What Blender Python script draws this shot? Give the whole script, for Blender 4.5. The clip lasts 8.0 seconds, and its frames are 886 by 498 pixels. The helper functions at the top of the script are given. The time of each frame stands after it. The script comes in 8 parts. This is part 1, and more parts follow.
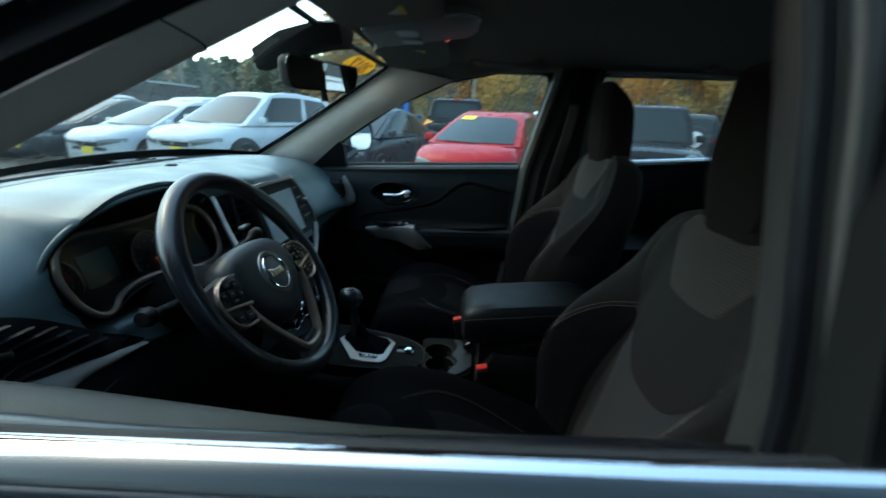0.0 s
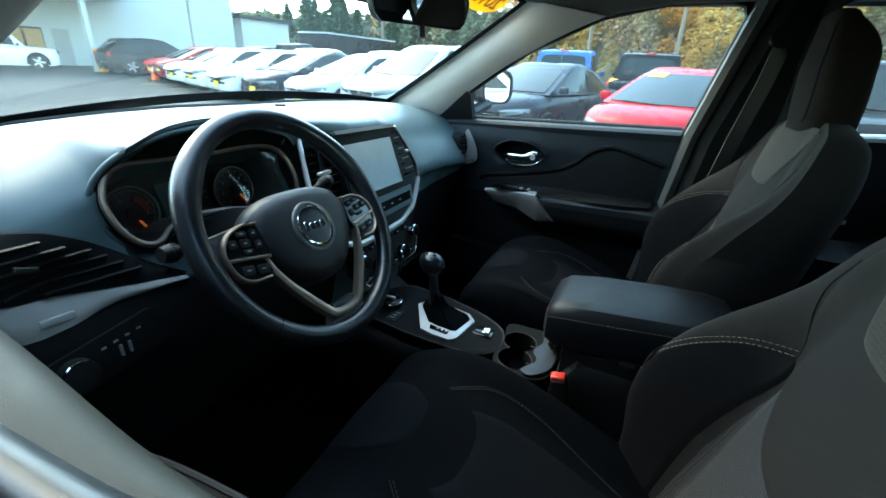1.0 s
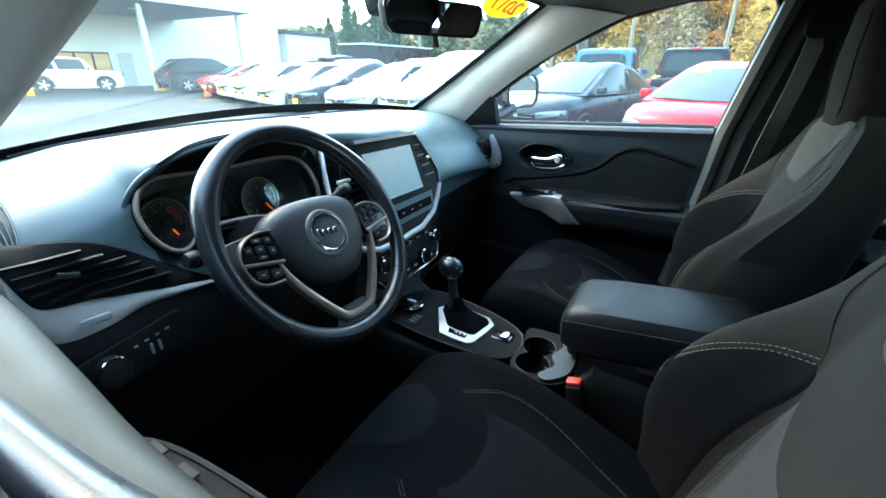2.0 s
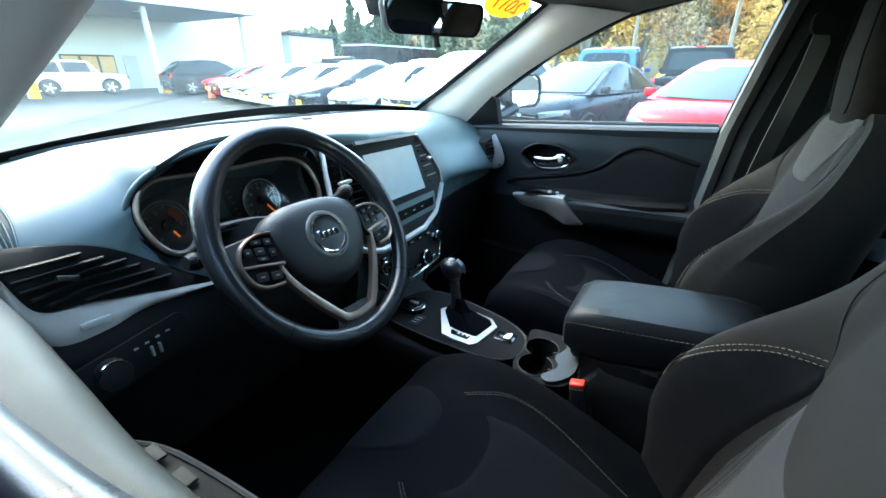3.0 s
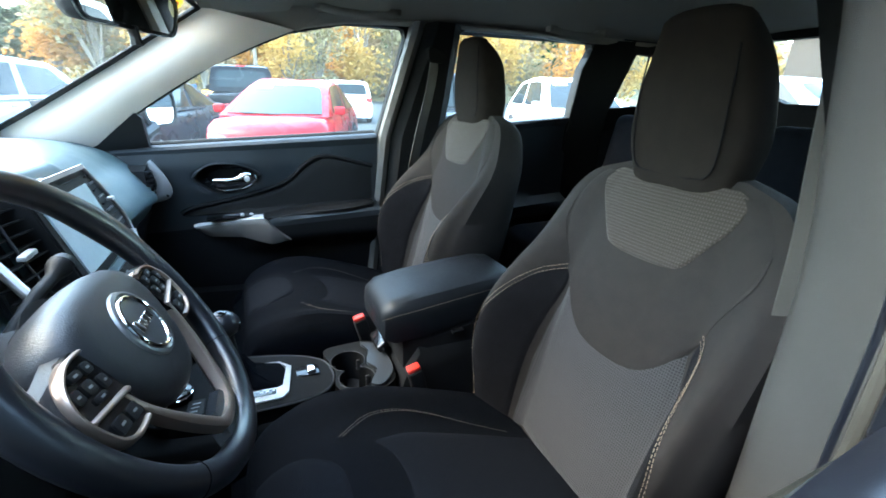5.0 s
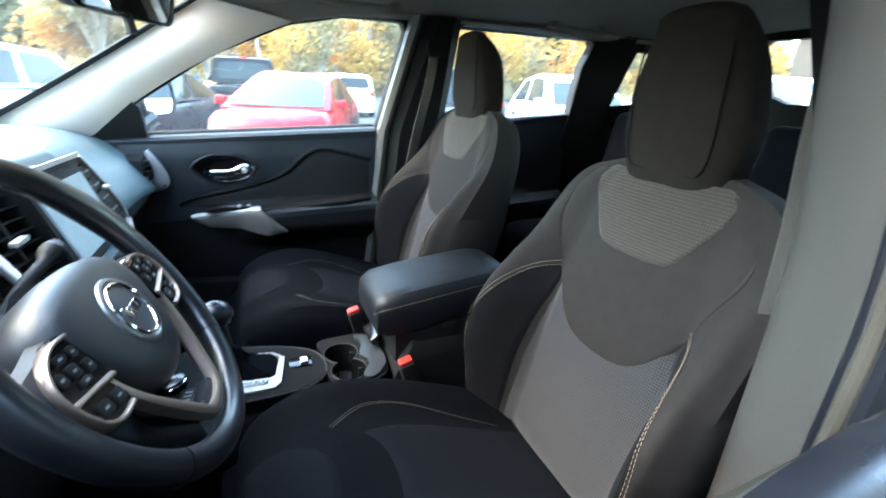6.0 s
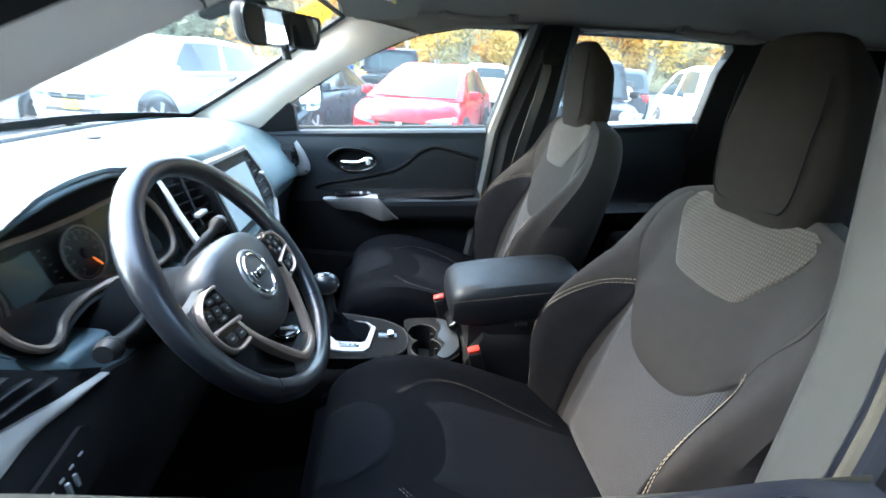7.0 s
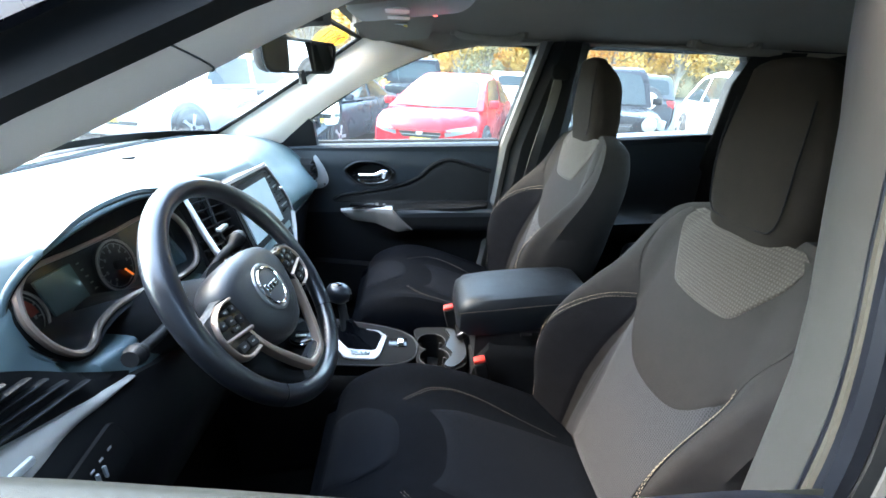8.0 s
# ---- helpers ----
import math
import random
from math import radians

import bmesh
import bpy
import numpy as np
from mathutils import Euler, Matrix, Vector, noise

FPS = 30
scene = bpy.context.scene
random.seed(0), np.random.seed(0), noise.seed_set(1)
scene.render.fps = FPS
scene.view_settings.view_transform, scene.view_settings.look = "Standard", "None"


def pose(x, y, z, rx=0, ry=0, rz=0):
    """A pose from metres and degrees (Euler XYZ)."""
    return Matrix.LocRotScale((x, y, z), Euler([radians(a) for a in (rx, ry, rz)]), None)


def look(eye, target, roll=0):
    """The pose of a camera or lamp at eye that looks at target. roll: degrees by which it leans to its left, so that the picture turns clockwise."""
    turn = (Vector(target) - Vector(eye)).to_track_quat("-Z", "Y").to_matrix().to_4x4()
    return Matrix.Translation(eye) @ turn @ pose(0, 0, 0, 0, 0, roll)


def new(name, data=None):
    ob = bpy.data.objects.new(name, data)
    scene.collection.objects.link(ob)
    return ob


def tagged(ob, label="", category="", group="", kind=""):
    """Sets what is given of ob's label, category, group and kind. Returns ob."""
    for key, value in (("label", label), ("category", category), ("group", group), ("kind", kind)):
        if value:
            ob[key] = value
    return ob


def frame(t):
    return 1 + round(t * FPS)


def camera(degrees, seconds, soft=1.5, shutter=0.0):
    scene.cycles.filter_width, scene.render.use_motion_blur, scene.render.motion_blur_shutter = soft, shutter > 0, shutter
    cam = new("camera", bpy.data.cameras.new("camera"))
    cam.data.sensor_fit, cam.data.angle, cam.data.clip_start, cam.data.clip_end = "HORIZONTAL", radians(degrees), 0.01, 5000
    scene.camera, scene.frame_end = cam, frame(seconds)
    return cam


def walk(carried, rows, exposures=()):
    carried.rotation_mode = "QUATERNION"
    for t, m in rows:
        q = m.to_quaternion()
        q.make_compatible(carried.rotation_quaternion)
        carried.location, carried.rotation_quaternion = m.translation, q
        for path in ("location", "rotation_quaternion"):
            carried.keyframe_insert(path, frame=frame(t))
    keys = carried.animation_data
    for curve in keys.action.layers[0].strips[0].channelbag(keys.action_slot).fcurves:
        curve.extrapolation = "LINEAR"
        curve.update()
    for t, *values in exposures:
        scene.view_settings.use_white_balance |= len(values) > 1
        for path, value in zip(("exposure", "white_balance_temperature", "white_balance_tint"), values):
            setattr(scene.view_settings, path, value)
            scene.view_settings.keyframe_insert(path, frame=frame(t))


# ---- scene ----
CAR = Matrix()  # the vehicle stands level
cam = camera(92.1, 8.0, soft=1.6, shutter=0.5)
PATH = [
    (0, (0.119, -1.104, 1.37), (0.079, 0.805, 0.775), 2.2),
    (0.2, (0.124, -1.042, 1.359), (-0.061, 0.843, 0.716), 2.7),
    (0.5, (0.166, -0.967, 1.354), (-0.312, 0.838, 0.638), 4.3),
    (1, (0.26, -0.905, 1.345), (-0.464, 0.781, 0.549), 3.2),
    (1.5, (0.312, -0.897, 1.353), (-0.541, 0.729, 0.563), 1.4),
    (3, (0.315, -0.886, 1.352), (-0.592, 0.717, 0.571), 0.1),
    (3.5, (0.218, -0.894, 1.336), (-0.575, 0.759, 0.535), -0.1),
    (4, (0.017, -0.891, 1.319), (-0.2, 0.932, 0.524), -1.2),
    (4.5, (-0.047, -0.893, 1.341), (0.454, 0.904, 0.62), -0.3),
    (4.7, (-0.063, -0.893, 1.338), (0.616, 0.848, 0.627), 0.6),
    (5.8, (-0.08, -0.902, 1.333), (0.775, 0.777, 0.66), 2.1),
    (6, (-0.061, -0.904, 1.333), (0.722, 0.795, 0.625), 2.5),
    (6.5, (-0.04, -0.934, 1.353), (0.421, 0.843, 0.559), 3.5),
    (7, (0.0, -1.003, 1.393), (0.252, 0.823, 0.618), 3.2),
    (7.5, (0.026, -1.034, 1.423), (0.177, 0.823, 0.697), 2.4),
    (8, (0.033, -1.037, 1.423), (0.182, 0.811, 0.673), 2.3),
]
EXPOSURE = [(0, 0.40, 6900, -13), (0.5, 0.98, 6900, -16), (1, 1.72, 6900, -13), (1.5, 2.23, 6900, -10), (3, 2.61, 6950, -6), (3.5, 2.65, 6950, -5), (4.5, 2.80, 6950, -3), (6, 3.18, 7200, 1), (7, 3.42, 7350, 2), (8, 3.44, 7450, 3)]
walk(cam, [(t, CAR @ look(eye, target, roll)) for t, eye, target, roll in PATH], EXPOSURE)

# ---- world and sun ----
world = bpy.data.worlds.new("sky")
scene.world = world
world.use_nodes = True
wn = world.node_tree.nodes
sky = wn.new("ShaderNodeTexSky")
sky.sky_type = "NISHITA"
sky.sun_disc = False
sky.sun_elevation, sky.sun_rotation = radians(48), radians(287)
sky.air_density, sky.dust_density, sky.ozone_density = 1.0, 1.0, 1.0
world.node_tree.links.new(sky.outputs[0], wn["Background"].inputs[0])
wn["Background"].inputs[1].default_value = 0.60
sun = bpy.data.lights.new("sun", "SUN")
sun.energy, sun.angle, sun.color = 0.3, radians(14), (1.0, 0.97, 0.93)
SUN = new("sun", sun)
SUN.matrix_basis = look((0, 0, 30), (8, -2.5, 20.5))
# ---- materials ----
def mat(name, color, rough=0.5, metal=0.0, grain=0.0, scale=400.0, vary=0.12, patch=9.0, spec=0.5, coat=0.0, noise_rough=0.08):
    """A surface with fine relief (grain), and tone and gloss that vary at two scales. Object space, metres."""
    m = bpy.data.materials.new(name)
    m.use_nodes = True
    nt, b = m.node_tree, m.node_tree.nodes["Principled BSDF"]
    link, node = nt.links.new, nt.nodes.new
    b.inputs["Metallic"].default_value = metal
    b.inputs["Specular IOR Level"].default_value = spec
    b.inputs["Coat Weight"].default_value = coat
    b.inputs["Coat Roughness"].default_value = 0.05
    co = node("ShaderNodeTexCoord")
    big, fine = node("ShaderNodeTexNoise"), node("ShaderNodeTexNoise")
    big.inputs["Scale"].default_value, big.inputs["Detail"].default_value = patch, 5
    fine.inputs["Scale"].default_value, fine.inputs["Detail"].default_value = scale, 3
    for n in (big, fine):
        link(co.outputs["Object"], n.inputs["Vector"])
    mixf = node("ShaderNodeMath")
    mixf.operation = "MULTIPLY_ADD"
    link(fine.outputs["Fac"], mixf.inputs[0])
    mixf.inputs[1].default_value = 0.45
    link(big.outputs["Fac"], mixf.inputs[2])
    ramp = node("ShaderNodeMapRange")
    link(mixf.outputs[0], ramp.inputs["Value"])
    ramp.inputs["From Min"].default_value, ramp.inputs["From Max"].default_value = 0.45, 1.0
    ramp.inputs["To Min"].default_value, ramp.inputs["To Max"].default_value = 1 - vary, 1 + vary
    mul = node("ShaderNodeVectorMath")
    mul.operation = "SCALE"
    mul.inputs[0].default_value = color
    link(ramp.outputs[0], mul.inputs["Scale"])
    link(mul.outputs[0], b.inputs["Base Color"])
    rr = node("ShaderNodeMapRange")
    link(big.outputs["Fac"], rr.inputs["Value"])
    rr.inputs["From Min"].default_value, rr.inputs["From Max"].default_value = 0.3, 0.7
    rr.inputs["To Min"].default_value, rr.inputs["To Max"].default_value = max(rough - noise_rough, 0.01), min(rough + noise_rough, 1)
    link(rr.outputs[0], b.inputs["Roughness"])
    if grain:
        bump = node("ShaderNodeBump")
        bump.inputs["Strength"].default_value, bump.inputs["Distance"].default_value = grain, 0.001
        link(fine.outputs["Fac"], bump.inputs["Height"])
        link(bump.outputs[0], b.inputs["Normal"])
    return m


def weave(name, dark, light, pitch=0.006, rough=0.95, line=0.35, u=(0, 1, 0), v=(0.1, 0, 1), warp=0.15, joinby="MAXIMUM", sheen=0.15):
    """Cloth with a fine chequer of ribs: two sets of soft bands that cross, in object space, pitch metres apart."""
    m = bpy.data.materials.new(name)
    m.use_nodes = True
    nt, b = m.node_tree, m.node_tree.nodes["Principled BSDF"]
    link, node = nt.links.new, nt.nodes.new
    co = node("ShaderNodeTexCoord")
    outs = []
    wob = node("ShaderNodeTexNoise")
    wob.inputs["Scale"].default_value = 90
    link(co.outputs["Object"], wob.inputs["Vector"])
    for axis, k in ((u, 1.0), (v, 0.8)):
        dot = node("ShaderNodeVectorMath")
        dot.operation = "DOT_PRODUCT"
        link(co.outputs["Object"], dot.inputs[0])
        dot.inputs[1].default_value = [a * 2 * math.pi / pitch * k for a in axis]
        add = node("ShaderNodeMath")
        add.operation = "MULTIPLY_ADD"
        link(wob.outputs["Fac"], add.inputs[0])
        add.inputs[1].default_value = warp * 20
        link(dot.outputs["Value"], add.inputs[2])
        sine = node("ShaderNodeMath")
        sine.operation = "SINE"
        link(add.outputs[0], sine.inputs[0])
        outs.append(sine.outputs[0])
    mx = node("ShaderNodeMath")
    mx.operation = joinby
    link(outs[0], mx.inputs[0]), link(outs[1], mx.inputs[1])
    fz = node("ShaderNodeTexNoise")
    fz.inputs["Scale"].default_value, fz.inputs["Detail"].default_value = 1500, 2
    link(co.outputs["Object"], fz.inputs["Vector"])
    tot = node("ShaderNodeMath")
    tot.operation = "MULTIPLY_ADD"
    link(mx.outputs[0], tot.inputs[0])
    tot.inputs[1].default_value = line
    link(fz.outputs["Fac"], tot.inputs[2])
    ramp = node("ShaderNodeMix")
    ramp.data_type = "RGBA"
    link(tot.outputs[0], ramp.inputs["Factor"])
    ramp.inputs["A"].default_value, ramp.inputs["B"].default_value = (*dark, 1), (*light, 1)
    link(ramp.outputs["Result"], b.inputs["Base Color"])
    b.inputs["Roughness"].default_value = rough
    b.inputs["Sheen Weight"].default_value = sheen
    b.inputs["Specular IOR Level"].default_value = 0.06
    bump = node("ShaderNodeBump")
    bump.inputs["Strength"].default_value, bump.inputs["Distance"].default_value = 0.5, 0.001
    link(tot.outputs[0], bump.inputs["Height"])
    link(bump.outputs[0], b.inputs["Normal"])
    return m


def pane_mat(name, tint, gloss=1.0, haze=0.0):
    m = bpy.data.materials.new(name)
    m.use_nodes = True
    nt = m.node_tree
    nt.nodes.remove(nt.nodes["Principled BSDF"])
    tr, gl, mx, lw, pw, sc = (nt.nodes.new("ShaderNode" + k) for k in ("BsdfTransparent", "BsdfGlossy", "MixShader", "LayerWeight", "Math", "Math"))
    tr.inputs[0].default_value = (*tint, 1)
    gl.inputs["Roughness"].default_value = 0.01
    lw.inputs["Blend"].default_value = 0.5
    pw.operation, sc.operation = "POWER", "MULTIPLY_ADD"
    pw.inputs[1].default_value = 5.0
    sc.inputs[1].default_value, sc.inputs[2].default_value = 0.75 * gloss, 0.035 * gloss
    nt.links.new(lw.outputs["Facing"], pw.inputs[0])
    nt.links.new(pw.outputs[0], sc.inputs[0])
    nt.links.new(sc.outputs[0], mx.inputs[0])
    nt.links.new(tr.outputs[0], mx.inputs[1])
    nt.links.new(gl.outputs[0], mx.inputs[2])
    last = mx
    # A translucent share, added to lay a milky haze over the pane.
    if haze:
        tl, md = nt.nodes.new("ShaderNodeBsdfTranslucent"), nt.nodes.new("ShaderNodeMixShader")
        tl.inputs[0].default_value = (0.9, 0.9, 0.88, 1)
        md.inputs[0].default_value = haze
        nt.links.new(mx.outputs[0], md.inputs[1])
        nt.links.new(tl.outputs[0], md.inputs[2])
        last = md
    nt.links.new(last.outputs[0], nt.nodes["Material Output"].inputs[0])
    return m


def film_mat(name, color):
    """A thin printed film that lets some of the light behind it through."""
    m = bpy.data.materials.new(name)
    m.use_nodes = True
    nt, b = m.node_tree, m.node_tree.nodes["Principled BSDF"]
    b.inputs["Base Color"].default_value = (*color, 1)
    b.inputs["Roughness"].default_value = 0.5
    tl, mx = nt.nodes.new("ShaderNodeBsdfTranslucent"), nt.nodes.new("ShaderNodeMixShader")
    tl.inputs[0].default_value = (*color, 1)
    mx.inputs[0].default_value = 0.6
    nt.links.new(b.outputs[0], mx.inputs[1])
    nt.links.new(tl.outputs[0], mx.inputs[2])
    nt.links.new(mx.outputs[0], nt.nodes["Material Output"].inputs[0])
    return m


def glow_mat(name, color, strength):
    m = bpy.data.materials.new(name)
    m.use_nodes = True
    b = m.node_tree.nodes["Principled BSDF"]
    b.inputs["Base Color"].default_value = (*color, 1)
    b.inputs["Emission Color"].default_value = (*color, 1)
    b.inputs["Emission Strength"].default_value = strength
    return m


# Base lightened towards teal to carry the sky's sheen on charcoal plastic.
DASH = mat("dash_plastic_with_sheen", (0.074, 0.113, 0.121), 0.42, grain=0.3, scale=900, vary=0.1, spec=0.7)
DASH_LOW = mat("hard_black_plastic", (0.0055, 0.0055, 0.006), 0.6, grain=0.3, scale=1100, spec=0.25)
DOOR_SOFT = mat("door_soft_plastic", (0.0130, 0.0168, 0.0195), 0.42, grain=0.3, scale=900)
SILL = mat("door_sill_plastic", (0.0265, 0.0250, 0.0185), 0.5, grain=0.3, scale=900, spec=0.22)
CONSOLE = mat("charcoal_console_plastic", (0.013, 0.0138, 0.015), 0.5, grain=0.3, scale=900, spec=0.3)
VENT_BLACK = mat("matt_vent_black", (0.004, 0.004, 0.0042), 0.75, spec=0.15)
GLOSS_BLACK = mat("gloss_black", (0.008, 0.008, 0.009), 0.12, vary=0.05)
RUBBER = mat("black_rubber", (0.012, 0.012, 0.013), 0.7, grain=0.2)
SATIN_DIM = mat("dim_satin_silver", (0.33, 0.32, 0.31), 0.4, metal=0.3, grain=0.05, scale=2000, vary=0.06)
SATIN = mat("satin_silver", (0.60, 0.585, 0.56), 0.35, metal=0.35, grain=0.05, scale=2000, vary=0.05)
GRAB = mat("warm_satin_silver", (0.125, 0.115, 0.105), 0.42, metal=0.2, grain=0.05, scale=2000, vary=0.06)
VENT_SILVER = mat("brushed_vent_silver", (0.30, 0.275, 0.25), 0.45, metal=0.2, grain=0.05, scale=2000, vary=0.06)
COPPER = mat("satin_bronze", (0.34, 0.265, 0.22), 0.33, metal=0.8, grain=0.05, scale=2000, vary=0.05)
CHROME = mat("chrome", (0.82, 0.83, 0.85), 0.07, metal=1.0, vary=0.03, noise_rough=0.03)
LEATHER = mat("black_leather", (0.0130, 0.0150, 0.0190), 0.38, grain=0.6, scale=700, vary=0.12, spec=0.55)
LEATHER_WORN = mat("worn_black_leather", (0.0085, 0.0105, 0.0148), 0.29, grain=0.1, scale=1300, vary=0.06, patch=25, spec=0.75, noise_rough=0.008)
# Charcoal cloth, darker than on the backrest to hold the cushion's shade.
CLOTH = mat("charcoal_cloth_darkened", (0.0038, 0.0045, 0.0061), 0.95, grain=0.8, scale=850, vary=0.24, patch=35, spec=0.03)
CLOTH_WING = mat("brown_charcoal_cloth", (0.0090, 0.0086, 0.0095), 0.95, grain=0.8, scale=850, vary=0.24, patch=35, spec=0.08)
CLOTH_YOKE = mat("brown_grey_seat_cloth", (0.0200, 0.0168, 0.0151), 0.95, grain=0.8, scale=850, vary=0.24, patch=35, spec=0.2)
DOOR_CLOTH = mat("charcoal_door_cloth", (0.0135, 0.0135, 0.0130), 0.9, grain=0.6, scale=850, vary=0.15, patch=30, spec=0.2)
CLOTH_HEAD = mat("dark_brown_headrest_cloth", (0.0158, 0.0127, 0.0106), 0.95, grain=0.8, scale=850, vary=0.24, patch=35, spec=0.08)
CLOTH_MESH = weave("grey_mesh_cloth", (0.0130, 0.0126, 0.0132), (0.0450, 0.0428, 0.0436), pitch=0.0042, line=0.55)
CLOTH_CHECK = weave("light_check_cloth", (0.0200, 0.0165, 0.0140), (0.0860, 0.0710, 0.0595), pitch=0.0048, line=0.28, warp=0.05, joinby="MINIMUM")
# Mesh cloth again, its tones lowered for the shaded cushion panels.
CLOTH_CUSH = weave("shaded_mesh_cloth", (0.0027, 0.0034, 0.0049), (0.0074, 0.0087, 0.0119), pitch=0.0042, line=0.3, u=(1, 0, 0), v=(0, 1, 0), sheen=0.0)
THREAD = mat("cream_thread", (0.30, 0.225, 0.155), 0.8, vary=0.1)
# Cream thread toned down to brown for the shaded cushion seams.
THREAD_DIM = mat("dimmed_cream_thread", (0.095, 0.080, 0.066), 0.85, vary=0.1)
LID = mat("armrest_leather", (0.0088, 0.0105, 0.0128), 0.42, grain=0.5, scale=700, vary=0.12, spec=0.2)
HEADLINER = mat("grey_headliner_cloth", (0.225, 0.200, 0.168), 0.95, grain=0.5, scale=1400, vary=0.05, spec=0.2)
# Pale pillar trim in a darker copy, for shade on the driver's side.
TRIM_SHADED = mat("shaded_pillar_trim", (0.042, 0.0385, 0.034), 0.55, grain=0.3, scale=900, vary=0.1, spec=0.45)
STRIP = mat("grey_pillar_strip", (0.085, 0.078, 0.069), 0.6, grain=0.3, scale=1200, vary=0.05)
BEAD = mat("tan_sealing_bead", (0.056, 0.049, 0.038), 0.5, grain=0.2, vary=0.08, spec=0.35)
SEAL_GLOSS = mat("glossy_seal_rubber", (0.008, 0.009, 0.0125), 0.34, grain=0.15, scale=600, spec=0.5)
PILLAR = mat("light_grey_pillar_trim", (0.80, 0.715, 0.635), 0.6, grain=0.3, scale=1200, vary=0.05)
PILLAR_DARK = mat("black_pillar_trim", (0.006, 0.006, 0.006), 0.85, grain=0.3, spec=0.12)
CARPET = mat("black_carpet", (0.004, 0.004, 0.004), 1.0, grain=1.0, scale=700, vary=0.3, spec=0.1)
WEBBING = mat("grey_belt_webbing", (0.066, 0.059, 0.050), 0.8, grain=0.6, scale=900, vary=0.1)
RED = mat("red_button_plastic", (0.62, 0.035, 0.025), 0.35, vary=0.05)
PAINT_BLACK = mat("black_car_paint", (0.008, 0.009, 0.013), 0.22, coat=0.25, vary=0.05, spec=0.3)
# Pale base colour stands for bright sky mirrored in a dark screen.
SCREEN = mat("screen_reflection_tone", (0.56, 0.65, 0.67), 0.16, vary=0.06, patch=30, spec=1.0)
DISPLAY = mat("teal_display", (0.058, 0.112, 0.126), 0.35, vary=0.1)
GAUGE = mat("gauge_black", (0.010, 0.010, 0.011), 0.5)
ICON = mat("white_legend", (0.62, 0.62, 0.60), 0.6)
ICON_DIM = mat("grey_legend", (0.22, 0.23, 0.23), 0.6)
ORANGE = glow_mat("orange_needle", (0.85, 0.20, 0.05), 0.10)
REDZONE = mat("red_dial_zone", (0.28, 0.04, 0.025), 0.6)
GLASS = pane_mat("window_glass", (0.93, 0.96, 0.95), haze=0.006)
CLUSTER_GLASS = pane_mat("cluster_glass", (0.96, 0.96, 0.96), 0.5)
MIRROR = mat("mirror_silver", (0.80, 0.82, 0.82), 0.015, metal=1.0, vary=0.01, noise_rough=0.005)
YELLOW = mat("yellow_sticker", (0.85, 0.58, 0.05), 0.6, vary=0.06)
YELLOW_FILM, MAROON_FILM = film_mat("yellow_film", (0.85, 0.58, 0.05)), film_mat("dark_red_film", (0.45, 0.10, 0.03))
LAMP_LENS = mat("frosted_lamp_lens", (0.60, 0.60, 0.58), 0.3)
PAPER = mat("pale_label", (0.72, 0.70, 0.66), 0.7)


# ---- mesh helpers ----
def part(name, bm, material, parent=None, label="", smooth=40):
    me = bpy.data.meshes.new(name)
    bmesh.ops.recalc_face_normals(bm, faces=bm.faces)
    bm.to_mesh(me)
    bm.free()
    me.materials.append(material)
    if smooth:
        me.polygons.foreach_set("use_smooth", [True] * len(me.polygons))
        me.set_sharp_from_angle(angle=radians(smooth))
    ob = new(name, me)
    if parent is not None:
        ob.parent = parent
    if label:
        ob["label"] = label
    return ob


def thing(name, label, category, m=None, group="", kind="", inside=True):
    """An Empty that carries a thing's parts. inside: it belongs to the leaning vehicle."""
    ob = new(name)
    ob.empty_display_size = 0.05
    m = m if m is not None else Matrix()
    ob.matrix_basis = CAR @ m if inside else m
    return tagged(ob, label, category, group, kind)


def solo(ob, label, category, group="", kind="", inside=True, m=None):
    """Tags a lone mesh as a thing of its own and stands it in its frame."""
    m = m if m is not None else Matrix()
    ob.matrix_basis = CAR @ m if inside else m
    return tagged(ob, label, category, group, kind)


def grid(fn, nu, nv, closed=False):
    """A sheet of fn(u, v), u and v from 0 to 1."""
    bm = bmesh.new()
    rows = [[bm.verts.new(fn(i / nu, j / nv)) for i in range(nu if closed else nu + 1)] for j in range(nv + 1)]
    n = len(rows[0])
    for a, b in zip(rows, rows[1:]):
        for i in range(n if closed else n - 1):
            bm.faces.new((a[i], a[(i + 1) % n], b[(i + 1) % n], b[i]))
    return bm


def loft(rings, caps=True, closed=True):
    bm = bmesh.new()
    rows = [[bm.verts.new(p) for p in r] for r in rings]
    n = len(rows[0])
    for a, b in zip(rows, rows[1:]):
        for i in range(n if closed else n - 1):
            bm.faces.new((a[i], a[(i + 1) % n], b[(i + 1) % n], b[i]))
    if caps and closed:
        bm.faces.new(rows[0][::-1])
        bm.faces.new(rows[-1])
    return bm


def sheet(bm, t, away):
    """Gives a sheet a thickness of t metres towards the direction away."""
    made = bmesh.ops.extrude_face_region(bm, geom=bm.faces[:], use_keep_orig=True)
    bmesh.ops.translate(bm, vec=Vector(away) * t, verts=[v for v in made["geom"] if isinstance(v, bmesh.types.BMVert)])
    return bm


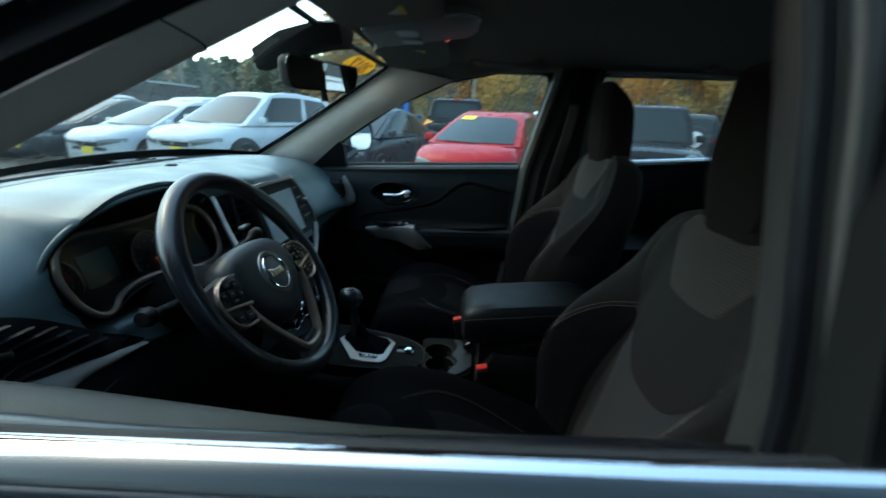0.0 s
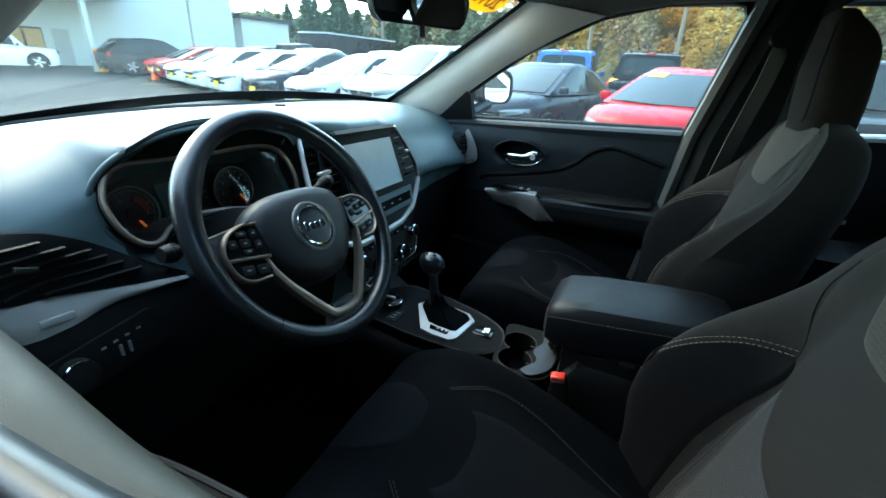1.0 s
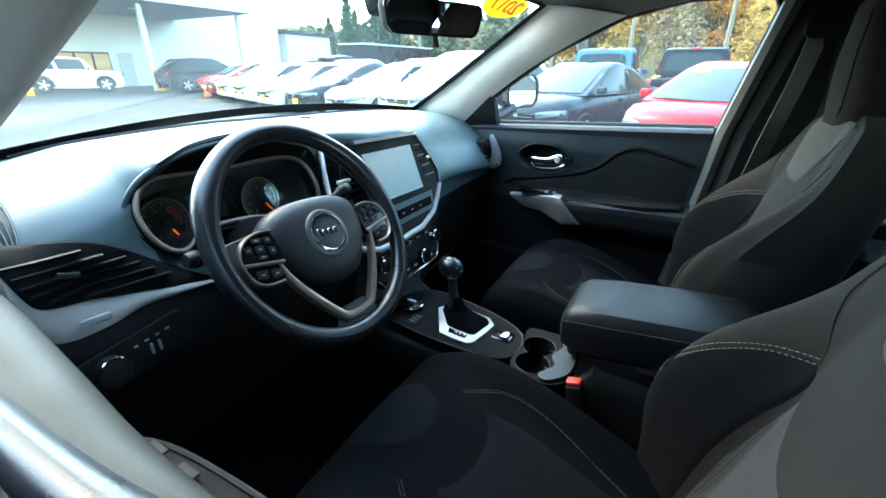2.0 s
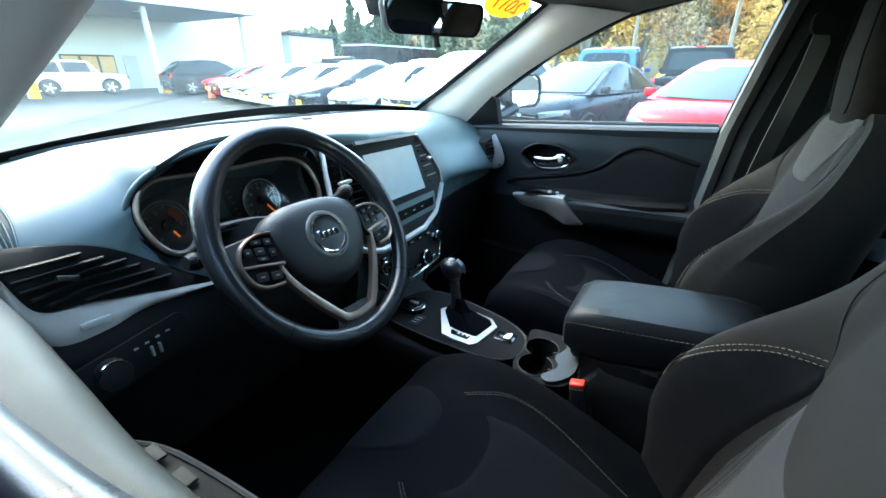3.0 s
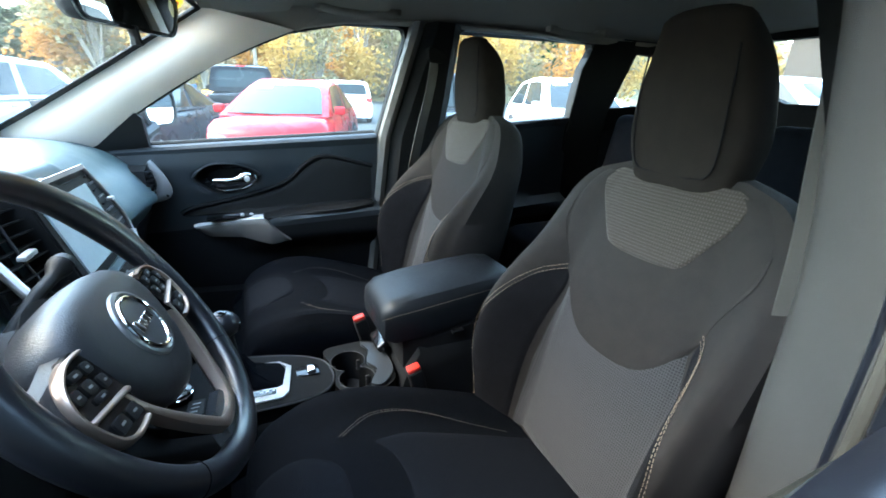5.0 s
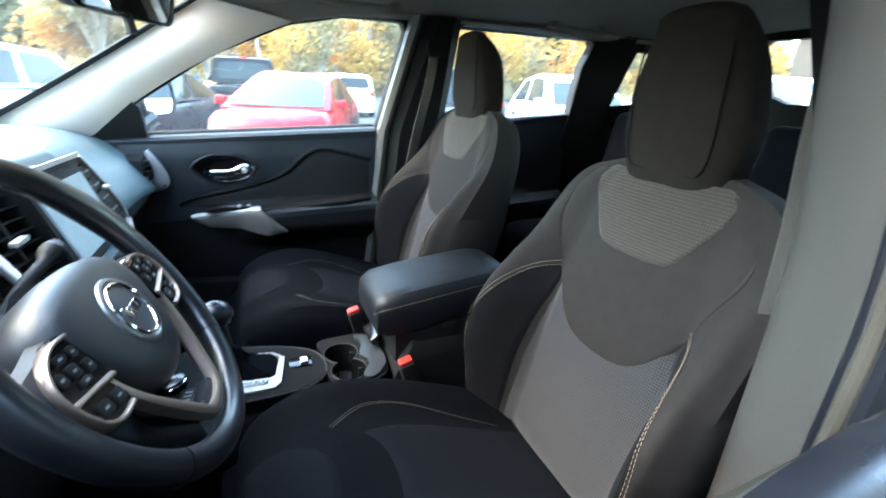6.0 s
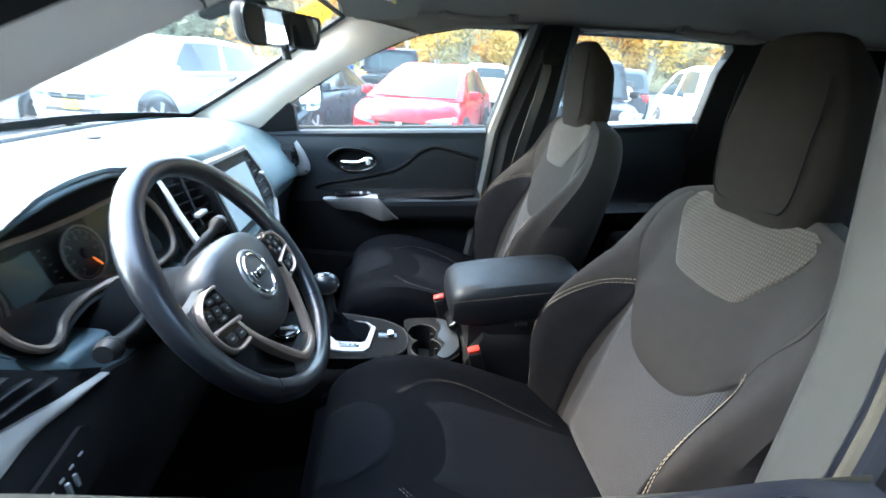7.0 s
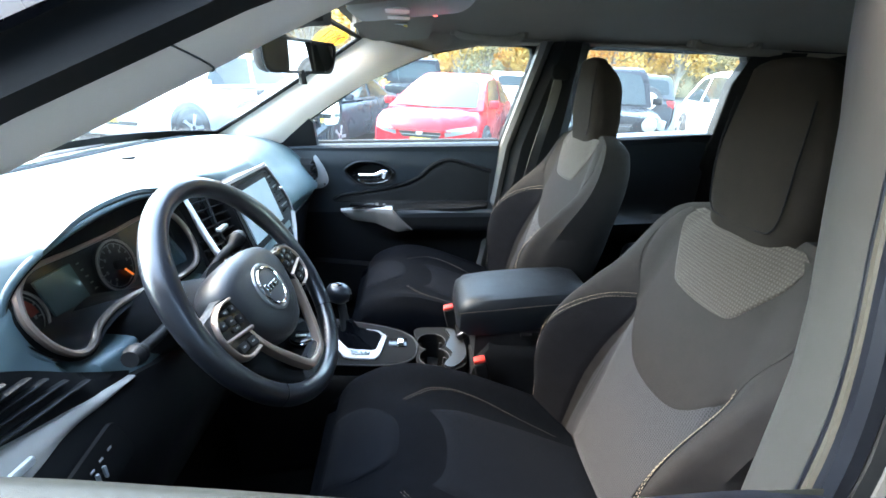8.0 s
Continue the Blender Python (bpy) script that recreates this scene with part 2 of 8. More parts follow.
def curve_pts(pts, n=8, closed=False):
    """A smooth line through the points (Catmull-Rom), n steps a stretch."""
    P = [Vector(p) for p in pts]
    out, k = [], len(P)
    for i in range(k if closed else k - 1):
        if closed:
            a, b, c, d = P[i - 1], P[i], P[(i + 1) % k], P[(i + 2) % k]
        else:
            a, b, c, d = P[max(i - 1, 0)], P[i], P[i + 1], P[min(i + 2, k - 1)]
        for j in range(n):
            t = j / n
            out.append(0.5 * ((2 * b) + (c - a) * t + (2 * a - 5 * b + 4 * c - d) * t * t + (3 * b - a - 3 * c + d) * t ** 3))
    if not closed:
        out.append(P[-1])
    return out


def tube(pts, r, sides=8, closed=False, flat=1.0, up=None):
    """A tube along points; r may be a list; flat squeezes it along its second axis."""
    P = [Vector(p) for p in pts]
    n = len(P)
    rings, last = [], None
    for i, p in enumerate(P):
        d = (P[(i + 1) % n] - P[i - 1]) if closed else (P[min(i + 1, n - 1)] - P[max(i - 1, 0)])
        d.normalize()
        ref = Vector(up) if up else (last if last is not None else (Vector((0, 0, 1)) if abs(d.z) < 0.9 else Vector((1, 0, 0))))
        a = (ref - d * ref.dot(d)).normalized()
        last = a
        b = d.cross(a)
        rad = r[i] if isinstance(r, (list, tuple)) else r
        rings.append([p + (a * math.cos(2 * math.pi * k / sides) + b * math.sin(2 * math.pi * k / sides) * flat) * rad for k in range(sides)])
    if closed:
        rings.append(rings[0])
        bm = loft(rings, caps=False)
        bmesh.ops.remove_doubles(bm, verts=bm.verts, dist=1e-6)
        return bm
    return loft(rings)


def box(sx, sy, sz, at=(0, 0, 0), bevel=0.0, seg=2, m=None):
    bm = bmesh.new()
    bmesh.ops.create_cube(bm, size=1)
    bmesh.ops.scale(bm, vec=(sx, sy, sz), verts=bm.verts)
    if bevel:
        bmesh.ops.bevel(bm, geom=bm.edges[:], offset=bevel, segments=seg, affect="EDGES", profile=0.6)
    if m is not None:
        bmesh.ops.transform(bm, matrix=m, verts=bm.verts)
    bmesh.ops.translate(bm, vec=at, verts=bm.verts)
    return bm


def plate(outline, depth, m=None, bevel=0.0, seg=2):
    """A plate: a 2D outline (x, y) drawn out along +z by depth, its front rim bevelled, then moved by m."""
    bm = bmesh.new()
    face = bm.faces.new([bm.verts.new((x, y, 0)) for x, y in outline])
    if face.normal.z > 0:
        face.normal_flip()
    top = bmesh.ops.extrude_face_region(bm, geom=[face])
    vs = [e for e in top["geom"] if isinstance(e, bmesh.types.BMVert)]
    bmesh.ops.translate(bm, vec=(0, 0, depth), verts=vs)
    if bevel:
        bm.normal_update()
        es = [e for e in bm.edges if all(v in vs for v in e.verts)]
        bmesh.ops.bevel(bm, geom=es, offset=bevel, segments=seg, affect="EDGES", profile=0.6)
    if m is not None:
        bmesh.ops.transform(bm, matrix=m, verts=bm.verts)
    return bm


def frame_ring(outer, inner, depth, m=None):
    """A flat ring between two outlines with the same number of points."""
    bm = bmesh.new()
    rows = [[bm.verts.new((x, y, z)) for x, y in o] for o, z in ((outer, 0), (outer, depth), (inner, depth), (inner, 0))]
    n = len(outer)
    for a, b in zip(rows, rows[1:] + rows[:1]):
        for i in range(n):
            bm.faces.new((a[i], a[(i + 1) % n], b[(i + 1) % n], b[i]))
    if m is not None:
        bmesh.ops.transform(bm, matrix=m, verts=bm.verts)
    return bm


def disc(r, depth, sides=24, m=None, bevel=0.0):
    return plate([(r * math.cos(2 * math.pi * i / sides), r * math.sin(2 * math.pi * i / sides)) for i in range(sides)], depth, m, bevel)


def join(*bms):
    out = bmesh.new()
    for b in bms:
        me = bpy.data.meshes.new("tmp")
        b.to_mesh(me)
        b.free()
        out.from_mesh(me)
        bpy.data.meshes.remove(me)
    return out


def rounded(w, h, r, n=5):
    pts = []
    for cx, cy, a in ((w / 2 - r, h / 2 - r, 0), (-w / 2 + r, h / 2 - r, 90), (-w / 2 + r, -h / 2 + r, 180), (w / 2 - r, -h / 2 + r, 270)):
        for i in range(n + 1):
            t = radians(a + 90 * i / n)
            pts.append((cx + r * math.cos(t), cy + r * math.sin(t)))
    return pts


def rounded_poly(pts, n=4):
    return [(p.x, p.y) for p in curve_pts([(a, b, 0) for a, b in pts], n, True)]


def facing(p, out, up=(0, 0, 1)):
    """A matrix whose local z points along out, local y near up and x to the side, standing at p."""
    z = Vector(out).normalized()
    x = Vector(up).cross(z).normalized()
    y = z.cross(x)
    m = Matrix((x, y, z)).transposed().to_4x4()
    m.translation = p
    return m


def lettering(name, text, size, material, parent, m, depth=0.001, label=""):
    cu = bpy.data.curves.new(name, "FONT")
    cu.body, cu.size, cu.extrude, cu.align_x, cu.align_y = text, size, depth, "CENTER", "CENTER"
    tmp = bpy.data.objects.new(name, cu)
    scene.collection.objects.link(tmp)
    bpy.context.view_layer.update()
    me = bpy.data.meshes.new_from_object(tmp.evaluated_get(bpy.context.evaluated_depsgraph_get()))
    bpy.data.objects.remove(tmp)
    me.materials.clear()
    me.materials.append(material)
    me.transform(m)
    ob = new(name, me)
    ob.parent = parent
    if label:
        ob["label"] = label
    return ob


def interp(x, xs, ys):
    return float(np.interp(x, xs, ys))


def spline(x, xs, ys):
    """A smooth curve through (xs, ys), level beyond its ends."""
    if x <= xs[0]:
        return ys[0]
    if x >= xs[-1]:
        return ys[-1]
    k = max(i for i, a in enumerate(xs) if a <= x)
    h = xs[k + 1] - xs[k]
    s = (ys[k + 1] - ys[k]) / h
    m0 = s if k == 0 else (ys[k + 1] - ys[k - 1]) / (xs[k + 1] - xs[k - 1])
    m1 = s if k == len(xs) - 2 else (ys[k + 2] - ys[k]) / (xs[k + 2] - xs[k])
    t = (x - xs[k]) / h
    return (2 * t ** 3 - 3 * t * t + 1) * ys[k] + (t ** 3 - 2 * t * t + t) * h * m0 + (3 * t * t - 2 * t ** 3) * ys[k + 1] + (t ** 3 - t * t) * h * m1


def smooth(a, b, x):
    t = min(max((x - a) / (b - a), 0), 1)
    return t * t * (3 - 2 * t)
# ---- the vehicle's shell ----
def yside(z):
    """Half width of the cabin's inner side at a height."""
    return 0.728 - 0.44 * (z - 1.155) if z > 1.155 else 0.728


FRONT_WIN = [(-0.46, 1.145), (0.39, 1.176), (0.455, 1.50), (0.445, 1.522), (0.415, 1.530), (0.26, 1.525), (0.09, 1.490), (-0.13, 1.394), (-0.33, 1.266), (-0.425, 1.203)]
DRIVER_WIN = [(-0.50, 1.135), (0.352, 1.168), (0.392, 1.320), (0.440, 1.470), (0.430, 1.515), (0.395, 1.545), (0.20, 1.548), (0.04, 1.506), (-0.07, 1.460), (-0.20, 1.396), (-0.32, 1.330), (-0.43, 1.250)]
REAR_WIN = [(0.656, 1.194), (1.273, 1.240), (1.235, 1.435), (1.25, 1.51), (1.235, 1.528), (0.96, 1.541), (0.67, 1.538), (0.644, 1.52)]
SHIELD_EDGE = [(-0.752, 0.722, 1.170), (-0.578, 0.678, 1.268), (-0.390, 0.629, 1.380), (-0.240, 0.589, 1.472), (-0.139, 0.561, 1.535)]
PILLAR_EDGE = [(-0.500, 0.738, 1.138), (-0.395, 0.702, 1.225), (-0.210, 0.645, 1.346), (-0.030, 0.603, 1.440), (0.100, 0.575, 1.495)]
SILL_XZ = ((-0.55, 0.39, 0.656, 1.30), (1.138, 1.176, 1.196, 1.243))


def on_side(x, z, s, out=0.0):
    return Vector((x, s * (yside(z) + out), z))


def grow(outline, d):
    """An outline pushed outwards by d (it runs anticlockwise or clockwise; both are handled)."""
    n = len(outline)
    area = sum(outline[i][0] * outline[(i + 1) % n][1] - outline[(i + 1) % n][0] * outline[i][1] for i in range(n))
    sign = 1 if area > 0 else -1
    out = []
    for i in range(n):
        a, b, c = Vector(outline[i - 1]), Vector(outline[i]), Vector(outline[(i + 1) % n])
        n1 = Vector(((b - a).y, -(b - a).x)).normalized() * sign
        n2 = Vector(((c - b).y, -(c - b).x)).normalized() * sign
        k = (n1 + n2).normalized()
        out.append(tuple(b + k * d / max(k.dot(n1), 0.5)))
    return out


def side_ring(outline, s, d_in, d_out, y_in, y_out):
    """A window frame round an outline, from y_in to y_out off the cabin's inner side."""
    a, b = grow(outline, d_in), grow(outline, d_out)
    rows = [[on_side(x, z, s, y) for x, z in o] for o, y in ((a, y_in), (b, y_in), (b, y_out), (a, y_out))]
    return loft(rows + rows[:1], caps=False)


def side_pane(outline, s, y):
    return loft([[on_side(x, z, s, y) for x, z in outline], [on_side(x, z, s, y + 0.004) for x, z in outline]])


# floor, tunnel and closing walls
def floor_z(x):
    return interp(x, (-1.0, -0.75, -0.55, 0.4, 0.55, 2.0), (0.85, 0.62, 0.40, 0.38, 0.46, 0.52))


solo(part("floor", sheet(grid(lambda u, v: Vector((-1.0 + 3.0 * u, -0.78 + 1.56 * v, floor_z(-1.0 + 3.0 * u))), 30, 8), 0.04, (0, 0, -1)), CARPET),
     "black carpeted floor of the cabin", "floor", kind="structure")
solo(part("wall_front", box(0.03, 1.5, 0.62, (-0.90, 0, 0.86)), DASH_LOW), "black bulkhead below the windscreen", "wall", kind="structure")
solo(part("wall_back", box(0.04, 1.44, 0.80, (2.02, 0, 0.88), 0.02), DASH_LOW), "black tailgate trim below the rear window", "wall", kind="structure")

# Unseen side panels, added to keep outside light from leaking in.
for s in (-1, 1):
    solo(part("wall_kick", box(0.54, 0.03, 0.80, (-0.77, s * 0.772, 0.74), 0.008), DASH_LOW), "unseen black panel closing the footwell side", "wall", kind="structure")
    solo(part("door_sill", box(2.3, 0.10, 0.20, (0.45, s * 0.805, 0.40), 0.02), DASH_LOW), "unseen black panel closing the gap below the doors", "door sill", kind="structure")


def roof_z(x, y):
    front = interp(x, (-0.14, 0.05, 0.4, 1.2, 1.95), (1.556, 1.585, 1.605, 1.605, 1.585))
    return front - (front - interp(x, (-0.14, 0.1, 1.2, 1.95), (1.535, 1.538, 1.545, 1.54))) * abs(y / 0.58) ** 3


solo(part("ceiling", sheet(grid(lambda u, v: Vector((-0.14 + 2.10 * u, -0.58 + 1.16 * v, roof_z(-0.14 + 2.10 * u, -0.58 + 1.16 * v))), 30, 20), 0.012, (0, 0, 1)), HEADLINER),
     "light grey cloth headliner of the car roof", "ceiling", kind="structure")
solo(part("car_roof", sheet(grid(lambda u, v: Vector((-0.16 + 2.16 * u, -0.66 + 1.32 * v, roof_z(-0.14 + 2.1 * u, -0.58 + 1.16 * v) + 0.05 - 0.05 * abs(2 * v - 1) ** 6)), 24, 16), 0.01, (0, 0, -1)), PAINT_BLACK),
     "black painted roof panel of the car", "car roof", kind="structure")

# windscreen with its black border, in front of the dashboard
shield = thing("window_1", "curved clear windscreen with a black border", "windscreen", kind="structure")


def shield_pt(u, v):
    y = (2 * u - 1)
    edge = curve_at(v)
    bow = (1 - y * y)
    return Vector((edge.x - 0.10 * bow * (1 - 0.5 * v), y * (edge.y + (0.065 if y < 0 else 0)), edge.z + 0.05 * bow * (1 - 0.6 * v)))


def curve_at(v):
    pts = [Vector(p) for p in SHIELD_EDGE]
    k = min(int(v * 4), 3)
    return pts[k].lerp(pts[k + 1], v * 4 - k)


ob = part("pane", grid(shield_pt, 24, 12), GLASS, shield)
ob.visible_shadow = False
for s in (-1, 1):
    part("border", tube([(x, s * (y - 0.004 + (0.06 if s < 0 else 0)), z + 0.002) for x, y, z in curve_pts(SHIELD_EDGE, 6)], 0.006, 6), RUBBER, shield, "black rubber seal")
part("frit_band", sheet(grid(lambda u, v: shield_pt(u, 0.075 * v) + Vector((0.004, 0, -0.002)), 30, 2), 0.002, (1, 0, -0.5)), RUBBER, shield, "black printed band along the foot")
part("frit_band", sheet(grid(lambda u, v: shield_pt(0.976 + 0.024 * u, 0.03 + 0.95 * v) + Vector((0.004, 0, -0.003)), 4, 24), 0.002, (0.6, 0, -0.7)), RUBBER, shield, "black printed band along the side")
part("border", tube([shield_pt(i / 16, 0.985) for i in range(17)], 0.008, 6), RUBBER, shield, "black rubber seal")


def a_pillar(s):
    """Light trim between the windscreen's edge and the side window."""
    rings = []
    if s < 0:
        for i in range(15):
            x = -0.62 + 0.70 * i / 14
            p = Vector((x, -0.671 + 0.122 * (x + 0.25), 1.363 + 0.512 * (x + 0.25)))
            q = Vector((x, -0.727 + 0.094 * (x + 0.25), 1.382 + 0.476 * (x + 0.25)))
            rings.append([p.lerp(q, k / 6) + Vector((0.022 * math.sin(math.pi * k / 6), 0, -0.006 * math.sin(math.pi * k / 6))) for k in range(7)] + [q + Vector((-0.03, 0.004, 0.02)), p.lerp(q, 0.5) + Vector((-0.05, 0, 0.03)), p + Vector((-0.03, 0.0, 0.015))])
        return loft(rings)
    a, b = curve_pts(SHIELD_EDGE, 5), curve_pts(PILLAR_EDGE, 5)
    for p, q in zip(a, b):
        ring = []
        for k in range(9):
            t = k / 8
            m = p.lerp(q, t)
            ring.append(Vector((m.x, s * (m.y - 0.022 * math.sin(math.pi * t)), m.z)))
        for k in range(4):
            t = 1 - k / 3
            m = p.lerp(q, t)
            ring.append(Vector((m.x - 0.02 * t, s * (m.y + 0.006 + 0.049 * t), m.z + 0.004 + 0.026 * t)))
        rings.append(ring)
    return loft(rings)


for s, side in ((-1, "driver's"), (1, "passenger's")):
    apl = solo(part("pillar_trim", a_pillar(s), PILLAR), "light grey plastic windscreen pillar trim", "pillar trim", kind="structure")
    if s < 0:
        x0, x1 = -0.139, -0.132
        a = Vector((x0, -0.671 + 0.122 * (x0 + 0.25), 1.363 + 0.512 * (x0 + 0.25)))
        b = Vector((x1, -0.727 + 0.094 * (x1 + 0.25), 1.382 + 0.476 * (x1 + 0.25)))
        part("trim_joint", tube([a.lerp(b, t / 10) + Vector((0.0225 * math.sin(math.pi * t / 10), 0, -0.0062 * math.sin(math.pi * t / 10))) for t in range(11)], 0.0009, 6), TRIM_SHADED, apl, "thin joint")
    back = -0.075 if s < 0 else 0.0
    corner = [((-0.139, 0.566 + (0.05 if s < 0 else 0), 1.530), (-0.145, 0.50, 1.552)), ((-0.02 + back / 2, 0.580, 1.512), (-0.01, 0.505, 1.558)), ((0.11 + back, 0.582, 1.494 + (0.03 if s < 0 else 0)), (0.12, 0.515, 1.560)), ((0.16, 0.588, 1.512 + (0.035 if s < 0 else 0)), (0.17, 0.52, 1.562))]
    part("corner_trim", loft([[Vector((p[0], s * p[1], p[2])), Vector(((p[0] + q[0]) / 2, s * (p[1] + q[1]) / 2 - s * 0.012, (p[2] + q[2]) / 2 - 0.004)), Vector((q[0], s * q[1], q[2])), Vector((q[0], s * q[1], q[2] + 0.02)), Vector((p[0], s * (p[1] + 0.02), p[2] + 0.03))] for p, q in corner]), HEADLINER, apl, "grey cloth corner")
    # rail above the doors
    xs = [0.10, 0.26, 0.41, 0.65, 0.95, 1.25, 1.60, 1.95]
    zt = [1.497, 1.525, 1.531, 1.538, 1.541, 1.53, 1.51, 1.49]
    rings = []
    for x, z in zip(xs, zt):
        e = interp(x, (0.1, 1.2, 1.95), (1.538, 1.545, 1.54)) + (0.03 if s < 0 else 0)
        z += 0.045 if s < 0 else 0
        rings.append([Vector((x, s * (yside(z) + 0.012), z)), Vector((x, s * (yside(z) - 0.006), z + 0.003)), Vector((x, s * (yside(z) - 0.018), (z + e) / 2 + 0.004)),
                      Vector((x, s * 0.545, e + 0.006)), Vector((x, s * 0.58, e + 0.05)), Vector((x, s * 0.63, e + 0.02))])
    solo(part("trim", loft(rings), HEADLINER), "light grey cloth roof rail trim", "roof rail", kind="structure")
    # centre pillar: pale strip beside the door, black cover behind it
    pale, dark = [], []
    for z in (0.45, 0.75, 0.95, 1.17, 1.28, 1.40, 1.50, 1.545):
        x = interp(z, (0.45, 1.176, 1.51, 1.545), (0.30, 0.392, 0.458, 0.463))
        x2 = interp(z, (0.45, 1.196, 1.52, 1.545), (0.60, 0.654, 0.642, 0.640))
        y = min(yside(z), 0.724)
        x += 0.055 if s < 0 else 0
        pale.append([Vector((x, s * (y + 0.01), z)), Vector((x + 0.004, s * (y - 0.014), z)), Vector((x + 0.022, s * (y - 0.026), z)), Vector((x + 0.042, s * (y - 0.018), z)), Vector((x + 0.05, s * (y + 0.06), z)), Vector((x + 0.006, s * (y + 0.05), z))])
        dark.append([Vector((x + 0.046, s * (y - 0.012), z)), Vector((x + 0.075, s * (y - 0.055), z)), Vector((x2 - 0.045, s * (y - 0.055), z)), Vector((x2, s * (y - 0.008), z)), Vector((x2, s * (y + 0.05), z)), Vector((x + 0.052, s * (y + 0.05), z))])
    pil = thing("pillar_trim", "centre door pillar with a pale strip and black cover", "door pillar", kind="structure")
    if s > 0:
        part("pale_strip", loft(pale), STRIP, pil, "light grey trim strip")
    else:
        face, edge = [], []
        for z in (0.45, 0.75, 0.95, 1.06, 1.14, 1.22, 1.31, 1.40, 1.46, 1.50, 1.545):
            x = spline(z, (0.45, 1.04, 1.12, 1.22, 1.31, 1.40, 1.45, 1.545), (0.455, 0.452, 0.452, 0.441, 0.430, 0.420, 0.410, 0.398))
            o = max(0.0, z - 1.20) * 0.10
            face.append([Vector((x + dx, y + o, z)) for dx, y in ((0.075, -0.660), (0.030, -0.662), (0.010, -0.668), (0.001, -0.678), (-0.004, -0.692), (-0.012, -0.716), (-0.022, -0.745), (-0.034, -0.772), (-0.041, -0.786), (-0.036, -0.800), (0.02, -0.80), (0.08, -0.74))])
            edge.append(Vector((x - 0.043, -0.797 + o, z)))
        part("front_face", loft(face), TRIM_SHADED, pil, "pale taupe rounded front face, darkened for shade")
        for name, dx, dy, r, m, text in (("joint", 0.0180, 0.0440, 0.0040, SEAL_GLOSS, "dark joint"), ("bead", 0.0115, 0.030, 0.0075, BEAD, "tan sealing bead")):
            part(name, tube(curve_pts([p + Vector((dx, dy, 0)) for p in edge], 3), r, 8), m, pil, text)
        part("edge_seal", tube(curve_pts([p + Vector((0.003, 0.010, 0)) for p in edge], 3), 0.012, 8), SEAL_GLOSS, pil, "dark edge seal")
        part("outer_strip", tube(curve_pts([p + Vector((0.008, -0.020, 0)) for p in edge], 3), 0.009, 8, flat=0.6), STRIP, pil, "pale outer sealing strip")
    part("cover", loft(dark), PILLAR_DARK, pil, "black plastic cover")
    # rear corner pillar
    rings = []
    for z in (0.50, 0.95, 1.240, 1.435, 1.525, 1.545):
        x = interp(z, (0.5, 1.24, 1.435, 1.525, 1.545), (1.20, 1.275, 1.238, 1.25, 1.25))
        y = yside(z)
        x3 = interp(z, (0.5, 1.545), (1.50, 1.42))
        rings.append([Vector((x, s * (y + 0.01), z)), Vector((x + 0.07, s * (y - 0.008), z)), Vector((x3, s * (y - 0.03), z)), Vector((x3 + 0.02, s * (y + 0.02), z)), Vector((x3, s * (y + 0.05), z)), Vector((x, s * (y + 0.05), z))])
    solo(part("pillar_trim", loft(rings), PILLAR_DARK), "black rear door pillar trim", "door pillar", kind="structure")
    # side wall of the luggage space, with its small window above
    solo(part("wall_side", box(0.66, 0.05, 0.75, (1.74, s * 0.75, 0.86), 0.01), DASH_LOW), "black luggage space side trim", "wall", kind="structure")
    q = [(1.46, 1.28), (1.80, 1.30), (1.84, 1.38), (1.76, 1.50), (1.47, 1.51)]
    quarter = thing("window_4" if s < 0 else "window_5", "small dark framed rear quarter window", "window", kind="structure")
    ob = part("pane", side_pane(q, s, 0.02), GLASS, quarter)
    ob.visible_shadow = False
    part("frame", side_ring(q, s, -0.004, 0.10, -0.01, 0.03), PILLAR_DARK, quarter, "black surround")

# rear window in the tailgate
RG = [(-0.40, 1.325), (0.20, 1.325), (0.275, 1.355), (0.31, 1.43), (0.335, 1.52), (0.29, 1.557), (-0.38, 1.56), (-0.46, 1.52), (-0.48, 1.40)]
tail = thing("window_2", "rear window with rounded corners in a black surround", "rear window", kind="structure")
ob = part("pane", loft([[Vector((1.97 - 0.35 * (z - 1.3) + dx, y, z)) for y, z in RG] for dx in (0, 0.004)]), GLASS, tail)
ob.visible_shadow = False
ring_in, ring_out = RG, [(max(-0.72, min(0.72, -0.07 + (y + 0.07) * 1.95)), min(1.60, 1.44 + (z - 1.44) * 1.9)) for y, z in RG]
part("frame", loft([[Vector((1.97 - 0.35 * (z - 1.3) + dx, y, z)) for y, z in o] for o, dx in ((ring_in, -0.02), (ring_out, -0.02), (ring_out, 0.03), (ring_in, 0.03), (ring_in, -0.02))], caps=False), PILLAR_DARK, tail, "black surround")

# bonnet, cowl and wiper beyond the windscreen
solo(part("cowl", loft([[Vector((-0.80 - 0.13 * (1 - (y / 0.8) ** 2) + dx, y, 1.100 + 0.06 * (1 - (y / 0.8) ** 2) + dz)) for dx, dz in ((0.04, 0.0), (0.03, 0.035), (-0.10, 0.02), (-0.12, -0.04))] for y in [i * 0.1 - 0.8 for i in range(17)]]), RUBBER),
     "black plastic cowl below the windscreen", "cowl", kind="structure")
